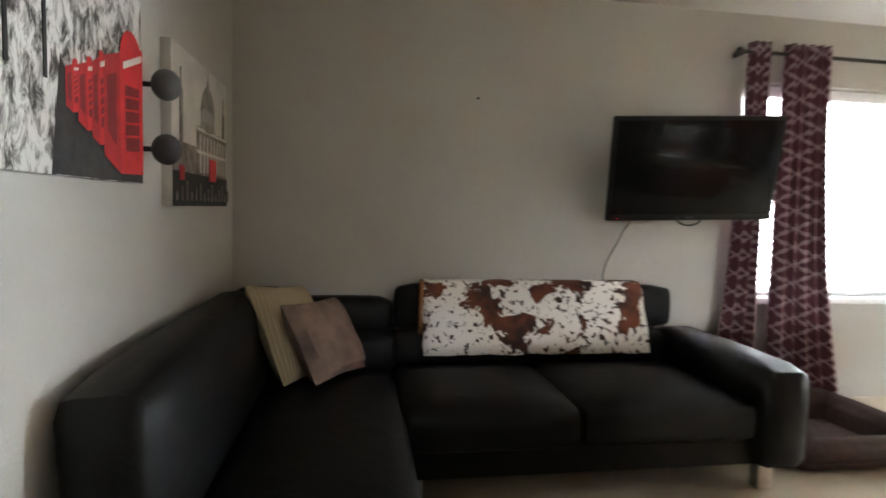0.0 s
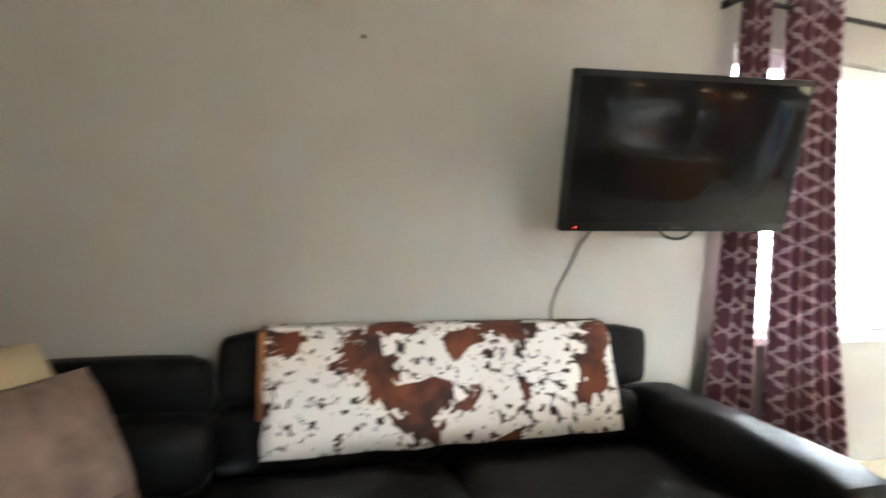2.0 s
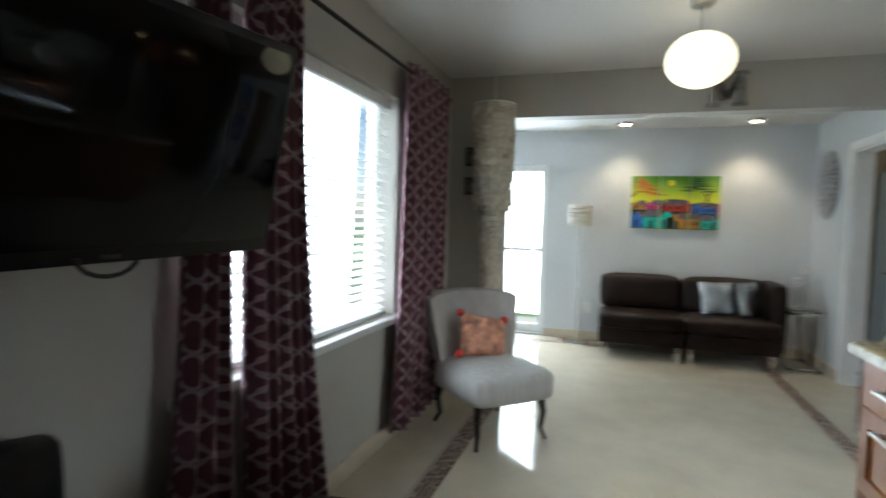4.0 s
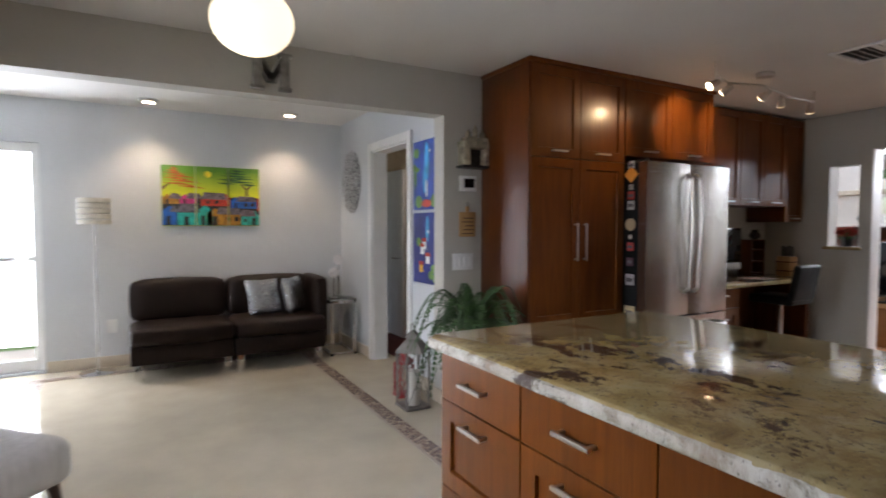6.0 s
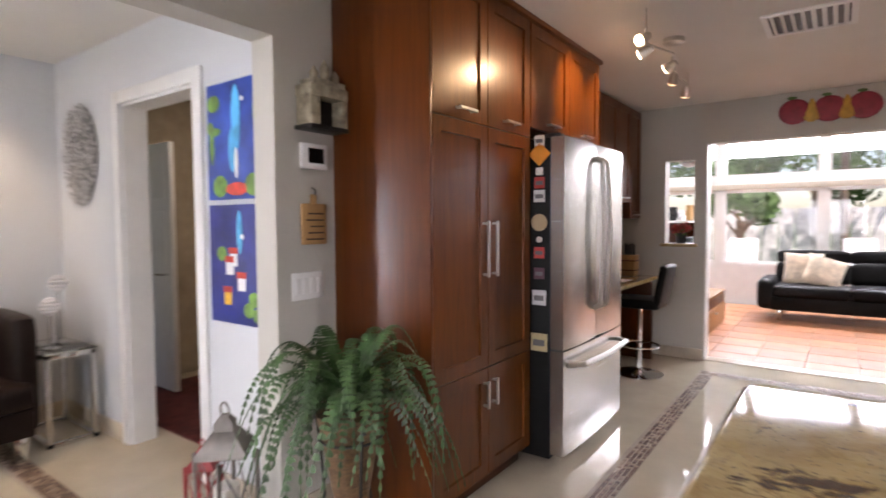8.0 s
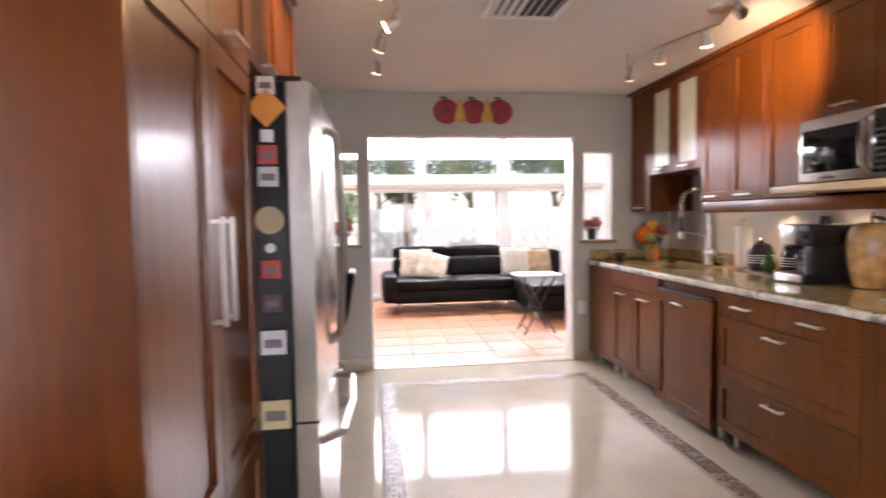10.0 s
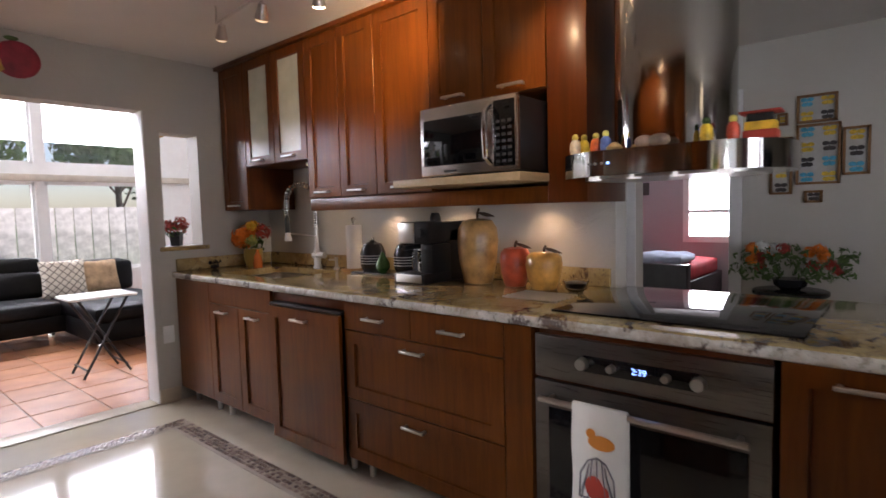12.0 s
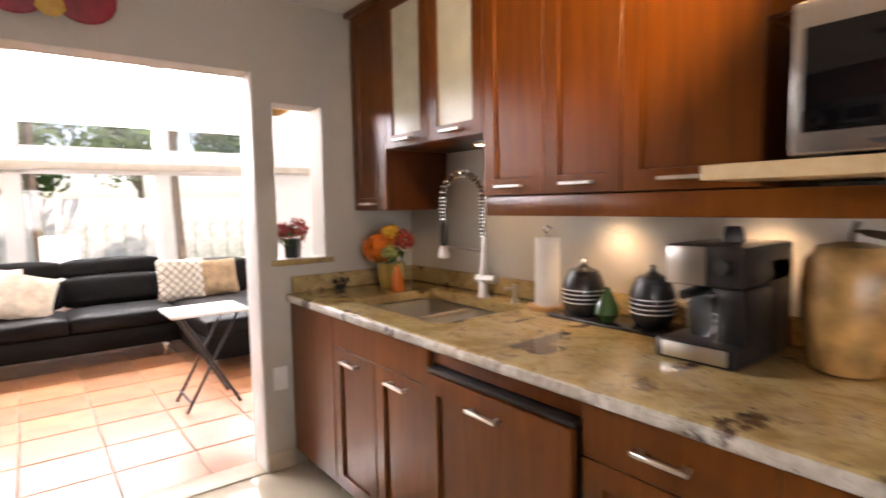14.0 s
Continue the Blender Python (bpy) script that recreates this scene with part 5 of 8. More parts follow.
FOOT = simple("satin_metal_foot", (0.50, 0.47, 0.42), 0.35, metal=0.9)
S0 = 6.20                                  # sofa front
SA = thing("sectional_sofa", (-1.15, 6.65, 0), "black leather sofa with raised headrests and one broad arm", "sofa")
part("base", box(bmesh.new(), -1.985, S0 + 0.06, 0.15, -0.30, 7.10, 0.30, 0.02), LEATHER, SA)
for a, b in ((-1.985, -1.28), (-1.28, -0.51)):
    part("seat_cushion", puffy(a, S0, 0.27, b, 6.90, 0.445, 0.05, 0.016), LEATHER, SA)
    part("back_cushion", tilt(puffy(a, 6.90, 0.40, b, 7.06, 0.60, 0.05), (a, 6.95, 0.4), "X", -10), LEATHER, SA)
    part("headrest", tilt(puffy(a + 0.01, 7.0, 0.585, b + (0.08 if b > -1 else -0.004), 7.11, 0.815, 0.045, 0.008), (0, 7.04, 0.6), "X", -3), LEATHER, SA)
part("back_frame", box(bmesh.new(), -1.985, 7.05, 0.11, -0.50, 7.135, 0.60, 0.02), LEATHER, SA)
part("arm", puffy(-0.51, S0 - 0.01, 0.14, -0.265, 7.12, 0.59, 0.07, 0.012), LEATHER, SA)
for x, y in ((-1.93, S0 + 0.20), (-0.36, S0 + 0.16), (-1.93, 7.02), (-0.36, 7.02)):
    part("leg", box(bmesh.new(), x - 0.035, y - 0.03, 0, x + 0.035, y + 0.03, 0.155, 0.004), FOOT, SA, "square satin metal leg")
SB = thing("sofa_chaise", (-2.4, 6.2, 0), "black leather corner chaise with a low back along the wall", "sofa")
part("base", box(bmesh.new(), -2.79, 5.46, 0.12, -1.99, 7.10, 0.30, 0.02), LEATHER, SB)
part("seat_cushion", puffy(-2.58, 5.44, 0.27, -1.995, 6.84, 0.445, 0.05), LEATHER, SB)
part("side_back", tilt(puffy(-2.79, 5.42, 0.30, -2.57, 6.90, 0.82, 0.07, 0.014), (-2.68, 6, 0.4), "Y", -3), LEATHER, SB)
part("corner_back", puffy(-2.79, 6.86, 0.30, -2.50, 7.13, 0.79, 0.07, 0.012), LEATHER, SB)
part("back_cushion", puffy(-2.52, 6.84, 0.40, -1.99, 7.02, 0.60, 0.05), LEATHER, SB)
part("headrest", puffy(-2.50, 6.96, 0.57, -1.995, 7.10, 0.75, 0.05, 0.008), LEATHER, SB)
for x, y in ((-2.71, 5.54), (-2.06, 5.54), (-2.71, 7.0), (-2.06, 7.0)):
    part("leg", box(bmesh.new(), x - 0.03, y - 0.03, 0, x + 0.03, y + 0.03, 0.125, 0.004), FOOT, SB)

# hide over the headrest
bm = bmesh.new()
uvl = bm.loops.layers.uv.new("UVMap")
prof = [(7.128, 0.62), (7.125, 0.74), (7.115, 0.81), (7.07, 0.842), (7.01, 0.84), (6.972, 0.80), (6.955, 0.74), (6.93, 0.68), (6.905, 0.61), (6.875, 0.54), (6.862, 0.485)]
NX = 30
grid = []
for i in range(NX + 1):
    x = -1.845 + 1.205 * i / NX
    grid.append([bm.verts.new((x + 0.012 * noise.noise((j * 0.7, i * 0.3, 1)), y - 0.006 + 0.01 * noise.noise((x * 6, j * 0.5, 0)), z + 0.006 * noise.noise((x * 9, j, 2)))) for j, (y, z) in enumerate(prof)])
for a, b in zip(grid, grid[1:]):
    for j in range(len(prof) - 1):
        bm.faces.new((a[j], a[j + 1], b[j + 1], b[j]))
hide = part("cowhide_throw", bm, COW)
hide.modifiers.new("thickness", "SOLIDIFY").thickness = 0.006
tagged(hide, "white and brown spotted cowhide throw over the sofa back", "throw")
part("trim_edge", box(bmesh.new(), -1.862, 6.93, 0.56, -1.842, 6.985, 0.842, 0.004), simple("tan_suede", (0.35, 0.15, 0.06), 0.9), hide, "tan suede edge")


def pillow(name, w, h, d, m, mat, label, cat="cushion", group="", trimmat=None):
    bm = bmesh.new()
    n = 12
    sides = []
    for s in (1, -1):
        g = []
        for i in range(n + 1):
            row = []
            for j in range(n + 1):
                u, v = -1 + 2 * i / n, -1 + 2 * j / n
                k = max(0, (1 - u ** 4) * (1 - v ** 4)) ** 0.5
                pinch = 1 - 0.06 * (1 - abs(u * v))
                z = s * d / 2 * k * (1 + 0.15 * noise.noise((u * 2, v * 2, s * 3.0 + w)))
                row.append(bm.verts.new((u * w / 2 * (pinch if abs(u) > 0.99 else 1), v * h / 2 * (pinch if abs(v) > 0.99 else 1), z)))
            g.append(row)
        for i in range(n):
            for j in range(n):
                f = (g[i][j], g[i + 1][j], g[i + 1][j + 1], g[i][j + 1])
                bm.faces.new(f if s > 0 else f[::-1])
    bmesh.ops.remove_doubles(bm, verts=bm.verts, dist=0.0008)
    bmesh.ops.transform(bm, verts=bm.verts, matrix=m)
    return solid(name, bm, mat, label, cat, group)


m, n, l, b = shader("cream_ribbed_cloth", 0.9)
mp = n.new("ShaderNodeMapping")
mp.inputs["Rotation"].default_value = (0, 0, radians(-46))
l.new(n.new("ShaderNodeTexCoord").outputs["Object"], mp.inputs["Vector"])
wv = n.new("ShaderNodeTexWave")
wv.inputs["Scale"].default_value, wv.inputs["Distortion"].default_value = 19.0, 0.4
l.new(mp.outputs["Vector"], wv.inputs["Vector"])
l.new(ramp(n, l, wv.outputs["Fac"], [(0.1, (0.40, 0.31, 0.185)), (0.6, (0.50, 0.40, 0.25))]), b.inputs["Base Color"])
bump(n, l, b, wv.outputs["Fac"], 0.5, 0.006)
CREAM = m


def leaning(c, across, up):
    """The frame of a cushion from its middle, the way along its top edge and the way up its side."""
    x = Vector(across).normalized()
    z = x.cross(Vector(up)).normalized()
    y = z.cross(x)
    return Matrix(((x.x, y.x, z.x, c[0]), (x.y, y.y, z.y, c[1]), (x.z, y.z, z.z, c[2]), (0, 0, 0, 1)))


TAUPE = simple("taupe_velvet", (0.20, 0.135, 0.105), 0.8, vary=0.35, scale=12, bmp=0.2, bscale=30)
pillow("cushion", 0.48, 0.45, 0.14, leaning((-2.455, 6.735, 0.645), (0.189, 0.447, -0.063), (-0.145, 0.185, 0.37)), CREAM, "cream ribbed cotton cushion leaning in the sofa corner", group="cushions on the black sofa")
pillow("cushion", 0.39, 0.36, 0.14, leaning((-2.306, 6.632, 0.635), (0.194, 0.319, -0.02), (-0.144, 0.12, 0.30)), TAUPE, "crushed taupe velvet cushion leaning on another", group="cushions on the black sofa")

# television on a tilted mount
TVM = Matrix.Translation((-0.47, 6.837, 1.4535)) @ Matrix.Rotation(radians(-7.6), 4, "Z") @ Matrix.Rotation(radians(-1.9), 4, "Y") @ Matrix.Rotation(radians(13), 4, "X")
tv = thing("television", (-0.47, 7.13, 1.4535), "black flat screen television tilted down on a wall mount", "television")


def tvpart(name, dims, mat, bev=0.004, label=""):
    bm = box(bmesh.new(), *dims, bev)
    bmesh.ops.transform(bm, verts=bm.verts, matrix=TVM)
    return part(name, bm, mat, tv, label)


SCREEN = simple("tv_glass", (0.006, 0.006, 0.007), 0.06, vary=0.02)
SCREEN.node_tree.nodes["Principled BSDF"].inputs["Specular IOR Level"].default_value = 0.13
tvpart("housing", (-0.437, -0.03, -0.268, 0.437, 0.008, 0.268), BLACK_S, 0.008)
tvpart("screen", (-0.416, -0.034, -0.232, 0.416, -0.029, 0.246), SCREEN, 0.001, "glossy dark screen")
tvpart("rear_bulge", (-0.30, 0.006, -0.2, 0.30, 0.05, 0.2), BLACK_S, 0.02)
tvpart("logo_bar", (-0.02, -0.0345, -0.256, 0.02, -0.030, -0.247), GREYKEY, 0.001)
part("mount_arm", bend(bmesh.new(), [(-0.47, 6.89, 1.45), (-0.47, 7.14, 1.45)], 0.03), IRON, tv)
bpart("mount_plate", (-0.62, 7.135, 1.33, -0.32, 7.149, 1.58), IRON, tv, 0.003)
bm = bmesh.new()
ball(bm, (0, 0, 0), 0.002)
bmesh.ops.transform(bm, verts=bm.verts, matrix=TVM @ Matrix.Translation((-0.385, -0.034, -0.252)))
part("standby_light", bm, glow("red_led", (1, 0.05, 0.03), 3), tv)
cord = [(-0.64, 6.93, 1.22), (-0.655, 7.10, 1.18), (-0.668, 7.142, 1.13), (-0.712, 7.142, 1.04), (-0.763, 7.142, 0.948), (-0.785, 7.142, 0.87), (-0.785, 7.135, 0.80), (-0.785, 7.142, 0.5)]
solid("power_cord", bend(bmesh.new(), cord, 0.006), simple("grey_cable", (0.35, 0.33, 0.29), 0.6), "grey television cord hanging down the wall", "cable")
lp = [(-0.455 + 0.07 * math.cos(a), 6.87, 1.20 - 0.04 * math.sin(a)) for a in [math.pi * k / 8 for k in range(9)]]
solid("cable_loop", bend(bmesh.new(), lp, 0.005), BLACK, "black cable loop under the television", "cable")
solid("wall_nail", tube(bmesh.new(), (-1.55, 7.125, 1.805), (-1.55, 7.15, 1.81), 0.006), IRON, "single dark nail in the bare wall", "nail")

# pictures on the west wall
INK = simple("canvas_black", (0.03, 0.028, 0.026), 0.85, vary=0.4, scale=20)
SEPIA = simple("canvas_sepia", (0.20, 0.17, 0.14), 0.85, vary=0.6, scale=24)
PALEC = simple("canvas_pale", (0.62, 0.58, 0.52), 0.85, vary=0.12, scale=8)
REDP2 = simple("canvas_deep_red", (0.33, 0.008, 0.010), 0.7, vary=0.3, scale=12)
REDP = simple("canvas_red", (0.48, 0.012, 0.012), 0.7, vary=0.2, scale=12)
DRED = simple("canvas_dark_red", (0.16, 0.006, 0.008), 0.7, vary=0.2, scale=12)
m, n, l, b = shader("canvas_street", 0.85)
v = coords(n, l, (1, 1, 1))
brick = ramp(n, l, noise_tex(n, l, coords(n, l, (1, 9, 5)), 3.0, 6, 0.7, 0.6), [(0.40, (0.05, 0.045, 0.04)), (0.47, (0.30, 0.28, 0.25)), (0.55, (0.66, 0.64, 0.6)), (0.7, (0.72, 0.70, 0.67))])
l.new(brick, b.inputs["Base Color"])
STREET = m
XWALL = XW
c1 = thing("canvas_print_street", (XWALL, 5.28, 1.22), "black and white street canvas with red telephone boxes", "canvas picture")
bpart("canvas", (XWALL, 4.82, 1.215, XWALL + 0.035, 5.665, 2.06), STREET, c1, 0.003)
XC = XWALL + 0.036
sh = bmesh.new()
sh.faces.new([sh.verts.new((XC, y, z)) for y, z in ((5.20, 1.217), (5.662, 1.217), (5.662, 1.30), (5.40, 1.33), (5.29, 1.40), (5.24, 1.46))])
part("street_shadow", sh, INK, c1)


def wedge(name, y0, y1, za0, zb0, za1, zb1, mat, parent, o):
    """A painted face whose left side runs from za0 to zb0 and right side from za1 to zb1."""
    bm_ = bmesh.new()
    bm_.faces.new([bm_.verts.new((XC + o, y, z)) for y, z in ((y0, za0), (y1, za1), (y1, zb1), (y0, zb0))])
    return part(name, bm_, mat, parent)


for k, (y0, ym, y1, za, zm, zb, ta, tm, tb) in enumerate((
        (5.42, 5.51, 5.655, 1.275, 1.235, 1.240, 1.506, 1.536, 1.581), (5.364, 5.40, 5.43, 1.31, 1.295, 1.30, 1.475, 1.497, 1.507),
        (5.304, 5.345, 5.37, 1.335, 1.32, 1.325, 1.455, 1.47, 1.475), (5.256, 5.285, 5.31, 1.36, 1.35, 1.355, 1.44, 1.45, 1.455))):
    o = 0.004 - 0.0008 * k
    bx = wedge("telephone_box", ym, y1, zm, tm, zb, tb, REDP, c1, o)
    wedge("side_face", y0, ym, za, ta, zm, tm, REDP2, bx, o)
    w = y1 - ym
    part("crown", tube(bmesh.new(), (XC + o - 0.0006, (ym + y1) / 2, tm + 0.004), (XC + o - 0.0003, (ym + y1) / 2, tm + 0.004), w * 0.47, seg=24), REDP, bx)
    wedge("side_glazing", y0 + 0.2 * (ym - y0), ym - 0.25 * (ym - y0), za + 0.25 * (ta - za), za + 0.82 * (ta - za), zm + 0.22 * (tm - zm), zm + 0.82 * (tm - zm), DRED, bx, o + 0.0006)
    h = tm - zm
    wedge("glazing", ym + w * 0.2, y1 - w * 0.18, zm + 0.2 * h, zm + 0.76 * h, zb + 0.2 * h, zb + 0.76 * h, DRED, bx, o + 0.0006)
    for i in range(4):
        zz = zm + (0.2 + 0.56 * (i + 1) / 5) * h
        wedge("bar", ym + w * 0.2, y1 - w * 0.18, zz, zz + 0.006, zz + 0.01, zz + 0.016, REDP, bx, o + 0.0012)
    wedge("sign", ym + w * 0.12, y1 - w * 0.08, tm - 0.12 * h, tm - 0.06 * h, tb - 0.12 * h, tb - 0.06 * h, PALEC, bx, o + 0.0012)
for y in (4.88, 4.95, 5.06, 5.18):
    bpart("lamp_post", (XC - 0.001, y, 1.4, XC + 0.001, y + 0.012, 2.05), INK, c1, 0)
c2 = thing("canvas_print_dome", (XWALL, 6.35, 1.2), "sepia canvas of a domed church and red buses", "canvas picture")
Y0, Y1, Z0, Z1 = 5.985, 6.72, 1.195, 1.735
bpart("canvas", (XWALL, Y0, Z0, XWALL + 0.035, Y1, Z1), PALEC, c2, 0.003)


def flat(name, parent, y0, y1, z0, z1, mat, o=0.0):
    return bpart(name, (XC - 0.0005, y0, z0, XC + 0.0015 + o, y1, z1), mat, parent, 0)


flat("street_band", c2, Y0, Y1, Z0, Z0 + 0.12, INK)
flat("church_body", c2, 6.26, Y1 - 0.01, Z0 + 0.121, Z0 + 0.30, SEPIA)
flat("side_house", c2, Y0, 6.255, Z0 + 0.121, Z0 + 0.22, SEPIA)
for i in range(9):
    flat("column", c2, 6.29 + 0.05 * i, 6.305 + 0.05 * i, Z0 + 0.13, Z0 + 0.27, PALEC, 0.001)
for z in (0.20, 0.285):
    flat("cornice", c2, 6.25, Y1 - 0.01, Z0 + z, Z0 + z + 0.012, PALEC, 0.001)
bm = lathe(bmesh.new(), (XC, 6.41, Z0 + 0.29), [(0.11, 0), (0.115, 0.02), (0.10, 0.025), (0.10, 0.09), (0.11, 0.10), (0.098, 0.11), (0.085, 0.16), (0.05, 0.20), (0.02, 0.22), (0.02, 0.24), (0.006, 0.25), (0.003, 0.30)], 24)
for q in bm.verts:
    q.co.x = XC + 0.0005 + (q.co.x - XC) * 0.02
    q.co.z = Z0 + 0.29 + (q.co.z - Z0 - 0.29) * 0.82
part("dome", bm, SEPIA, c2, "ribbed sepia dome")
for i in range(6):
    flat("dome_column", c2, 6.325 + 0.032 * i, 6.333 + 0.032 * i, Z0 + 0.325, Z0 + 0.375, PALEC, 0.002)
for y in (6.06, 6.64):
    flat("spire", c2, y, y + 0.03, Z0 + 0.221, Z0 + 0.40, SEPIA, 0.0006)
    flat("spire_tip", c2, y + 0.011, y + 0.018, Z0 + 0.40, Z0 + 0.47, SEPIA)
flat("bus", c2, 6.42, 6.52, Z0 + 0.10, Z0 + 0.19, REDP, 0.002)
flat("bus", c2, 6.05, 6.10, Z0 + 0.09, Z0 + 0.14, REDP, 0.002)
for i in range(14):
    flat("street_smudge", c2, Y0 + 0.03 + 0.055 * i, Y0 + 0.045 + 0.055 * i, Z0 + 0.02, Z0 + 0.05 + 0.02 * (i % 3), SEPIA, 0.001)
shifted(0, 0.231, 0.041, c1)
shifted(0, 0.155, 0, c2)
for z in (1.363, 1.552):
    t = thing("wall_ornament", (XW + 0.05, 5.985, z), "round dark grey wooden wall ornament", "wall ornament", "wall knobs")
    part("stem", tube(bmesh.new(), (XW, 5.985, z), (XW + 0.05, 5.985, z), 0.008), IRON, t)
    part("head", ball(bmesh.new(), (XW + 0.07, 5.985, z), 0.046, (0.9, 1, 1), 20, 14), simple("grey_stone", (0.075, 0.068, 0.068), 0.6, vary=0.3), t)

# window with blinds, rod and curtains
wd = tagged(new("window_1"), "white framed window with white slatted blinds", "window", kind="structure")
wd.location = (1.05, YN, 0.74)
bm = bmesh.new()
for a in ((0.25, 0.74, 1.85, 0.79), (0.25, 1.95, 1.85, 2.0), (0.25, 0.79, 0.30, 1.95), (1.80, 0.79, 1.85, 1.95), (1.03, 0.79, 1.07, 1.95)):
    box(bm, a[0], YN + 0.11, a[1], a[2], YN + 0.16, a[3], 0.004, 1)
part("window_frame", bm, WHITE, wd)
part("window_sill", box(bmesh.new(), 0.18, YN - 0.05, 0.70, 1.92, YN + 0.11, 0.738, 0.006), WHITE, wd)
gl = part("pane", box(bmesh.new(), 0.30, YN + 0.132, 0.79, 1.80, YN + 0.138, 1.95), glass("window_glass"), wd)
gl.visible_shadow = False
bl = thing("window_blind", (1.05, YN + 0.06, 0.76), "white horizontal slatted blind, half open", "blind")
part("headrail", box(bmesh.new(), 0.27, YN + 0.03, 1.93, 1.83, YN + 0.09, 1.99, 0.005), WHITE, bl)
slat_bm = box(bmesh.new(), 0.275, -0.024, -0.0015, 1.825, 0.024, 0.0015)
bmesh.ops.transform(slat_bm, verts=slat_bm.verts, matrix=Matrix.Rotation(radians(22), 4, "X"))
SLAT = simple("white_blind_slat", (0.80, 0.80, 0.80), 0.5, vary=0.02)
first = part("slat", slat_bm, SLAT, bl)
first.location = (0, YN + 0.06, 0.79)
for i in range(1, 27):
    s = first.copy()
    scene.collection.objects.link(s)
    s.location = (0, YN + 0.06, 0.79 + 0.043 * i)
part("bottom_rail", box(bmesh.new(), 0.275, YN + 0.035, 0.742, 1.825, YN + 0.085, 0.765, 0.003), WHITE, bl)
for x in (0.5, 1.05, 1.6):
    part("cord", tube(bmesh.new(), (x, YN + 0.06, 0.75), (x, YN + 0.06, 1.95), 0.0015, seg=6), WHITE, bl)
shifted(-0.2, 0, 0, wd, bl)
rod = thing("curtain_rod", (1.1, 7.06, 2.14), "dark metal curtain rod with ball ends", "curtain rod")
part("rod", tube(bmesh.new(), (-0.08, 7.06, 2.14), (2.34, 7.06, 2.14), 0.011), IRON, rod)
for x in (-0.08, 2.34):
    part("finial", ball(bmesh.new(), (x, 7.06, 2.14), 0.022), IRON, rod)
for x in (-0.05, 2.31):
    part("bracket", box(bmesh.new(), x - 0.008, 7.06, 2.125, x + 0.008, YN, 2.155, 0.002), IRON, rod)


def curtain(x0, x1, b0, b1, z0, z1, y, folds, label):
    """Pleated cloth on eyelets, with its pattern laid along the cloth."""
    bm = bmesh.new()
    uv = bm.loops.layers.uv.new("UVMap")
    nx, nz = folds * 10, 26
    g = []
    for i in range(nx + 1):
        u = i / nx
        col = []
        for j in range(nz + 1):
            w = j / nz
            flare = (1 - w) ** 2.2
            xa, xb = x0 + (b0 - x0) * flare, x1 + (b1 - x1) * flare
            amp = 0.038 * (0.75 + 0.35 * (1 - w))
            ph = u * folds * 2 * math.pi
            x = xa + (xb - xa) * u + 0.012 * noise.noise((u * 7, w * 3, 3.0)) * (1 - w)
            yy = y + amp * math.sin(ph) + 0.02 * noise.noise((u * 5, w * 2.5, 9.0)) * (1 - w)
            col.append((bm.verts.new((x, yy, z0 + (z1 - z0) * w)), u * (x1 - x0) * 1.75, w * (z1 - z0)))
        g.append(col)
    for a, b in zip(g, g[1:]):
        for j in range(nz):
            f = bm.faces.new((a[j][0], b[j][0], b[j + 1][0], a[j + 1][0]))
            for lp_, q in zip(f.loops, (a[j], b[j], b[j + 1], a[j + 1])):
                lp_[uv].uv = (q[1], q[2])
    ob = part("curtain", bm, CURTAIN)
    ob.modifiers.new("cloth", "SOLIDIFY").thickness = 0.003
    return tagged(ob, label, "curtain", "curtains at the living room window")


curtain(-0.02, 0.10, -0.16, 0.13, 0.05, 2.195, 7.06, 3, "burgundy curtain with a pale trellis pattern, hanging to the floor")
curtain(0.20, 0.48, 0.21, 0.72, 0.05, 2.195, 7.05, 5, "burgundy trellis curtain overlapping the window")
curtain(1.60, 2.28, 1.47, 2.16, 0.10, 2.195, 7.055, 6, "burgundy trellis curtain beside the pale chair")

# dog bed
db = thing("dog_bed", (0.28, 6.20, 0), "dark brown plush dog bed with a raised rim", "pet bed")
PLUSH = simple("brown_plush", (0.04, 0.020, 0.016), 0.95, vary=0.4, scale=20, bmp=0.5, bscale=120)
part("base", puffy(-0.02, 5.95, 0.0, 0.58, 6.45, 0.09, 0.04), PLUSH, db)
for d in ((-0.05, 5.92, 0.04, 0.60, 6.04, 0.15), (-0.05, 6.38, 0.04, 0.60, 6.52, 0.24), (-0.07, 5.95, 0.04, 0.05, 6.50, 0.22), (0.50, 5.95, 0.04, 0.63, 6.50, 0.22)):
    part("rim", puffy(*d, 0.05), PLUSH, db)

shifted(-0.06, 0.48, 0, db)

# slipper chair in the corner
LINEN = simple("pale_linen", (0.56, 0.54, 0.52), 0.9, vary=0.12, scale=5, bmp=0.3, bscale=200, stretch=(8, 8, 1))
EBONY = simple("ebony_leg", (0.02, 0.012, 0.01), 0.3)
CH = pose(1.98, 6.62, 0, 0, 0, -45)
ch = thing("slipper_chair", (1.98, 6.62, 0), "pale linen slipper chair with dark turned legs", "chair")


def chp(name, bm, mat, label=""):
    bmesh.ops.transform(bm, verts=bm.verts, matrix=CH)
    return part(name, bm, mat, ch, label)


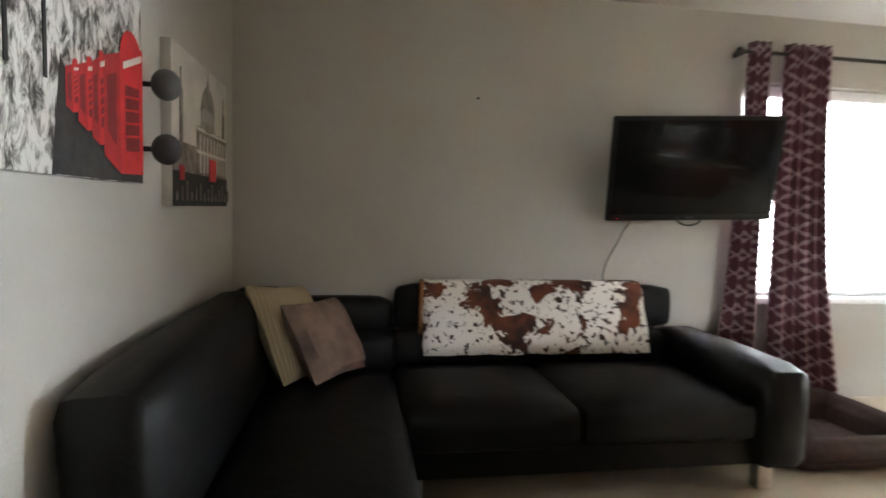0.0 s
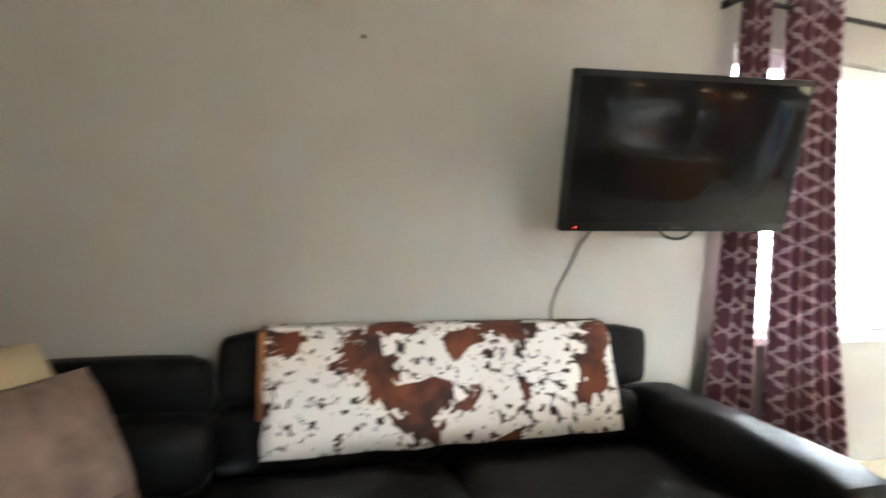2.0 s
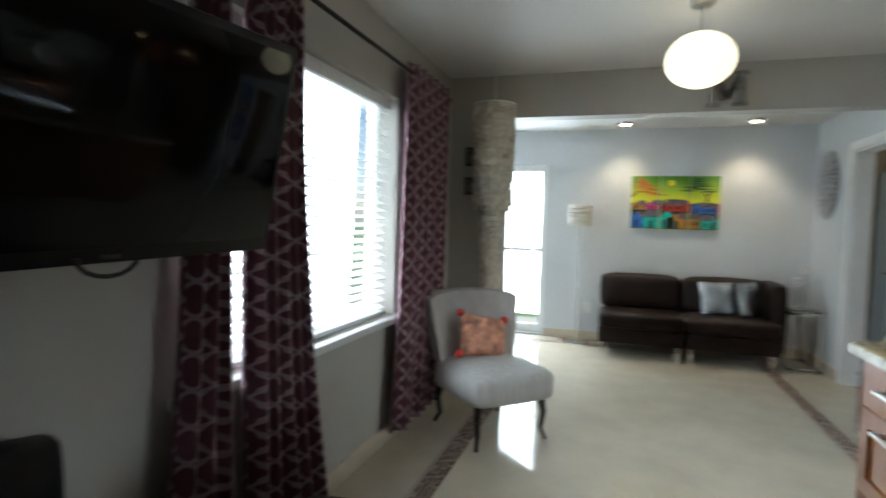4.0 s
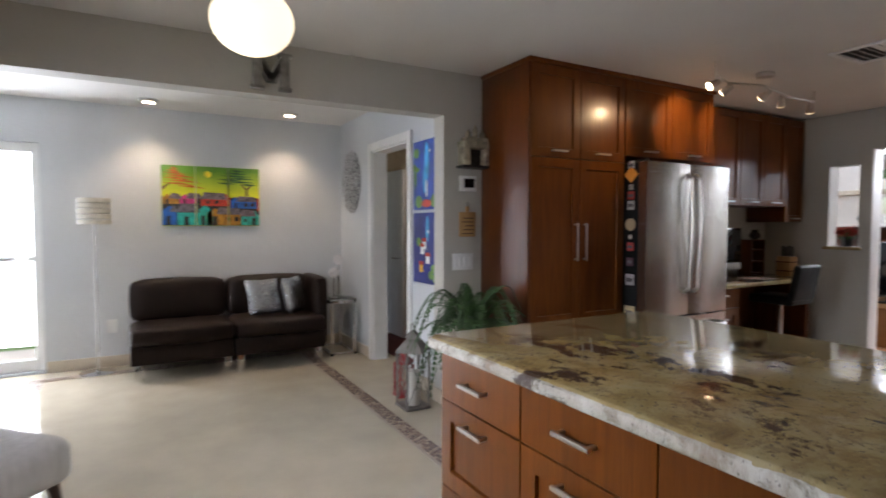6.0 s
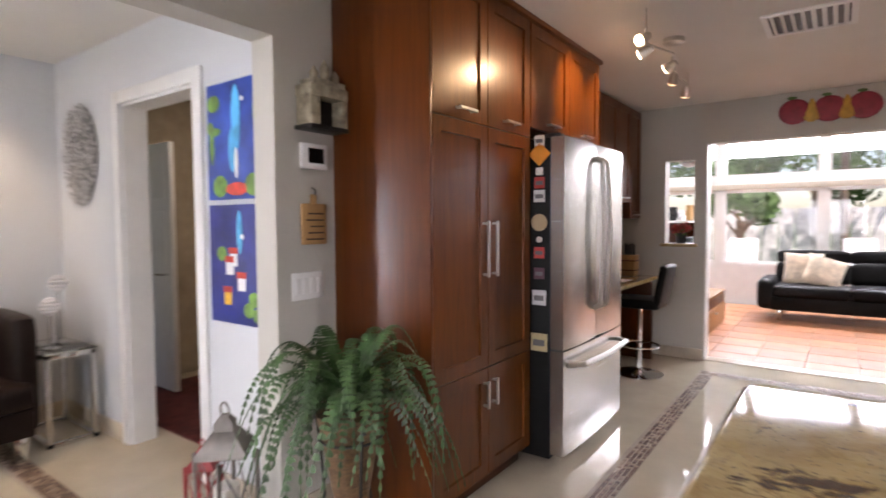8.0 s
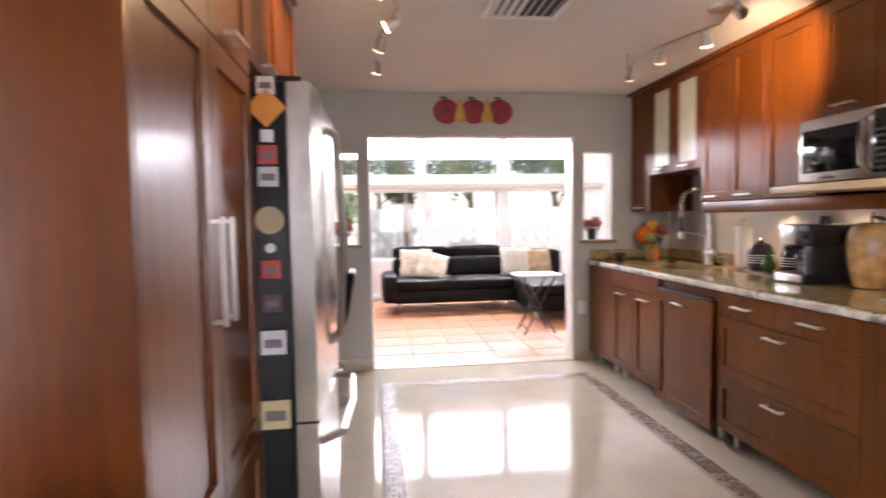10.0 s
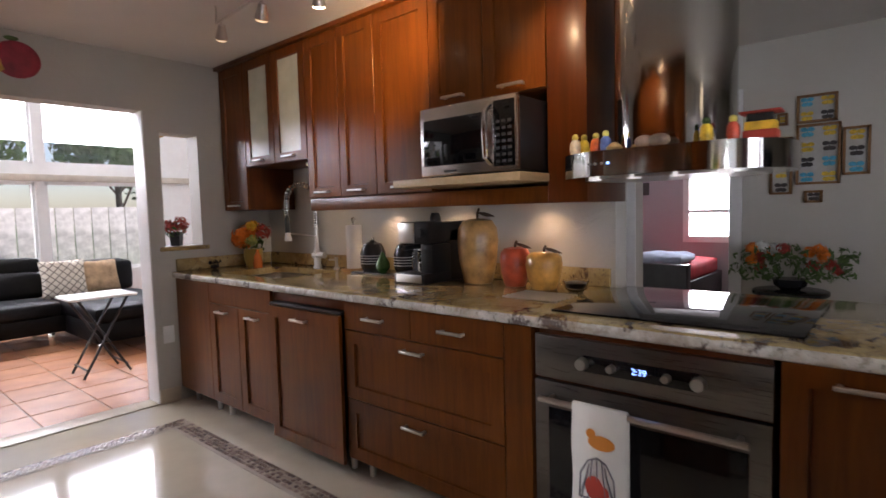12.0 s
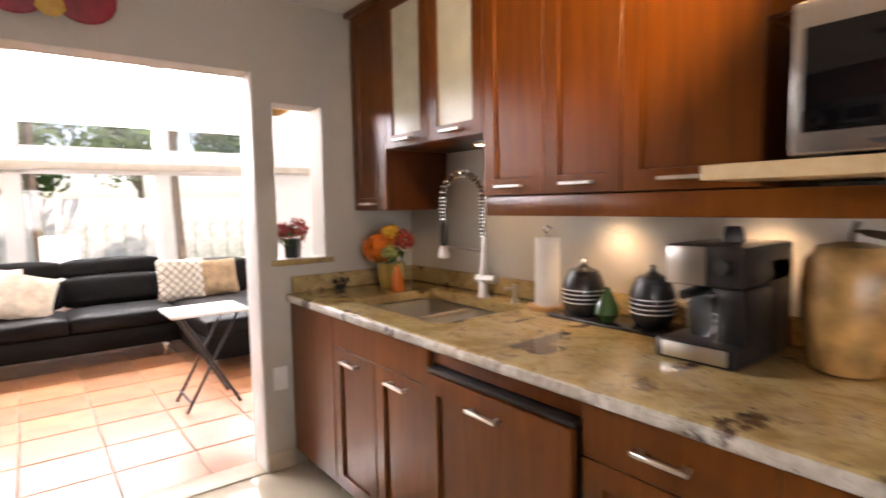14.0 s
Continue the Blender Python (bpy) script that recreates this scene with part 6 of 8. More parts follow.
chp("seat", puffy(-0.28, -0.30, 0.24, 0.28, 0.26, 0.44, 0.06, 0.015), LINEN)
bm = bmesh.new()
gr = []
for i in range(15):
    u = -1 + 2 * i / 14
    row = []
    for j in range(9):
        w = j / 8
        half = 0.27 + 0.06 * w
        zt = 0.42 + 0.42 * w - 0.035 * abs(u) ** 3 * w
        row.append((half * u, 0.24 - 0.10 * u * u + 0.07 * w, zt))
    gr.append(row)
front = [[bm.verts.new(p) for p in r] for r in gr]
back = [[bm.verts.new((p[0] * 1.04, p[1] + 0.085, p[2] + (0.012 if j == 8 else 0))) for j, p in enumerate(r)] for r in gr]
for i in range(14):
    for j in range(8):
        bm.faces.new((front[i][j], front[i + 1][j], front[i + 1][j + 1], front[i][j + 1]))
        bm.faces.new((back[i][j + 1], back[i + 1][j + 1], back[i + 1][j], back[i][j]))
    bm.faces.new((front[i][8], front[i + 1][8], back[i + 1][8], back[i][8]))
    bm.faces.new((back[i][0], back[i + 1][0], front[i + 1][0], front[i][0]))
for i in (0, 14):
    for j in range(8):
        bm.faces.new((front[i][j], front[i][j + 1], back[i][j + 1], back[i][j]))
chp("backrest", bm, LINEN)
for x, y, sx, sy in ((-0.22, -0.23, -1, -1), (0.22, -0.23, 1, -1), (-0.22, 0.24, -1, 1.6), (0.22, 0.24, 1, 1.6)):
    pts = [(x, y, 0.25), (x + 0.012 * sx, y + 0.012 * sy, 0.17), (x, y, 0.07), (x + 0.018 * sx, y + 0.02 * sy, 0.012)]
    bm = bmesh.new()
    for k, (a, b_) in enumerate(zip(pts, pts[1:])):
        tube(bm, a, b_, 0.024 - 0.005 * k, 0.019 - 0.004 * k)
    ball(bm, (pts[-1][0], pts[-1][1], 0.013), 0.014)
    chp("leg", bm, EBONY, "dark curved leg")
KILIM = simple("coral_woven", (0.62, 0.30, 0.20), 0.9, vary=0.6, scale=16, bmp=0.3, bscale=150)
pc = pillow("cushion", 0.36, 0.27, 0.11, CH @ pose(0.02, 0.14, 0.565, 72, 12, 4), KILIM, "coral and cream woven cushion with red tassels on a chair", group="")
CORAL = simple("coral_tassel", (0.65, 0.06, 0.04), 0.9)
for u, w in ((-0.18, -0.13), (0.18, -0.13), (-0.18, 0.13), (0.18, 0.13)):
    bm = ball(bmesh.new(), (u, w, 0), 0.026)
    bmesh.ops.transform(bm, verts=bm.verts, matrix=CH @ pose(0.02, 0.14, 0.565, 72, 12, 4))
    part("tassel", bm, CORAL, pc, "coral pompom tassel")

# shell chandelier in the corner
CAPIZ = simple("capiz_shell", (0.66, 0.60, 0.48), 0.25, vary=0.2, scale=30)
sc_ = thing("shell_chandelier", (2.47, 6.60, 0.78), "cream capiz shell strand chandelier hanging in the corner", "chandelier")
part("cord", tube(bmesh.new(), (2.47, 6.60, 2.12), (2.47, 6.60, CEILING), 0.004), WHITE, sc_)
bm = bmesh.new()
for r, z0, z1, n in ((0.14, 1.38, 2.12, 24), (0.075, 0.80, 2.05, 14)):
    part("ring", bend(bmesh.new(), [(2.47 + r * math.cos(a), 6.60 + r * math.sin(a), z1) for a in [2 * math.pi * k / 20 for k in range(21)]], 0.005, 6), WHITE, sc_)
    for k in range(n):
        a = 2 * math.pi * k / n
        z = z1 - 0.02
        ze = z0 + 0.05 * rnd.random()
        while z > ze:
            mm = Matrix.Translation((2.47 + r * math.cos(a), 6.60 + r * math.sin(a), z)) @ Matrix.Rotation(a + rnd.uniform(-0.5, 0.5), 4, "Z") @ Matrix.Rotation(radians(90), 4, "Y")
            bmesh.ops.create_circle(bm, cap_ends=True, segments=8, radius=0.022, matrix=mm)
            z -= 0.039
tagged(part("shell_curtain", bm, CAPIZ, sc_), kind="stuff")
shifted(-0.01, 0.155, 0, sc_)
FR = simple("dark_frame", (0.03, 0.02, 0.018), 0.4)
for y, z, w, h in ((6.99, 1.79, 0.06, 0.14), (6.99, 1.57, 0.06, 0.13), (6.775, 1.69, 0.07, 0.2), (6.80, 1.26, 0.07, 0.19)):
    f = thing("picture_frame", (XE - 0.008, y, z), "small dark picture frame on the grey wall", "picture frame", "small frames in the corner")
    bpart("frame", (XE - 0.016, y - w / 2, z - h / 2, XE - 0.001, y + w / 2, z + h / 2), FR, f, 0.002)
    bpart("picture", (XE - 0.018, y - w / 2 + 0.012, z - h / 2 + 0.015, XE - 0.015, y + w / 2 - 0.012, z + h / 2 - 0.015), SEPIA, f, 0)

# pendant globe
GLOBE = glow("paper_globe", (1.0, 0.86, 0.58), 1.6)
pg = thing("pendant_lamp", (1.6, 5.56, 2.10), "round glowing white glass pendant lamp", "pendant lamp")
part("globe", ball(bmesh.new(), (1.6, 5.56, 2.10), 0.16, (1, 1, 0.82), 28, 20), GLOBE, pg)
part("stem", tube(bmesh.new(), (1.6, 5.56, 2.22), (1.6, 5.56, CEILING - 0.02), 0.006), STEEL_H, pg)
part("canopy", lathe(bmesh.new(), (1.6, 5.56, CEILING - 0.025), [(0.05, 0), (0.055, 0.005), (0.055, 0.024)], 20), STEEL_H, pg)

# letter on the header
lm = thing("letter_m", (XE - 0.03, 5.31, 2.045), "weathered grey wooden letter M over the opening", "letter")
GALV = simple("galvanised", (0.30, 0.29, 0.27), 0.5, metal=0.3, vary=0.35, scale=18)
bm = bmesh.new()
for y in (5.225, 5.385):
    box(bm, XE - 0.05, y - 0.025, 2.05, XE - 0.001, y + 0.025, 2.27, 0.004)
    box(bm, XE - 0.05, y - 0.04, 2.05, XE - 0.002, y + 0.04, 2.07, 0.003)
    box(bm, XE - 0.05, y - 0.04, 2.25, XE - 0.002, y + 0.04, 2.27, 0.003)
for s in (-1, 1):
    for k in range(8):
        yy = 5.305 + s * (0.075 - 0.0095 * k)
        zz = 2.235 - 0.017 * k
        box(bm, XE - 0.0485, yy - 0.02, zz - 0.02, XE - 0.003, yy + 0.02, zz + 0.02)
part("letter", bm, GALV, lm)
shifted(0, -0.035, 0.045, lm)

# things on the wall end beside the pantry
fs = thing("candle_house", (XE - 0.06, 3.90, 1.68), "weathered stone candle house on a dark bracket", "wall ornament")
STONE = simple("weathered_cream_stone", (0.32, 0.28, 0.20), 0.8, vary=0.45, scale=20, bmp=0.4)
for y0, y1 in ((3.785, 3.84), (3.965, 4.02)):
    bpart("pier", (XE - 0.10, y0, 1.70, XE - 0.002, y1, 1.84), STONE, fs, 0.006)
bpart("lintel", (XE - 0.105, 3.78, 1.82, XE - 0.002, 4.025, 1.87), STONE, fs, 0.006)
bpart("upper_tier", (XE - 0.09, 3.81, 1.87, XE - 0.002, 3.995, 1.90), STONE, fs, 0.006)
for y in (3.84, 3.90, 3.96):
    part("turret", lathe(bmesh.new(), (XE - 0.05, y, 1.90), [(0.02, 0), (0.02, 0.03 + (0.03 if y == 3.90 else 0)), (0.002, 0.06 + (0.04 if y == 3.90 else 0))], 8), STONE, fs)
bpart("back", (XE - 0.03, 3.84, 1.70, XE - 0.002, 3.965, 1.82), INK, fs, 0)
bpart("shelf", (XE - 0.11, 3.775, 1.682, XE - 0.002, 4.03, 1.70), IRON, fs, 0.003)
th = thing("thermostat", (XE - 0.01, 3.935, 1.575), "white wall thermostat with a dark screen", "thermostat")
bpart("case", (XE - 0.026, 3.868, 1.52, XE - 0.001, 4.005, 1.63), WHITE, th, 0.004)
bpart("screen", (XE - 0.028, 3.89, 1.545, XE - 0.025, 3.975, 1.61), BLACKGLASS, th, 0)
cb = thing("cutting_board", (XE - 0.01, 3.94, 1.30), "small wooden board with burnt lettering on a hook", "wall board")
bpart("board", (XE - 0.020, 3.87, 1.19, XE - 0.004, 4.01, 1.37), PALE, cb, 0.008)
bpart("tab", (XE - 0.019, 3.925, 1.365, XE - 0.005, 3.955, 1.41), PALE, cb, 0.004)
part("hook", bend(bmesh.new(), [(XE - 0.002, 3.94, 1.44), (XE - 0.025, 3.94, 1.43), (XE - 0.022, 3.94, 1.405)], 0.003), IRON, cb)
for i in range(5):
    bpart("text_bar", (XE - 0.0215, 3.89, 1.21 + 0.028 * i, XE - 0.0195, 3.99 - 0.012 * (i % 3), 1.217 + 0.028 * i), STEM, cb, 0)
sw = thing("light_switch", (XE - 0.004, 3.97, 1.01), "white four rocker light switch plate", "switch")
bpart("plate", (XE - 0.008, 3.885, 0.95, XE - 0.001, 4.06, 1.07), WHITE, sw, 0.003)
for i in range(4):
    bpart("rocker", (XE - 0.012, 3.90 + 0.04 * i, 0.975, XE - 0.007, 3.925 + 0.04 * i, 1.045), WHITE, sw, 0.002)

shifted(0, -0.05, 0.02, fs, th, cb, sw)

# fern on an iron stand
FX0, FY0 = 2.25, 4.10
fn = thing("fern", (FX0, FY0, 0), "green Boston fern in a cone basket on an iron stand", "plant")
BASK = simple("wicker", (0.16, 0.09, 0.04), 0.8, vary=0.5, scale=40, bmp=0.8, bscale=110, stretch=(1, 1, 3))
part("basket", lathe(bmesh.new(), (FX0, FY0, 0.05), [(0.008, 0), (0.03, 0.06), (0.075, 0.30), (0.12, 0.54), (0.125, 0.56), (0.11, 0.56)], 20), BASK, fn, "brown wicker cone")
part("soil", tube(bmesh.new(), (FX0, FY0, 0.585), (FX0, FY0, 0.595), 0.108), simple("soil", (0.03, 0.02, 0.013), 0.95), fn)
part("stand_ring", bend(bmesh.new(), [(FX0 + 0.118 * math.cos(a), FY0 + 0.118 * math.sin(a), 0.52) for a in [2 * math.pi * k / 20 for k in range(21)]], 0.006, 6), IRON, fn)
for k in range(3):
    a = 2 * math.pi * k / 3 + 0.6
    c, s = math.cos(a), math.sin(a)
    part("stand_leg", bend(bmesh.new(), [(FX0 + r * c, FY0 + r * s, z) for r, z in ((0.15, 0.57), (0.13, 0.60), (0.118, 0.52), (0.10, 0.30), (0.14, 0.10), (0.19, 0.012), (0.215, 0.03))], 0.006, 6), IRON, fn)
FERN = simple("fern_leaf", (0.035, 0.085, 0.022), 0.55, vary=0.6, scale=12)
for k in range(84):
    a = rnd.uniform(0, 2 * math.pi)
    L = rnd.uniform(0.27, 0.52)
    up = rnd.uniform(0.12, 0.40)
    droop = rnd.uniform(0.16, 0.48)
    turn = rnd.uniform(-0.5, 0.5)
    bm = bmesh.new()
    prev = None
    n = 30
    for i in range(n + 1):
        u = i / n
        c, s = math.cos(a + turn * u * u), math.sin(a + turn * u * u)
        p = Vector((FX0 + c * L * u * (1.05 - 0.2 * u), FY0 + s * L * u * (1.05 - 0.2 * u), 0.60 + up * math.sin(u * 2.1) - droop * u ** 2.4))
        if prev is not None:
            d = (p - prev).normalized()
            side = d.cross(Vector((0, 0, 1))).normalized()
            nrm = side.cross(d)
            wl = 0.027 * math.sin(math.pi * min(1, 0.15 + 0.83 * u)) + 0.003
            hw = (p - prev).length * 0.36
            for sg in (1, -1):
                t0 = p + side * sg * wl * rnd.uniform(0.85, 1.15) + d * 0.008 - nrm * wl * rnd.uniform(0.1, 0.4)
                bm.faces.new([bm.verts.new(q) for q in (p - d * hw, p + side * sg * wl * 0.6 - d * hw * 0.8, t0, p + side * sg * wl * 0.55 + d * hw, p + d * hw)])
            tube(bm, prev, p, 0.0014, seg=4)
        prev = p
    part("frond", bm, FERN, fn)

# lanterns in the opening


def lantern(x, y, s, mat, label, candle):
    t = thing("lantern", (x, y, 0), label, "lantern", "floor lanterns")
    w, h = 0.085 * s, 0.40 * s
    part("base", box(bmesh.new(), x - w - 0.012, y - w - 0.012, 0, x + w + 0.012, y + w + 0.012, 0.02, 0.003), mat, t)
    for sx in (-1, 1):
        for sy in (-1, 1):
            part("post", box(bmesh.new(), x + sx * w - 0.006, y + sy * w - 0.006, 0.02, x + sx * w + 0.006, y + sy * w + 0.006, h), mat, t)
    for q in range(4):
        c0, c1 = [((-w, -w), (w, -w)), ((w, -w), (w, w)), ((w, w), (-w, w)), ((-w, w), (-w, -w))][q]
        for za, zb in ((0.03, h), (h, 0.03)):
            part("cross_bar", tube(bmesh.new(), (x + c0[0], y + c0[1], za), (x + c1[0], y + c1[1], zb), 0.003, seg=6), mat, t)
    part("roof", lathe(bmesh.new(), (x, y, h), [(w * 1.62, 0), (w * 1.62, 0.012), (w * 0.72, 0.085 * s), (w * 0.62, 0.09 * s), (w * 0.6, 0.12 * s), (w * 0.2, 0.15 * s)], 4), mat, t)
    part("ring_handle", bend(bmesh.new(), [(x + 0.03 * s * math.cos(a), y, h + 0.165 * s + 0.03 * s * math.sin(a)) for a in [2 * math.pi * k / 12 for k in range(13)]], 0.004, 6), mat, t)
    if candle:
        part("candle", tube(bmesh.new(), (x, y, 0.02), (x, y, 0.26 * s), 0.05 * s, seg=20), simple("candle_wax", (0.72, 0.70, 0.64), 0.6, vary=0.04), t)


lantern(2.76, 4.29, 1.0, simple("zinc_grey", (0.20, 0.18, 0.16), 0.5, metal=0.4, vary=0.3), "grey metal lantern with a white candle", True)
lantern(3.02, 4.24, 0.62, simple("red_enamel", (0.28, 0.02, 0.02), 0.45, vary=0.2), "small red metal lantern", False)

# ---- sitting nook ----
NS = thing("leather_loveseat", (4.9, 5.15, 0), "dark brown leather armless loveseat in two units with metal legs", "sofa")
for a, b in ((4.43, 5.245), (5.255, 6.06)):
    part("base", box(bmesh.new(), 4.38, a, 0.13, 5.06, b, 0.29, 0.015), LEATHER2, NS)
    part("seat_cushion", puffy(4.34, a, 0.28, 4.90, b, 0.44, 0.05, 0.012), LEATHER2, NS)
    part("back_cushion", tilt(puffy(4.84, a + 0.005, 0.42, 5.05, b - 0.005, 0.79, 0.06, 0.015), (4.95, a, 0.42), "Y", 4), LEATHER2, NS)
part("side_arm", puffy(4.46, 4.37, 0.13, 5.06, 4.51, 0.79, 0.05, 0.01), LEATHER2, NS)
for x, y in ((4.41, 4.50), (4.41, 5.20), (4.41, 5.31), (4.41, 6.0), (5.0, 4.50), (5.0, 6.0)):
    part("leg", box(bmesh.new(), x - 0.02, y - 0.03, 0, x + 0.02, y + 0.03, 0.135, 0.003), CHROME, NS, "bright metal leg")
m, n, l, b = shader("silver_sequin", 0.22, 0.9)
vo = n.new("ShaderNodeTexVoronoi")
vo.inputs["Scale"].default_value = 70
l.new(coords(n, l), vo.inputs["Vector"])
l.new(ramp(n, l, vo.outputs["Distance"], [(0.1, (0.75, 0.77, 0.80)), (0.6, (0.35, 0.37, 0.40))]), b.inputs["Base Color"])
bump(n, l, b, vo.outputs["Distance"], 0.6, 0.01)
SEQ = m
pillow("cushion", 0.34, 0.36, 0.12, pose(4.69, 4.94, 0.60, 72, 0, -74), SEQ, "silver sequin cushion on the brown loveseat", group="silver cushions")
pillow("cushion", 0.36, 0.36, 0.12, pose(4.68, 4.66, 0.61, 78, 0, -38), SEQ, "silver sequin cushion on the brown loveseat", group="silver cushions")
# painting in three canvases
XP = NOOK - 0.001
py0, py1, pz0, pz1 = 4.90, 5.79, 1.287, 1.86
m, n, l, b = shader("painted_sky", 0.55)
geo = n.new("ShaderNodeNewGeometry")
sep = n.new("ShaderNodeSeparateXYZ")
l.new(geo.outputs["Position"], sep.inputs[0])
fade = n.new("ShaderNodeMapRange")
fade.inputs["From Min"].default_value, fade.inputs["From Max"].default_value = pz0 + 0.28, pz1
l.new(sep.outputs["Z"], fade.inputs["Value"])
mist = n.new("ShaderNodeMath")
mist.operation = "MULTIPLY_ADD"
mist.inputs[1].default_value = 0.3
l.new(noise_tex(n, l, coords(n, l), 9, 4), mist.inputs[0])
l.new(fade.outputs[0], mist.inputs[2])
l.new(ramp(n, l, mist.outputs[0], [(0.2, (0.66, 0.68, 0.02)), (0.6, (0.36, 0.48, 0.02)), (1.0, (0.10, 0.26, 0.02))]), b.inputs["Base Color"])
VSKY = m
VY = simple("paint_yellow", (0.82, 0.66, 0.03), 0.6, vary=0.2, scale=9)
VO = simple("paint_rust", (0.46, 0.09, 0.015), 0.6, vary=0.4, scale=20)
VD = simple("paint_dark_green", (0.02, 0.085, 0.03), 0.6, vary=0.4, scale=20)
VT = simple("paint_bark", (0.14, 0.06, 0.03), 0.6, vary=0.4, scale=20)
PAINT = {k: simple("paint_" + k, c, 0.6, vary=0.35, scale=26) for k, c in (("ochre", (0.42, 0.20, 0.02)), ("pink", (0.58, 0.04, 0.20)), ("red", (0.50, 0.035, 0.015)), ("blue", (0.015, 0.12, 0.48)), ("turquoise", (0.02, 0.44, 0.36)))}
ROOF = simple("paint_roof_grey", (0.15, 0.125, 0.145), 0.7, vary=0.7, scale=45)


def oblong(u0, v0, u1, v1):
    return [(u0, v0), (u1, v0), (u1, v1), (u0, v1)]


def gable(u0, u1, v0, eave, peak):
    return [(u0, v0), (u1, v0), (u1, eave), ((u0 + u1) / 2, peak), (u0, eave)]


def slope(u0, u1, v0, v1, lean=0.03):
    return [(u0, v0), (u1, v0 - 0.005), (u1 - lean, v1 - 0.01), (u0 + lean, v1)]


def bough(u0, u1, v, drop=0.02):
    um = (u0 + u1) / 2
    return [(u0, v), (um, v + 0.012), (u1, v - drop), (um, v - 0.024)]


daubs = [("ground", oblong(0, 0, 1, 0.485), INK, 0)]
for name, shape, col in (
        ("house", gable(0.012, 0.11, 0.36, 0.46, 0.53), "ochre"), ("house", oblong(0.112, 0.36, 0.17, 0.45), "ochre"),
        ("house", gable(0.178, 0.275, 0.37, 0.46, 0.53), "pink"), ("house", oblong(0.28, 0.37, 0.345, 0.45), "pink"),
        ("house", oblong(0.385, 0.335, 0.60, 0.45), "red"), ("house", gable(0.605, 0.685, 0.335, 0.47, 0.55), "red"),
        ("house", gable(0.692, 0.785, 0.30, 0.43, 0.51), "blue"), ("house", oblong(0.79, 0.30, 0.965, 0.42), "blue"),
        ("house", oblong(0.972, 0.26, 1.0, 0.48), "red")):
    daubs.append((name, shape, PAINT[col], 1))
for q in ((0.07, 0.20, 0.45, 0.545), (0.235, 0.405, 0.455, 0.555), (0.385, 0.655, 0.45, 0.57), (0.745, 0.975, 0.42, 0.515)):
    daubs.append(("roof", slope(*q), ROOF, 2))
for name, shape, col in (
        ("house", gable(0.008, 0.145, 0.01, 0.24, 0.33), "blue"), ("house", oblong(0.155, 0.01, 0.335, 0.215), "turquoise"),
        ("house", gable(0.345, 0.50, 0.01, 0.25, 0.345), "turquoise"), ("house", gable(0.44, 0.615, 0.012, 0.21, 0.30), "ochre"),
        ("house", oblong(0.622, 0.012, 0.79, 0.19), "ochre"), ("house", oblong(0.80, 0.01, 0.872, 0.16), "turquoise"),
        ("house", gable(0.88, 0.995, 0.01, 0.17, 0.265), "turquoise")):
    daubs.append((name, shape, PAINT[col], 3))
for q in ((0.075, 0.165, 0.23, 0.335), (0.15, 0.37, 0.225, 0.37), (0.535, 0.805, 0.195, 0.315), (0.785, 0.965, 0.165, 0.28)):
    daubs.append(("roof", slope(*q), ROOF, 4))
for q in ((0.045, 0.01, 0.085, 0.16), (0.215, 0.01, 0.265, 0.15), (0.385, 0.01, 0.425, 0.17), (0.50, 0.012, 0.55, 0.16), (0.645, 0.075, 0.69, 0.15),
          (0.725, 0.075, 0.77, 0.15), (0.825, 0.06, 0.855, 0.12), (0.915, 0.01, 0.955, 0.14), (0.44, 0.375, 0.475, 0.43), (0.525, 0.375, 0.565, 0.43),
          (0.83, 0.335, 0.87, 0.395), (0.90, 0.335, 0.94, 0.395), (0.045, 0.36, 0.07, 0.44), (0.215, 0.37, 0.24, 0.44), (0.73, 0.30, 0.755, 0.40)):
    daubs.append(("opening", oblong(*q), INK, 5))
for i, q in enumerate(((0.09, 0.17, 0.965), (0.05, 0.19, 0.925), (0.02, 0.25, 0.885), (0.03, 0.33, 0.84), (0.005, 0.29, 0.80), (0.04, 0.40, 0.755), (0.005, 0.34, 0.71), (0.15, 0.44, 0.665))):
    daubs.append(("tree_bough", bough(*q, 0.035), VO, 1 + i % 3))
daubs.append(("tree_trunk", [(0.0, 0.58), (0.02, 0.60), (0.09, 0.70), (0.075, 0.71), (0.0, 0.63)], VT, 1))
for i, q in enumerate(((0.68, 0.84, 0.955), (0.62, 0.87, 0.91), (0.585, 0.92, 0.865), (0.64, 0.95, 0.825), (0.55, 0.82, 0.80), (0.60, 0.965, 0.765), (0.54, 0.75, 0.735), (0.78, 0.98, 0.72))):
    daubs.append(("tree_bough", bough(*q, 0.012), VD, 1 + i % 3))
daubs.append(("tree_trunk", [(0.845, 0.52), (0.875, 0.52), (0.868, 0.62), (0.93, 0.73), (0.92, 0.735), (0.86, 0.65), (0.80, 0.73), (0.79, 0.725), (0.848, 0.62)], VT, 1))
daubs.append(("sun_disc", [(0.46 + 0.036 * math.cos(k * math.pi / 9), 0.875 + 0.056 * math.sin(k * math.pi / 9)) for k in range(18)], VY, 1))
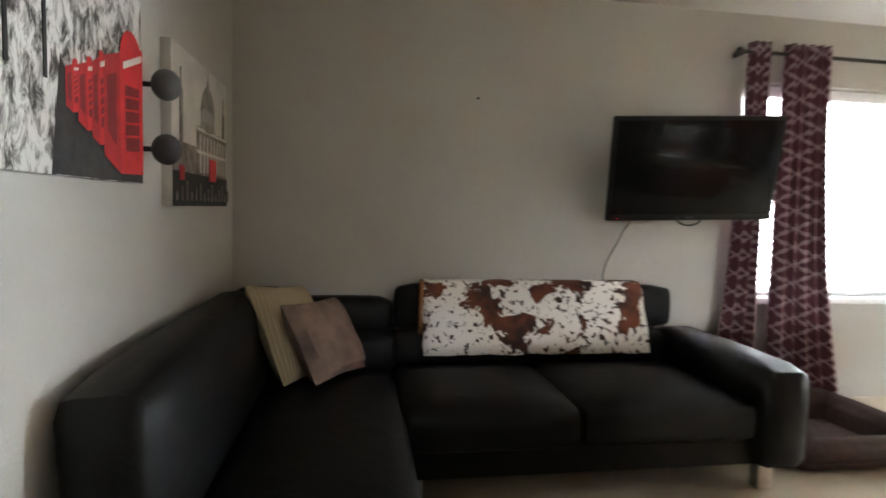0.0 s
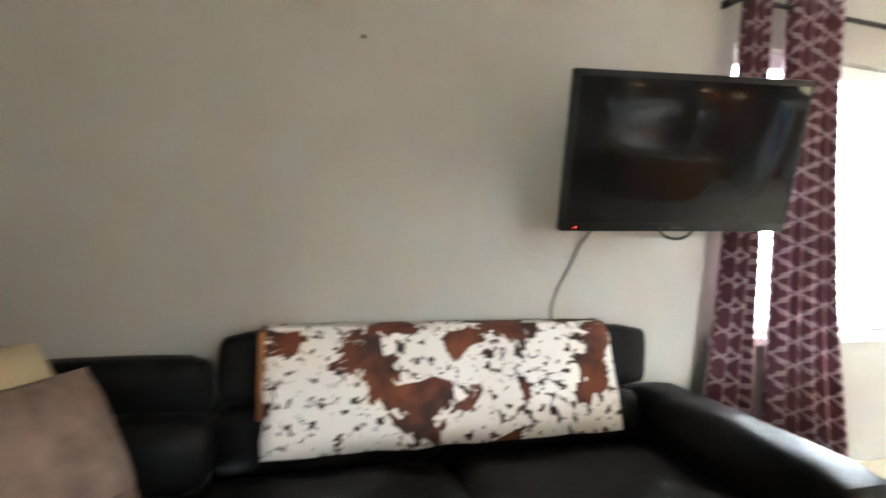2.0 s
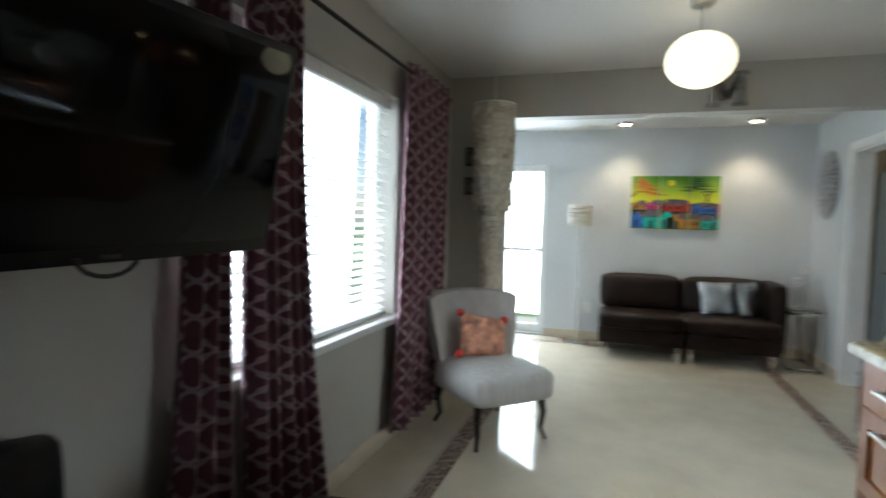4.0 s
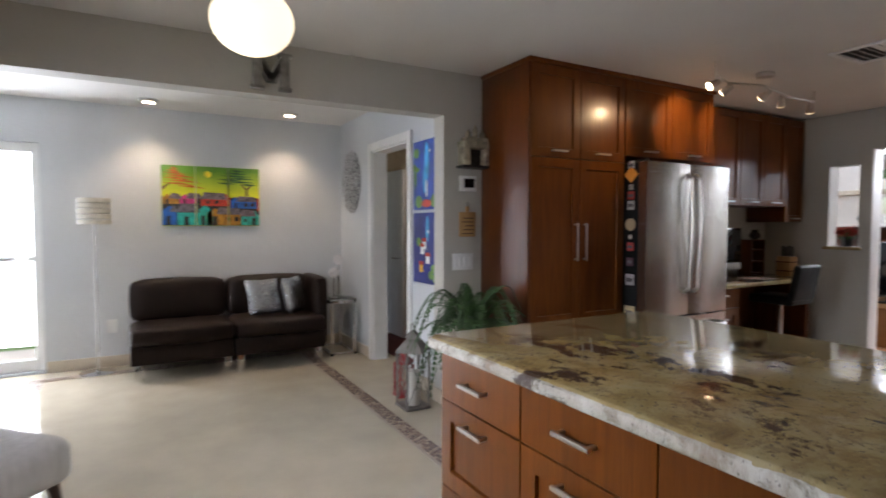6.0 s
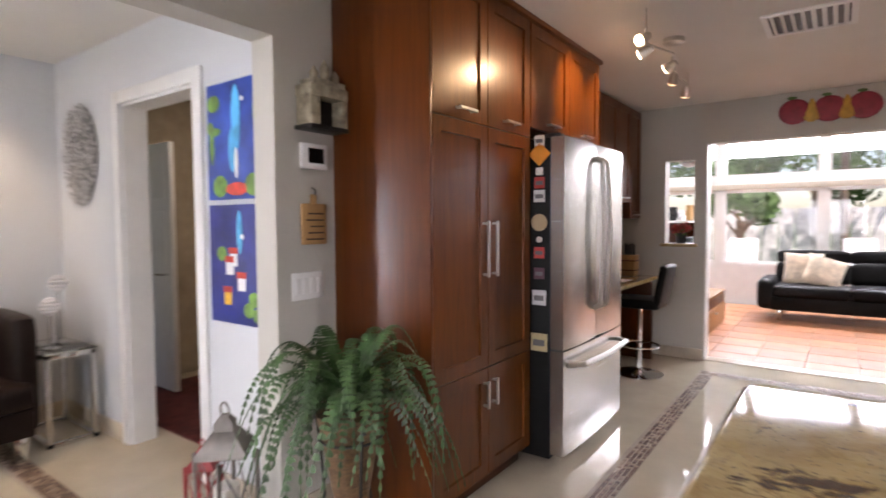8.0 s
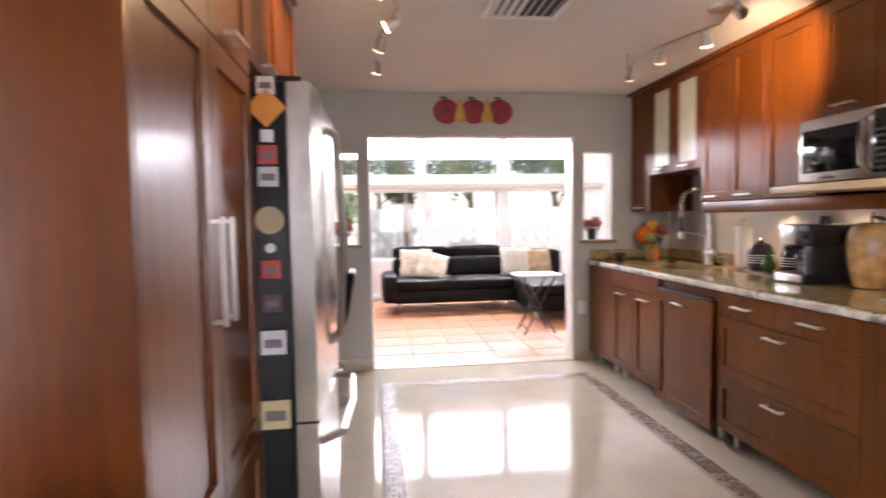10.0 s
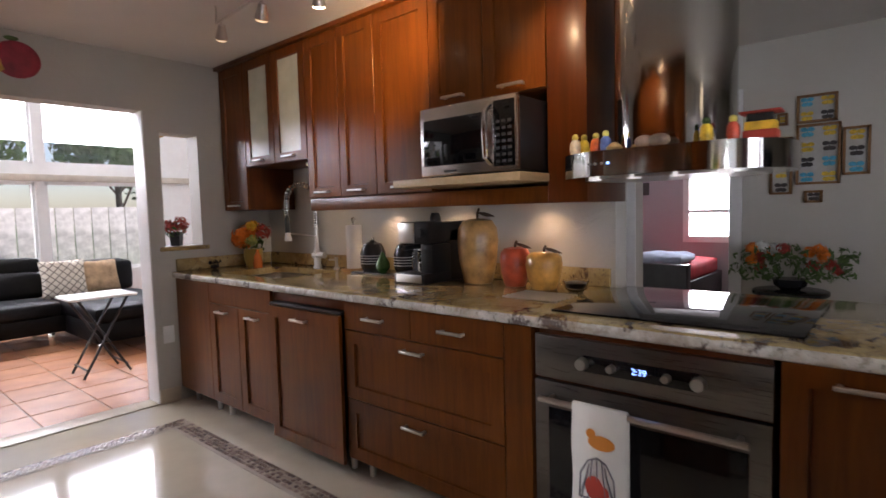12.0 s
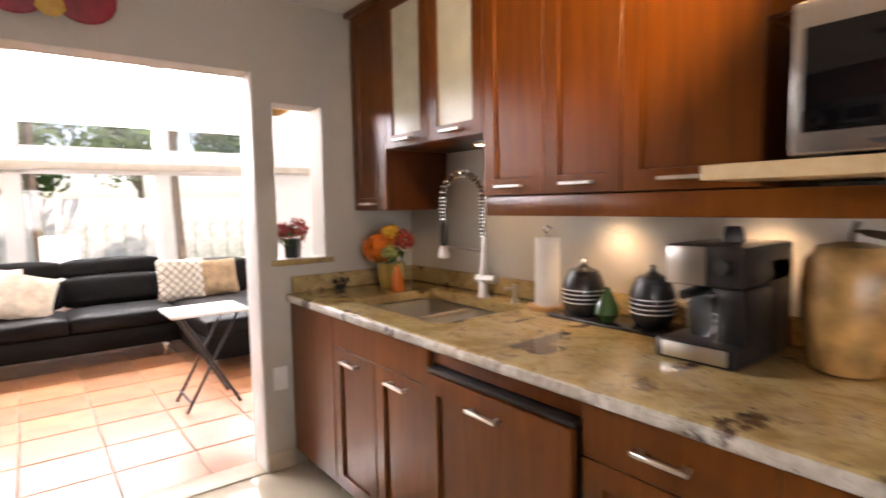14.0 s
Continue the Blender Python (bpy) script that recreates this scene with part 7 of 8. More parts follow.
for k in range(3):
    w = (py1 - py0) / 3
    ya, yb = py1 - w * (k + 1) + 0.004, py1 - w * k - 0.004
    c = thing("painting_canvas", (XP - 0.03, (ya + yb) / 2, pz0), "one of three canvases of a bright painted village", "painting", "village painting")
    bpart("canvas", (XP - 0.03, ya, pz0, XP, yb, pz1), VSKY, c, 0.003)
    for name, shape, mat, layer in daubs:
        if min(py1 - (py1 - py0) * u for u, v in shape) > yb - 0.002 or max(py1 - (py1 - py0) * u for u, v in shape) < ya + 0.002:
            continue
        bm = bmesh.new()
        xo = XP - 0.0304 - 0.0004 * layer
        face = bm.faces.new([bm.verts.new((xo, py1 - (py1 - py0) * u, pz0 + 0.003 + (pz1 - pz0 - 0.006) * v)) for u, v in shape])
        deep = bmesh.ops.extrude_face_region(bm, geom=[face])["geom"]
        bmesh.ops.translate(bm, vec=(-0.0006, 0, 0), verts=[e for e in deep if isinstance(e, bmesh.types.BMVert)])
        for side, at in ((1, yb - 0.002), (-1, ya + 0.002)):
            bmesh.ops.bisect_plane(bm, geom=bm.verts[:] + bm.edges[:] + bm.faces[:], plane_co=(0, at, 0), plane_no=(0, side, 0), clear_outer=True)
        if bm.faces:
            part(name, bm, mat, c)

# glass side table and candlesticks
gt = thing("side_table", (4.75, 4.13, 0), "chrome framed side table with a glass top", "side table")
for x in (4.52, 4.98):
    for y in (4.0, 4.24):
        part("leg", box(bmesh.new(), x - 0.015, y - 0.015, 0, x + 0.015, y + 0.015, 0.55, 0.002), CHROME, gt)
for z in (0.015, 0.535):
    for a in ((4.505, 3.985, 4.995, 4.015), (4.505, 4.225, 4.995, 4.255), (4.505, 4.015, 4.535, 4.225), (4.965, 4.015, 4.995, 4.225)):
        part("rail", box(bmesh.new(), a[0], a[1], z - 0.014, a[2], a[3], z + 0.014, 0.002), CHROME, gt)
part("glass_top", box(bmesh.new(), 4.50, 3.98, 0.55, 5.0, 4.26, 0.562, 0.002), glass("table_glass", (0.85, 0.92, 0.9)), gt)
for x, y, h in ((4.62, 4.18, 0.20), (4.78, 4.08, 0.32)):
    c = thing("candle_stick", (x, y, 0.562), "crystal globe candlestick on a silver stem", "candlestick", "crystal candlesticks")
    part("stem", lathe(bmesh.new(), (x, y, 0.563), [(0.045, 0), (0.045, 0.008), (0.01, 0.02), (0.008, h), (0.02, h + 0.01)], 16), CHROME, c)
    bm = bmesh.new()
    for i in range(6):
        for j in range(12):
            t1, p1 = math.pi * (i + 0.5) / 6, 2 * math.pi * (j + 0.5 * (i % 2)) / 12
            ball(bm, (x + 0.045 * math.sin(t1) * math.cos(p1), y + 0.045 * math.sin(t1) * math.sin(p1), 0.573 + h + 0.045 + 0.045 * math.cos(t1)), 0.011, u=6, v=5)
    part("crystal_globe", bm, simple("crystal_white", (0.72, 0.70, 0.70), 0.15), c, "beaded crystal globe")
NOOK_TABLE = [gt] + [q for q in scene.objects if q.get("group") == "crystal candlesticks"]
shifted(-0.04, 0.10, 0, *NOOK_TABLE)
# oval wall ornament
ow = thing("oval_wall_ornament", (4.72, 3.985, 1.74), "oval silver woven wall ornament", "wall ornament")
SIL = simple("silver_leafwork", (0.55, 0.55, 0.56), 0.35, metal=0.5, vary=0.4, scale=60)
bm = bmesh.new()
for i in range(420):
    r, a = rnd.random() ** 0.5, rnd.uniform(0, 6.283)
    p = (4.72 + 0.25 * r * math.cos(a), 3.985 + 0.03 * (1 - r * r) + rnd.uniform(0, 0.012), 1.74 + 0.32 * r * math.sin(a))
    ball(bm, p, 0.015, (1.3, 0.5, 0.8), 6, 4)
part("beadwork", bm, SIL, ow)
part("backing", ball(bmesh.new(), (4.72, 3.978, 1.74), 0.25, (1, 0.06, 1.28), 24, 12), simple("dull_silver", (0.30, 0.30, 0.31), 0.5, metal=0.4), ow)

shifted(-0.01, 0.06, 0, ow)

# doorway casing, open door
dc = tagged(new("door_1"), "white door casing with an open white panel door", "door", kind="structure")
dc.location = (3.76, 4.03, 0)
bm = bmesh.new()
for a in ((4.16, 0, 4.235, 2.065), (3.295, 0, 3.37, 2.065), (3.37, 1.99, 4.16, 2.065)):
    box(bm, a[0], 4.03, a[1], a[2], 4.05, a[3], 0.005)
part("casing", bm, WHITE, dc)
bm = bmesh.new()
for a in ((4.145, 0, 4.16, 1.99), (3.37, 0, 3.385, 1.99), (3.385, 1.975, 4.145, 1.99)):
    box(bm, a[0], 3.89, a[1], a[2], 4.03, a[3])
part("jamb", bm, WHITE, dc)
bm = box(bmesh.new(), 4.86, 3.36, 0.02, 5.39, 3.398, 1.92, 0.003)
door = part("door_leaf", bm, WHITE, dc, "open white six panel door")
for z0, z1 in ((0.12, 0.75), (0.85, 1.40), (1.50, 1.83)):
    for x0, x1 in ((4.94, 5.11), (5.17, 5.33)):
        part("raised_panel", box(bmesh.new(), x0, 3.398, z0, x1, 3.404, z1, 0.006), WHITE, door)
part("lever", bend(bmesh.new(), [(4.92, 3.40, 0.92), (4.92, 3.45, 0.92), (5.01, 3.45, 0.92)], 0.009), CHROME, door)
# Unseen fill light: an added glowing dish brightens the room behind the doorway.
brl = thing("back_room_fill", (4.0, 2.9, CEILING), "unseen flush white glowing dish added to light the back room", "ceiling lamp")
part("dish", lathe(bmesh.new(), (4.0, 2.9, CEILING - 0.08), [(0.03, 0), (0.12, 0.02), (0.15, 0.079)], 20), glow("back_room_fill_glow", (1.0, 0.86, 0.66), 26.0), brl)
solid("back_room_rug", box(bmesh.new(), 3.1, 2.2, 0.0, 5.2, 3.8, 0.012, 0.003), simple("dark_red_rug", (0.10, 0.018, 0.016), 0.9, vary=0.4, scale=9), "dark red carpet in the back room", "rug")

# two tropical canvases beside the door
NB = simple("paint_night_blue", (0.012, 0.05, 0.32), 0.55, vary=0.6, scale=6)
NB2 = simple("paint_deep_blue", (0.012, 0.02, 0.17), 0.55, vary=0.4, scale=6)
CY = simple("paint_cyan", (0.05, 0.40, 0.72), 0.55, vary=0.4, scale=9)
GRN = simple("paint_palm_green", (0.12, 0.25, 0.04), 0.6, vary=0.5, scale=20)
for z0, z1, ground, label in ((1.40, 1.93, NB, "blue canvas of a lighthouse, palms and a path"), (0.83, 1.375, NB2, "dark blue canvas of small red roofed houses")):
    c = thing("tropical_canvas", (3.19, 3.985, z0), label, "painting", "blue canvases beside the door")
    bpart("canvas", (2.985, 3.972, z0, 3.40, 4.0, z1), ground, c, 0.003)
    yo = 4.0005

    def dab(name, x, z, rx, rz, mat, o=0.0):
        bm = ball(bmesh.new(), (x, yo + o, z0 + z), 1.0, (rx, 0.002, rz), 14, 8)
        part(name, bm, mat, c)
    if z0 > 1:
        dab("moonlight", 3.17, 0.36, 0.035, 0.15, CY)
        dab("moonlight", 3.20, 0.22, 0.03, 0.10, CY)
        dab("moon", 3.12, 0.44, 0.012, 0.012, WHITE, 0.001)
        dab("lighthouse", 3.17, 0.16, 0.014, 0.07, WHITE, 0.001)
        for x, z, a, bb in ((3.36, 0.25, 0.02, 0.09), (3.33, 0.31, 0.045, 0.02), (3.37, 0.33, 0.03, 0.03), (3.34, 0.44, 0.05, 0.04), (3.02, 0.38, 0.02, 0.09)):
            dab("palm", x, z, a, bb, GRN, 0.001)
        dab("path", 3.17, 0.045, 0.09, 0.03, PAINT["red"], 0.001)
        for x in (3.05, 3.30):
            dab("bush", x, 0.06, 0.06, 0.05, GRN, 0.001)
    else:
        dab("moonlight", 3.16, 0.42, 0.022, 0.10, CY)
        dab("moon", 3.14, 0.40, 0.012, 0.012, WHITE, 0.001)
        for x, z in ((3.24, 0.27), (3.15, 0.20), (3.26, 0.13), (3.21, 0.31)):
            bpart("house", (x - 0.028, yo - 0.001, z0 + z - 0.045, x + 0.028, yo + 0.0015, z0 + z + 0.015), WHITE if z != 0.13 else PET_Y, c, 0)
            bpart("roof", (x - 0.034, yo, z0 + z + 0.012, x + 0.034, yo + 0.0025, z0 + z + 0.04), PAINT["red"], c, 0)
        for x, z in ((3.03, 0.05), (3.10, 0.07), (3.06, 0.12), (3.30, 0.32)):
            dab("bush", x, z, 0.04, 0.035, GRN, 0.001)

shifted(-0.18, 0.06, 0.015, *[q for q in scene.objects if q.get("group") == "blue canvases beside the door"])

# floor lamp and bright door in the nook
fl2 = thing("floor_lamp", (5.10, 6.20, 0), "slim chrome floor lamp with a tiered pale shade", "floor lamp")
part("base", lathe(bmesh.new(), (5.10, 6.20, 0), [(0.14, 0), (0.14, 0.012), (0.015, 0.025)], 24), CHROME, fl2)
part("pole", tube(bmesh.new(), (5.10, 6.20, 0.02), (5.10, 6.20, 1.35), 0.009), CHROME, fl2)
SHADE = simple("pale_shade", (0.62, 0.58, 0.50), 0.8, vary=0.2, scale=30)
for i in range(5):
    part("shade_tier", lathe(bmesh.new(), (5.10, 6.20, 1.30 + 0.046 * i), [(0.12, 0), (0.125, 0.005), (0.125, 0.036), (0.12, 0.04)], 24), SHADE, fl2)
shifted(-0.23, 0.11, 0, fl2)
nd = tagged(new("door_2"), "white framed glass patio door, bright with daylight", "door", kind="structure")
nd.location = (NOOK, 6.75, 0)
bm = bmesh.new()
for a in ((6.40, 0.02, 6.47, 2.0), (7.03, 0.02, 7.10, 2.0), (6.47, 0.02, 7.03, 0.12), (6.47, 1.92, 7.03, 2.0), (6.47, 0.98, 7.03, 1.02)):
    box(bm, NOOK + 0.05, a[0], a[1], NOOK + 0.09, a[2], a[3], 0.004)
part("door_frame", bm, WHITE, nd)
part("door_handle", bend(bmesh.new(), [(NOOK + 0.05, 6.50, 1.0), (NOOK - 0.0, 6.50, 1.0), (NOOK - 0.0, 6.58, 1.0)], 0.01), CHROME, nd)
gl = part("pane", box(bmesh.new(), NOOK + 0.066, 6.47, 0.12, NOOK + 0.072, 7.03, 1.92), glass("door_glass"), nd)
gl.visible_shadow = False
shifted(0, 0.31, 0, nd)
# recessed lamps
for x, y in ((4.72, 5.88), (4.72, 4.67)):
    rl = solid("recessed_lamp", lathe(bmesh.new(), (x, y, CEILING - 0.022), [(0.05, 0), (0.075, 0.002), (0.085, 0.021)], 24), STEEL_H, "round brushed steel ceiling spot", "ceiling lamp", "nook ceiling lamps")
    part("lens", tube(bmesh.new(), (x, y, CEILING - 0.026), (x, y, CEILING - 0.022), 0.045, seg=20), glow("recessed_glow", (1.0, 0.80, 0.55), 18), rl)
    spot("nook_lamp", (x, y, CEILING - 0.03), (NOOK - 0.1, y, 1.0), 42, 95, (1.0, 0.78, 0.52), 0.8)
ot = thing("wall_outlet", (NOOK - 0.004, 6.21, 0.38), "white electric outlet plate on the nook wall", "outlet")
bpart("plate", (NOOK - 0.008, 6.17, 0.31, NOOK - 0.001, 6.25, 0.43), WHITE, ot, 0.002)

# ---- hall and bedroom seen past the hood ----
dh = tagged(new("door_3"), "white door casing of the bedroom", "door", kind="structure")
dh.location = (XW, 2.6, 0)
bm = bmesh.new()
for a in ((2.17, 0, 2.25, 2.08), (2.93, 0, 3.01, 2.08), (2.25, 2.0, 2.93, 2.08)):
    box(bm, XW, a[0], a[1], XW + 0.022, a[2], a[3], 0.004)
part("casing", bm, WHITE, dh)
lv = thing("louvre_door", (XW + 0.1, 2.02, 0), "pale blue grey louvred closet door", "door")
LVM = simple("pale_grey_gloss", (0.50, 0.53, 0.55), 0.4, vary=0.04)
for y0, y1 in ((1.86, 1.92), (2.11, 2.17)):
    bpart("stile", (XW + 0.03, y0, 0.01, XW + 0.06, y1, 2.03), LVM, lv, 0.003)
for z0, z1 in ((0.01, 0.12), (1.0, 1.08), (1.94, 2.03)):
    bpart("rail", (XW + 0.03, 1.92, z0, XW + 0.06, 2.11, z1), LVM, lv, 0.003)
for i in range(38):
    z = 0.14 + 0.047 * i
    if 0.97 < z < 1.10 or z > 1.93:
        continue
    bm = box(bmesh.new(), -0.018, 1.92, -0.003, 0.018, 2.11, 0.003)
    bmesh.ops.transform(bm, verts=bm.verts, matrix=Matrix.Translation((XW + 0.045, 0, z)) @ Matrix.Rotation(radians(40), 4, "Y"))
    part("slat", bm, LVM, lv)
wb = tagged(new("window_2"), "white bedroom window, bright with daylight", "window", kind="structure")
wb.location = (-5.98, 2.06, 0.85)
bm = bmesh.new()
for a in ((1.66, 0.80, 1.74, 2.20), (2.38, 0.80, 2.46, 2.20), (1.74, 0.80, 2.38, 0.88), (1.74, 2.12, 2.38, 2.20), (1.74, 1.18, 2.38, 1.22)):
    box(bm, -6.0, a[0], a[1], -5.96, a[2], a[3], 0.004)
part("window_frame", bm, WHITE, wb)
solid("backdrop_bedroom", box(bmesh.new(), -7.6, 0.4, 0.0, -7.55, 3.7, 3.4), glow("bright_sky_backdrop", (0.93, 0.97, 1.0), 5.0), "blown-out white daylight outside the bedroom window", "backdrop", kind="structure")
bd = thing("bed", (-5.0, 1.5, 0), "bed with a red cover, dark frame and folded blue laundry", "bed")
bpart("frame", (-5.9, 0.75, 0.05, -4.45, 2.15, 0.46), BLACK, bd, 0.01)
part("mattress", puffy(-5.88, 0.77, 0.44, -4.55, 2.12, 0.64, 0.05), simple("red_cover", (0.45, 0.02, 0.03), 0.85, vary=0.2), bd, "red cover")
bpart("foot_board", (-4.55, 0.74, 0.0, -4.40, 2.17, 0.66), CER, bd, 0.01)
lw = thing("laundry", (-4.9, 1.75, 0.64), "folded pale blue laundry on the bed", "laundry")
bm = puffy(-5.15, 1.45, 0.645, -4.62, 2.05, 0.73, 0.03, 0.02)
for v in bm.verts:
    v.co.z += 0.03 * noise.noise(v.co * 9) if v.co.z > 0.66 else 0
part("cloth", bm, simple("pale_blue_cotton", (0.40, 0.48, 0.60), 0.9, vary=0.2, bmp=0.3), lw)
bf = thing("bedroom_picture", (-5.97, 1.05, 1.5), "small dark picture on the bedroom wall", "picture frame")
bpart("frame", (-5.975, 0.90, 1.43, -5.955, 1.22, 1.60), FR, bf, 0.003)
# butterfly cases
BUT = [simple("wing_" + k, c, 0.4, vary=0.3, scale=60) for k, c in (("blue", (0.05, 0.35, 0.55)), ("yellow", (0.62, 0.42, 0.03)), ("dark", (0.03, 0.025, 0.025)))]
OAKF = wood("frame_oak", (0.16, 0.08, 0.03), (0.28, 0.15, 0.06), 0.5)
CASES = [(3.33, 3.57, 1.40, 1.79, 2, 4), (3.33, 3.55, 1.80, 1.98, 2, 2), (3.18, 3.31, 1.34, 1.72, 1, 4), (3.58, 3.72, 1.45, 1.75, 1, 3), (3.22, 3.28, 1.80, 1.88, 1, 1), (3.38, 3.48, 1.28, 1.36, 1, 1)]
for k, (y0, y1, z0, z1, nc, nr) in enumerate(CASES):
    c = thing("butterfly_case", (XW + 0.02, (y0 + y1) / 2, z0), "wooden display case of pinned butterflies", "display case", "butterfly cases")
    bm = bmesh.new()
    for a in ((y0, z0, y1, z0 + 0.015), (y0, z1 - 0.015, y1, z1), (y0, z0, y0 + 0.015, z1), (y1 - 0.015, z0, y1, z1)):
        box(bm, XW, a[0], a[1], XW + 0.035, a[2], a[3])
    part("frame", bm, OAKF, c)
    bpart("backing", (XW + 0.001, y0 + 0.01, z0 + 0.01, XW + 0.01, y1 - 0.01, z1 - 0.01), simple("case_backing", (0.42, 0.42, 0.40), 0.8), c, 0)
    for i in range(nc):
        for j in range(nr):
            cy, cz = y0 + (y1 - y0) * (i + 0.5) / nc, z0 + (z1 - z0) * (j + 0.5) / nr
            s = 0.38 * min((y1 - y0) / nc, (z1 - z0) / nr)
            bm = bmesh.new()
            for sg in (-1, 1):
                for uu, ww in ((0.75, 0.45), (0.55, -0.45)):
                    ball(bm, (XW + 0.014, cy + sg * s * uu * 0.7, cz + s * ww), s * 0.55, (0.04, 1, 0.7), 8, 6)
            ball(bm, (XW + 0.016, cy, cz), s * 0.6, (0.08, 0.14, 1), 6, 6)
            part("butterfly", bm, BUT[(i + j * 2 + k) % 3], c)
# dining flowers on a small dark table
dt = thing("console_table", (-2.55, 3.35, 0), "small dark round table beside the wall", "table")
part("top", lathe(bmesh.new(), (-2.50, 3.35, 0.70), [(0.20, 0), (0.21, 0.01), (0.21, 0.03), (0.2, 0.035)], 28), CER, dt)
part("pedestal", lathe(bmesh.new(), (-2.50, 3.35, 0), [(0.14, 0), (0.14, 0.015), (0.025, 0.04), (0.025, 0.70)], 16), CER, dt)
bq = thing("flower_arrangement", (-2.50, 3.35, 0.735), "large arrangement of orange, red and white blooms", "flowers")
part("bowl", lathe(bmesh.new(), (-2.50, 3.35, 0.736), [(0.05, 0), (0.09, 0.03), (0.10, 0.07), (0.09, 0.07)], 18), CER, bq)
for k in range(16):
    p = (-2.50 + rnd.uniform(-0.15, 0.15), 3.35 + rnd.uniform(-0.24, 0.24), 0.86 + rnd.uniform(0, 0.16))
    mt = (PET_O, PET_R, PET_O, WHITE, PET_R)[k % 5]
    part("bloom", leafball(bmesh.new(), p, 0.036, 60, 0.018, rnd, 0.4), mt, bq)
bm = bmesh.new()
for k in range(140):
    p = Vector((-2.50 + rnd.uniform(-0.18, 0.18), 3.35 + rnd.uniform(-0.34, 0.32), 0.80 + rnd.uniform(0, 0.2)))
    leafball(bm, p, 0.03, 3, 0.025, rnd, 0.4)
part("foliage", bm, LEAF, bq)

# ---- sunroom ----
SF = thing("sunroom_sofa", (0.6, -3.3, 0), "black leather sofa with chrome legs under the windows", "sofa")
Z = -0.02
part("base", box(bmesh.new(), -0.55, -3.85, 0.12, 1.70, -3.0, 0.30, 0.02), LEATHER, SF)
for a, b in ((0.0, 0.84), (0.84, 1.68)):
    part("seat_cushion", puffy(a, -3.60, 0.28, b, -2.98, 0.45, 0.05, 0.015), LEATHER, SF)
    part("back_cushion", tilt(puffy(a, -3.82, 0.42, b, -3.58, 0.72, 0.06), (a, -3.7, 0.42), "X", 8), LEATHER, SF)
    part("headrest", puffy(a, -3.86, 0.70, b, -3.72, 0.88, 0.05, 0.01), LEATHER, SF)
part("arm", puffy(1.64, -3.85, 0.12, 1.86, -3.0, 0.52, 0.07, 0.01), LEATHER, SF)
for x, y in ((1.60, -3.06), (0.10, -3.06), (1.60, -3.78), (0.10, -3.78)):
    part("leg", box(bmesh.new(), x - 0.03, y - 0.02, Z, x + 0.03, y + 0.02, 0.13, 0.003), CHROME, SF)
SG = thing("sunroom_chaise", (-0.4, -2.9, 0), "black leather chaise end of the sunroom sofa", "sofa")
part("base", box(bmesh.new(), -0.92, -3.85, 0.10, -0.02, -2.10, 0.30, 0.02), LEATHER, SG)
part("seat_cushion", puffy(-0.92, -3.6, 0.28, -0.02, -2.08, 0.45, 0.05, 0.015), LEATHER, SG)
part("back_cushion", puffy(-0.92, -3.86, 0.42, -0.02, -3.60, 0.80, 0.06), LEATHER, SG)
for x, y in ((-0.86, -2.16), (-0.08, -2.16), (-0.86, -3.8), (-0.08, -3.8)):
    part("leg", box(bmesh.new(), x - 0.03, y - 0.02, Z, x + 0.03, y + 0.02, 0.11, 0.003), CHROME, SG)
FUR = simple("cream_fur", (0.66, 0.56, 0.44), 0.95, vary=0.25, scale=14, bmp=0.9, bscale=80)
TANF = simple("tan_fur", (0.42, 0.28, 0.16), 0.95, vary=0.35, scale=14, bmp=0.9, bscale=80)
pillow("cushion", 0.46, 0.46, 0.18, pose(1.36, -3.42, 0.64, 70, 0, 172), FUR, "cream fluffy cushion on the sunroom sofa", group="sunroom cushions")
pillow("cushion", 0.44, 0.44, 0.16, pose(1.12, -3.30, 0.62, 62, 18, 186), FUR, "cream fluffy cushion on the sunroom sofa", group="sunroom cushions")
m, n, l, b = shader("lattice_cushion", 0.9)
wv = [n.new("ShaderNodeTexWave") for _ in range(2)]
for w_, rz in zip(wv, (45, -45)):
    mp = n.new("ShaderNodeMapping")
    mp.inputs["Rotation"].default_value = (0, radians(rz), 0)
    l.new(n.new("ShaderNodeTexCoord").outputs["Object"], mp.inputs["Vector"])
    w_.inputs["Scale"].default_value = 5.5
    l.new(mp.outputs["Vector"], w_.inputs["Vector"])
mx = n.new("ShaderNodeMath")
mx.operation = "MAXIMUM"
l.new(wv[0].outputs["Fac"], mx.inputs[0])
l.new(wv[1].outputs["Fac"], mx.inputs[1])
l.new(ramp(n, l, mx.outputs[0], [(0.93, (0.70, 0.63, 0.52)), (0.97, (0.10, 0.07, 0.06))]), b.inputs["Base Color"])
pillow("cushion", 0.44, 0.44, 0.15, pose(-0.14, -3.42, 0.64, 72, 0, 178), m, "cream cushion with a dark lattice pattern", group="sunroom cushions")
pillow("cushion", 0.42, 0.40, 0.18, pose(-0.50, -3.46, 0.63, 70, 0, 184), TANF, "tan fluffy cushion on the sunroom sofa", group="sunroom cushions")
for o in (SF, SG, *[q for q in scene.objects if q.get("group") == "sunroom cushions"]):
    o.location += Vector((-0.18, 0.15, 0))
tt = thing("tray_table", (-0.05, -1.32, 0), "folding tray table with a white top and black legs", "folding table")
part("top", box(bmesh.new(), -0.30, -1.52, 0.64, 0.20, -1.12, 0.662, 0.006), WHITE, tt)
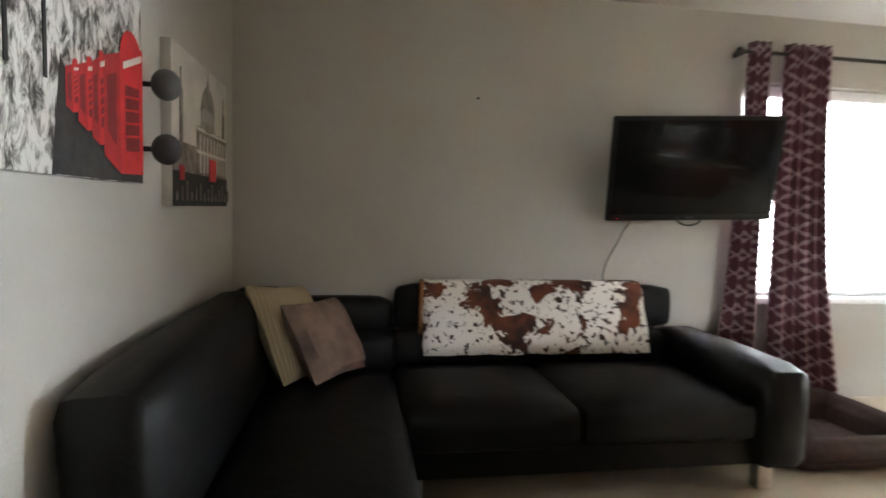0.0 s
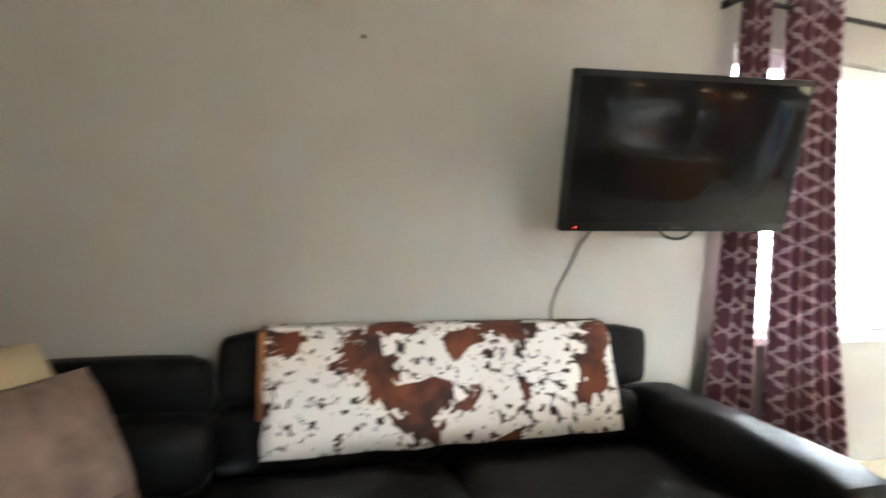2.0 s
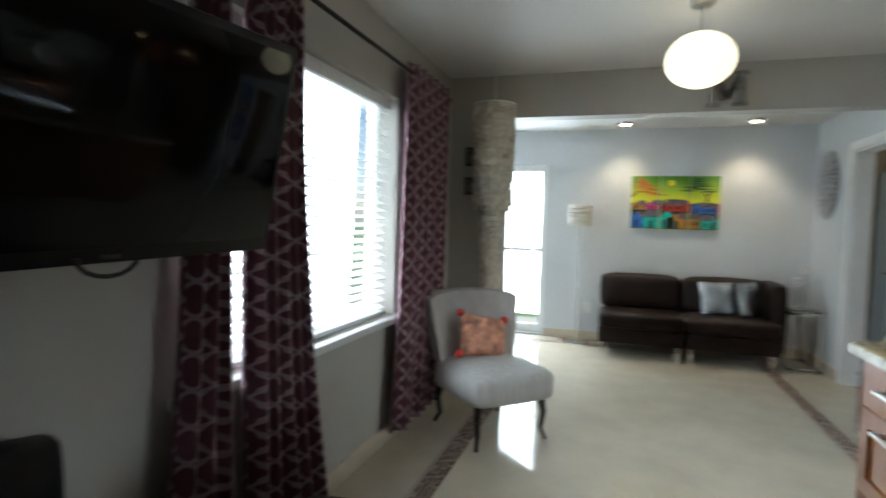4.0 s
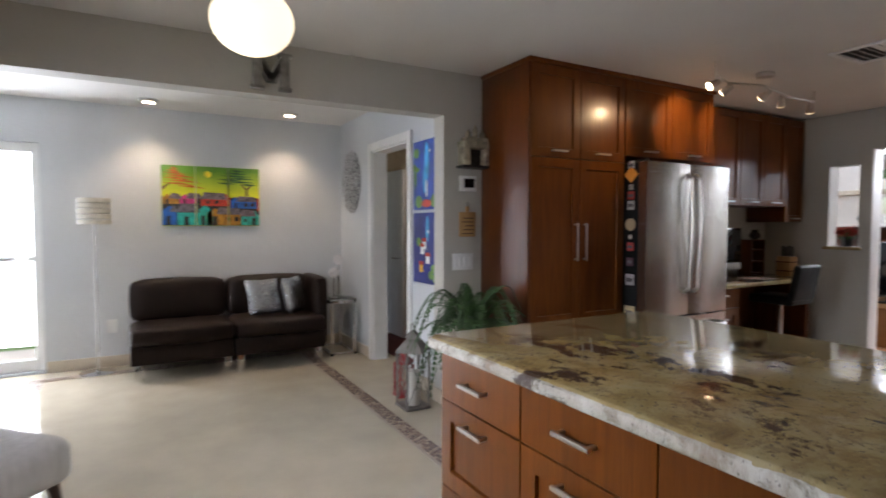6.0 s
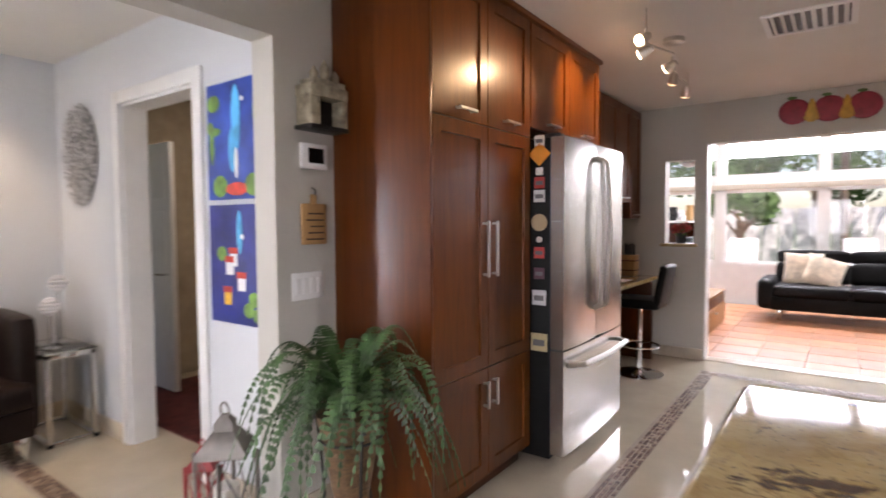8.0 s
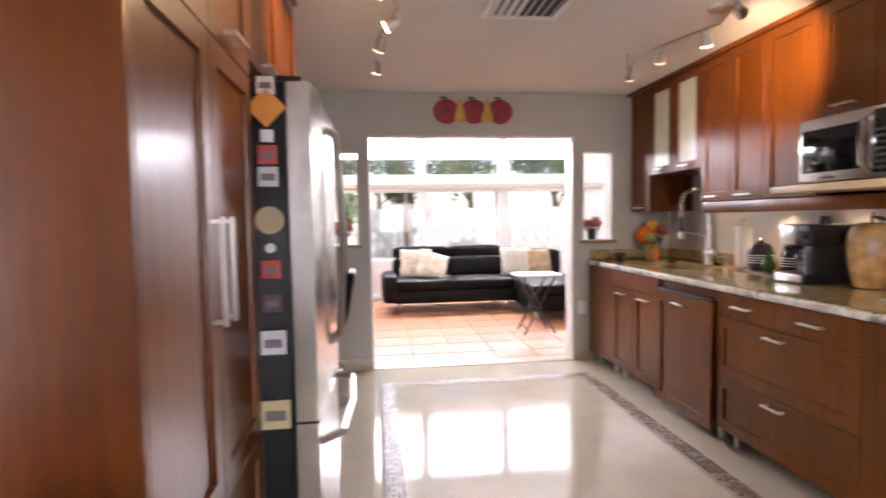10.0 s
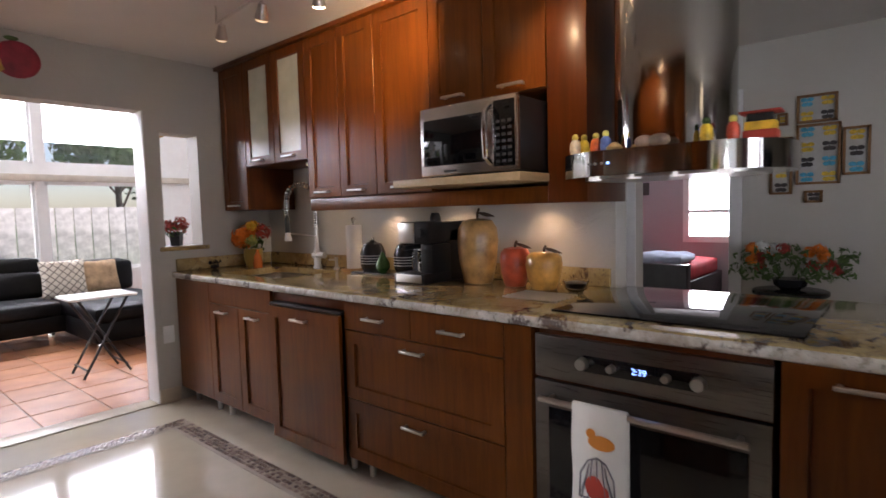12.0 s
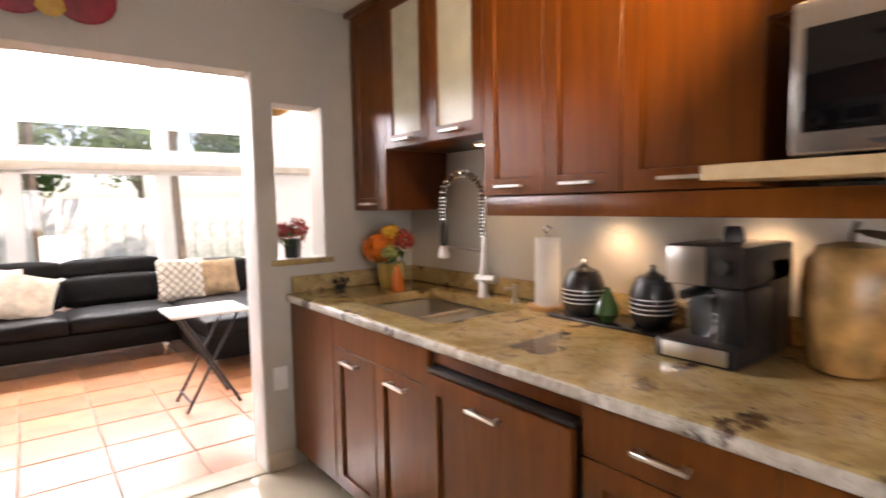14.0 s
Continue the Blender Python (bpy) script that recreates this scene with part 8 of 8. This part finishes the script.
for y in (-1.48, -1.18):
    part("leg", bend(bmesh.new(), [(0.13, y, 0.64), (-0.23, y, Z + 0.012)], 0.011), BLACK, tt)
    part("leg", bend(bmesh.new(), [(-0.23, y + 0.024, 0.64), (0.13, y + 0.024, Z + 0.012)], 0.011), BLACK, tt)
for x in (-0.20, 0.10):
    part("stretcher", bend(bmesh.new(), [(x, -1.48, 0.06), (x, -1.16, 0.06)], 0.009), BLACK, tt)
ts = thing("tv_stand", (2.3, -1.7, 0), "low wooden media stand with a drawer and back panel", "media stand")
TEAK = wood("teak", (0.22, 0.09, 0.03), (0.36, 0.17, 0.06), 0.45, (1.5, 14, 14))
bpart("body", (2.0, -2.40, Z, 2.58, -1.0, 0.385), TEAK, ts, 0.004)
bpart("top", (1.985, -2.415, 0.385, 2.58, -0.985, 0.41), TEAK, ts, 0.004)
bpart("upper_front", (1.994, -2.37, 0.265, 2.0, -1.03, 0.37), CHERRY_SIDE, ts, 0.001)
dr = bpart("drawer", (1.984, -2.39, 0.02, 2.0, -1.02, 0.25), TEAK, ts, 0.003)
part("knob", ball(bmesh.new(), (1.974, -1.70, 0.185), 0.014), STEEL_H, dr)
bpart("back_panel", (2.55, -2.38, 0.41, 2.575, -1.0, 1.28), CHERRY_SIDE, ts, 0.003)
bpart("side_panel", (2.18, -2.40, 0.41, 2.55, -2.365, 1.28), CHERRY_SIDE, ts, 0.003)
bpart("top_shelf", (2.16, -2.43, 1.28, 2.60, -0.98, 1.305), WHITE, ts, 0.003, "pale top shelf")
stv = thing("television", (2.2, -1.58, 0.41), "black flat screen television on the sunroom stand", "television")
bpart("housing", (2.19, -2.13, 0.50, 2.23, -1.03, 1.12), BLACK, stv, 0.006)
bpart("screen", (2.185, -2.11, 0.52, 2.19, -1.05, 1.105), SCREEN, stv, 0.001)
bpart("foot", (2.10, -1.78, 0.41, 2.31, -1.38, 0.425), BLACK, stv, 0.004)
bpart("neck", (2.20, -1.64, 0.42, 2.225, -1.52, 0.52), BLACK, stv, 0.003)
for y, h, mt in ((-1.25, 0.16, CER), (-1.6, 0.10, WHITE), (-2.15, 0.20, PALE)):
    v = thing("vase", (2.38, y, 1.305), "small vase on the media stand's top shelf", "vase", "vases on the media shelf")
    part("body", lathe(bmesh.new(), (2.38, y, 1.306), [(0.04, 0), (0.07, h * 0.4), (0.05, h * 0.8), (0.055, h)], 16), mt, v)
cl = thing("crystal_lamp", (2.2, -1.2, 2.2), "small round crystal ceiling lamp", "ceiling lamp")
part("cage", ball(bmesh.new(), (2.2, -1.2, 2.0), 0.11, (1, 1, 0.8), 16, 10), simple("crystal_dim", (0.35, 0.34, 0.33), 0.2, metal=0.4), cl)
part("rod", tube(bmesh.new(), (2.2, -1.2, 2.08), (2.2, -1.2, 3.3), 0.008), CHROME, cl)
fa2 = thing("niche_lamp", (-0.5, -1.0, 2.0), "small brass flush ceiling lamp", "ceiling lamp")
part("dish", lathe(bmesh.new(), (-0.5, -1.0, 1.98), [(0.02, 0), (0.08, 0.03), (0.09, 0.06)], 18), simple("brass", (0.5, 0.35, 0.12), 0.3, metal=0.8), fa2)
part("rod", tube(bmesh.new(), (-0.5, -1.0, 2.03), (-0.5, -1.0, 3.3), 0.008), CHROME, fa2)
# window glazing and mullions of the sunroom
for k in range(4):
    w = tagged(new("window_%d" % (k + 3)), "white framed sunroom window with a clerestory pane", "window", kind="structure")
    x0, x1 = -1.74 + 1.386 * k, -1.74 + 1.386 * k + 1.29
    w.location = ((x0 + x1) / 2, SY0, 0.62)
    for z0, z1 in ((0.62, 1.78), (2.0, 3.1)):
        bm = bmesh.new()
        for a in ((x0, z0, x1, z0 + 0.035), (x0, z1 - 0.035, x1, z1), (x0, z0, x0 + 0.035, z1), (x1 - 0.035, z0, x1, z1)):
            box(bm, a[0], SY0 - 0.08, a[1], a[2], SY0 - 0.03, a[3])
        part("window_frame", bm, WHITE, w)
        gl = part("pane", box(bmesh.new(), x0 + 0.03, SY0 - 0.058, z0 + 0.03, x1 - 0.03, SY0 - 0.052, z1 - 0.03), glass("sunroom_glass"), w)
        gl.visible_shadow = False
bv = thing("blind_valance", (0.9, SY0 + 0.06, 1.80), "long beige roller blind valance over the windows", "blind")
bpart("valance", (-2.4, SY0 + 0.005, 1.79, 4.1, SY0 + 0.09, 1.87), simple("beige_vinyl", (0.55, 0.50, 0.42), 0.5), bv, 0.006)

# ---- outside ----
PATIO = simple("pale_concrete", (0.74, 0.72, 0.68), 0.8, vary=0.12, scale=2)
solid("patio", box(bmesh.new(), -9, -14, -0.30, 11, SY0 - 0.14, -0.12), PATIO, "pale concrete pool patio outside the sunroom", "patio", kind="structure")
FEN = simple("grey_fence", (0.58, 0.56, 0.54), 0.85, vary=0.3, scale=4)
fe = thing("garden_fence", (0, -16, -0.3), "weathered grey board fence behind the lawn", "fence")
fb = box(bmesh.new(), -0.23, -16.03, -0.3, 0.23, -15.97, 1.7, 0.004)
f0 = part("board", fb, FEN, fe)
f0.location.x = -12.0
for i in range(1, 50):
    s = f0.copy()
    scene.collection.objects.link(s)
    s.location.x = -12.0 + 0.49 * i
bpart("rail", (-12.2, -16.08, 0.2, 12.2, -16.035, 0.3), FEN, fe)
bpart("rail", (-12.2, -16.08, 1.2, 12.2, -16.035, 1.3), FEN, fe)
WIC = simple("white_resin", (0.75, 0.75, 0.74), 0.5, vary=0.03)
for x, y in ((2.6, -8.0), (0.4, -9.0)):
    lo = thing("sun_lounger", (x, y, -0.12), "white resin sun lounger on the patio", "lounger", "patio loungers")
    bpart("seat", (x - 0.3, y - 0.6, 0.16, x + 0.3, y + 0.6, 0.22), WIC, lo, 0.02)
    part("backrest", tilt(box(bmesh.new(), x - 0.3, y - 0.66, 0.18, x + 0.3, y - 0.6, 0.95, 0.02), (x, y - 0.63, 0.2), "X", 25), WIC, lo)
    for sx in (-0.25, 0.25):
        for sy in (-0.5, 0.5):
            bpart("leg", (x + sx - 0.02, y + sy - 0.02, -0.12, x + sx + 0.02, y + sy + 0.02, 0.17), WIC, lo)
BARK = simple("bark", (0.14, 0.10, 0.07), 0.9, vary=0.4, bmp=0.8, bscale=20)
TREEL = simple("tree_leaf", (0.07, 0.13, 0.035), 0.6, vary=0.6, scale=0.8)


def tree(x, y, h, r, seed):
    q = random.Random(seed)
    t = thing("tree", (x, y, -0.3), "leafy green garden tree beyond the fence", "tree", "garden trees")
    bm = bmesh.new()
    tube(bm, (x, y, -0.3), (x + 0.1, y, h * 0.55), 0.16, 0.09)
    tips = []
    for k in range(9):
        a = q.uniform(0, 6.28)
        p0 = Vector((x + 0.05, y, h * q.uniform(0.3, 0.55)))
        p1 = p0 + Vector((math.cos(a) * r * 0.6, math.sin(a) * r * 0.6, h * q.uniform(0.12, 0.4)))
        tube(bm, p0, p1, 0.05, 0.02, 6)
        tips.append(p1)
    part("trunk", bm, BARK, t)
    bm = bmesh.new()
    for p in tips + [Vector((x, y, h * 0.8))]:
        leafball(bm, p + Vector((0, 0, 0.2)), r * q.uniform(0.35, 0.55), 260, 0.12, q, 0.6)
    part("crown", bm, TREEL, t)


for k, (x, y, h, r) in enumerate(((-6, -18, 5.0, 2.2), (-2.5, -19, 6.0, 2.4), (1.5, -20, 5.2, 2.2), (4.2, -17.5, 4.6, 2.0), (7.5, -19, 6.2, 2.6), (10, -13, 4.6, 2.0), (-8, -11, 4.2, 1.8), (3.2, -13.5, 2.4, 1.1), (6.5, -9, 2.6, 1.2))):
    tree(x, y, h, r, k + 3)


def palm(x, y, h, seed):
    q = random.Random(seed)
    t = thing("palm_tree", (x, y, -0.3), "tall palm with a thin trunk and feather fronds", "palm tree", "palms")
    part("trunk", bend(bmesh.new(), [(x, y, -0.3), (x + 0.1, y, h * 0.5), (x + 0.05, y, h)], 0.11), BARK, t)
    for k in range(16):
        a = 2 * math.pi * k / 16 + q.uniform(-0.2, 0.2)
        bm = bmesh.new()
        pr = None
        for i in range(10):
            u = i / 9
            p = Vector((x + math.cos(a) * 1.7 * u, y + math.sin(a) * 1.7 * u, h + 0.5 * math.sin(u * 2.4) * q.uniform(0.7, 1.1) - 0.9 * u * u))
            if pr is not None:
                d = (p - pr).normalized()
                sd = d.cross(Vector((0, 0, 1))).normalized()
                for sg in (1, -1):
                    bm.faces.new([bm.verts.new(v) for v in (pr, pr + sd * sg * 0.32 + d * 0.15 - Vector((0, 0, 0.12)), p)])
            pr = p
        part("frond", bm, TREEL, t)


palm(0.6, -15, 4.8, 1)
palm(-2.4, -13, 4.2, 2)
palm(4.0, -22, 6.4, 3)

# ---- baseboards, thresholds ----
SKIRT = simple("cream_stone_skirting", (0.56, 0.48, 0.37), 0.3, vary=0.08)
for k, d in enumerate(((XW + 0.001, YN - 0.014, 0, XE - 0.001, YN - 0.001, 0.10), (XW + 0.001, 3.02, 0, XW + 0.014, YN - 0.015, 0.10), (XE - 0.014, 6.73, 0, XE - 0.001, YN - 0.015, 0.10),
                       (XE - 0.014, 3.77, 0, XE - 0.001, 4.08, 0.10), (XE - 0.014, 4.081, 0, XE + 0.14, 4.094, 0.10), (2.84, 4.031, 0, 3.29, 4.044, 0.10), (4.24, 4.031, 0, NOOK - 0.015, 4.044, 0.10), (NOOK - 0.014, 4.045, 0, NOOK - 0.001, 6.70, 0.10),
                       (1.81, 0.001, 0, 2.20, 0.014, 0.10), (CF + 0.02, 0.001, 0, -0.001, 0.014, 0.10))):
    tagged(bpart("baseboard", d, SKIRT, None, 0.003), "cream stone skirting", "baseboard", kind="structure")
tagged(bpart("trim_opening", (0.0, -0.165, 0.0005, 1.80, 0.0, 0.006), SKIRT, None, 0.001), "cream stone threshold to the sunroom", "threshold", kind="structure")
tagged(bpart("trim_jamb_west", (-0.001, -0.17, 0.006, 0.008, 0.004, 2.01), WHITE, None, 0.002), "white painted reveal of the opening", "trim", kind="structure")
tagged(bpart("trim_jamb_east", (1.792, -0.17, 0.006, 1.801, 0.004, 2.01), WHITE, None, 0.002), "white painted reveal of the opening", "trim", kind="structure")

# ---- mosaic border strips in the floor ----
m, n, l, b = shader("mosaic_stone", 0.3)
gi = n.new("ShaderNodeNewGeometry")
l.new(ramp(n, l, gi.outputs["Random Per Island"], [(0.0, (0.05, 0.022, 0.015)), (0.35, (0.12, 0.055, 0.036)), (0.7, (0.20, 0.12, 0.08)), (1.0, (0.40, 0.31, 0.22))]), b.inputs["Base Color"])
MOS = m


def mosaic(name, x0, y0, x1, y1, label):
    ob = tagged(bpart(name, (x0, y0, 0.0005, x1, y1, 0.002), GROUT, None, 0), label, "floor border", kind="structure")
    verts, faces = [], []
    q = random.Random(int(100 * (x0 + y0 + 9)))
    p = 0.025
    nx, ny = max(1, round((x1 - x0) / p)), max(1, round((y1 - y0) / p))
    long_x = nx > ny
    for i in range(nx):
        for j in range(ny):
            off = (0.5 * p if (i if not long_x else j) % 2 else 0)
            cx, cy = x0 + (i + 0.5) * p + (off if long_x else 0), y0 + (j + 0.5) * p + (0 if long_x else off)
            if cx > x1 - 0.008 or cy > y1 - 0.008:
                continue
            h, z = 0.0105, 0.0035 + q.uniform(0, 0.0012)
            k = len(verts)
            verts += [(cx - h, cy - h, 0.001), (cx + h, cy - h, 0.001), (cx + h, cy + h, 0.001), (cx - h, cy + h, 0.001), (cx - h + 0.002, cy - h + 0.002, z), (cx + h - 0.002, cy - h + 0.002, z), (cx + h - 0.002, cy + h - 0.002, z), (cx - h + 0.002, cy + h - 0.002, z)]
            faces += [(k + 4, k + 5, k + 6, k + 7), (k, k + 1, k + 5, k + 4), (k + 1, k + 2, k + 6, k + 5), (k + 2, k + 3, k + 7, k + 6), (k + 3, k, k + 4, k + 7)]
    me = bpy.data.meshes.new("tesserae")
    me.from_pydata(verts, [], faces)
    me.materials.append(MOS)
    o = new("tesserae", me)
    o.parent = ob
    tagged(o, kind="stuff")


mosaic("trim_mosaic_kitchen_west", 0.02, 0.52, 0.14, 3.90, "brown stone mosaic strip in the kitchen floor")
mosaic("trim_mosaic_kitchen_south", 0.02, 0.40, 1.75, 0.52, "brown stone mosaic strip before the sunroom")
mosaic("trim_mosaic_kitchen_east", 1.63, 0.52, 1.75, 3.60, "brown stone mosaic strip by the fridge")
mosaic("trim_mosaic_living_north", 0.55, 6.68, 4.76, 6.80, "brown stone mosaic strip in the living room floor")
mosaic("trim_mosaic_living_south", 1.30, 4.47, 4.76, 4.59, "brown stone mosaic strip by the peninsula")
mosaic("trim_mosaic_nook", 4.76, 4.47, 4.88, 6.80, "brown stone mosaic strip before the loveseat")

# ---- sunroom terracotta tiles ----
m, n, l, b = shader("terracotta", 0.35)
oi = n.new("ShaderNodeObjectInfo")
v = coords(n, l)
t1 = ramp(n, l, noise_tex(n, l, v, 4, 4), [(0.3, (0.30, 0.11, 0.045)), (0.7, (0.46, 0.20, 0.09))])
hs = n.new("ShaderNodeHueSaturation")
mr = n.new("ShaderNodeMapRange")
mr.inputs["To Min"].default_value, mr.inputs["To Max"].default_value = 0.85, 1.15
l.new(oi.outputs["Random"], mr.inputs["Value"])
l.new(mr.outputs[0], hs.inputs["Value"])
l.new(t1, hs.inputs["Color"])
l.new(hs.outputs[0], b.inputs["Base Color"])
bump(n, l, b, noise_tex(n, l, v, 30, 3), 0.05)
TERRA = m
fsun = bpy.data.objects["floor_sunroom"]
tile_bm = box(bmesh.new(), -0.196, -0.196, -0.03, 0.196, 0.196, -0.02, 0.004, 1)
tile = part("tile", tile_bm, TERRA, fsun)
tile.location = (SX0 + 0.22, SY1 - 0.205, 0)
for i in range(17):
    for j in range(10):
        if i or j:
            s = tile.copy()
            scene.collection.objects.link(s)
            s.location = (SX0 + 0.22 + 0.4 * i, SY1 - 0.205 - 0.4 * j, 0)
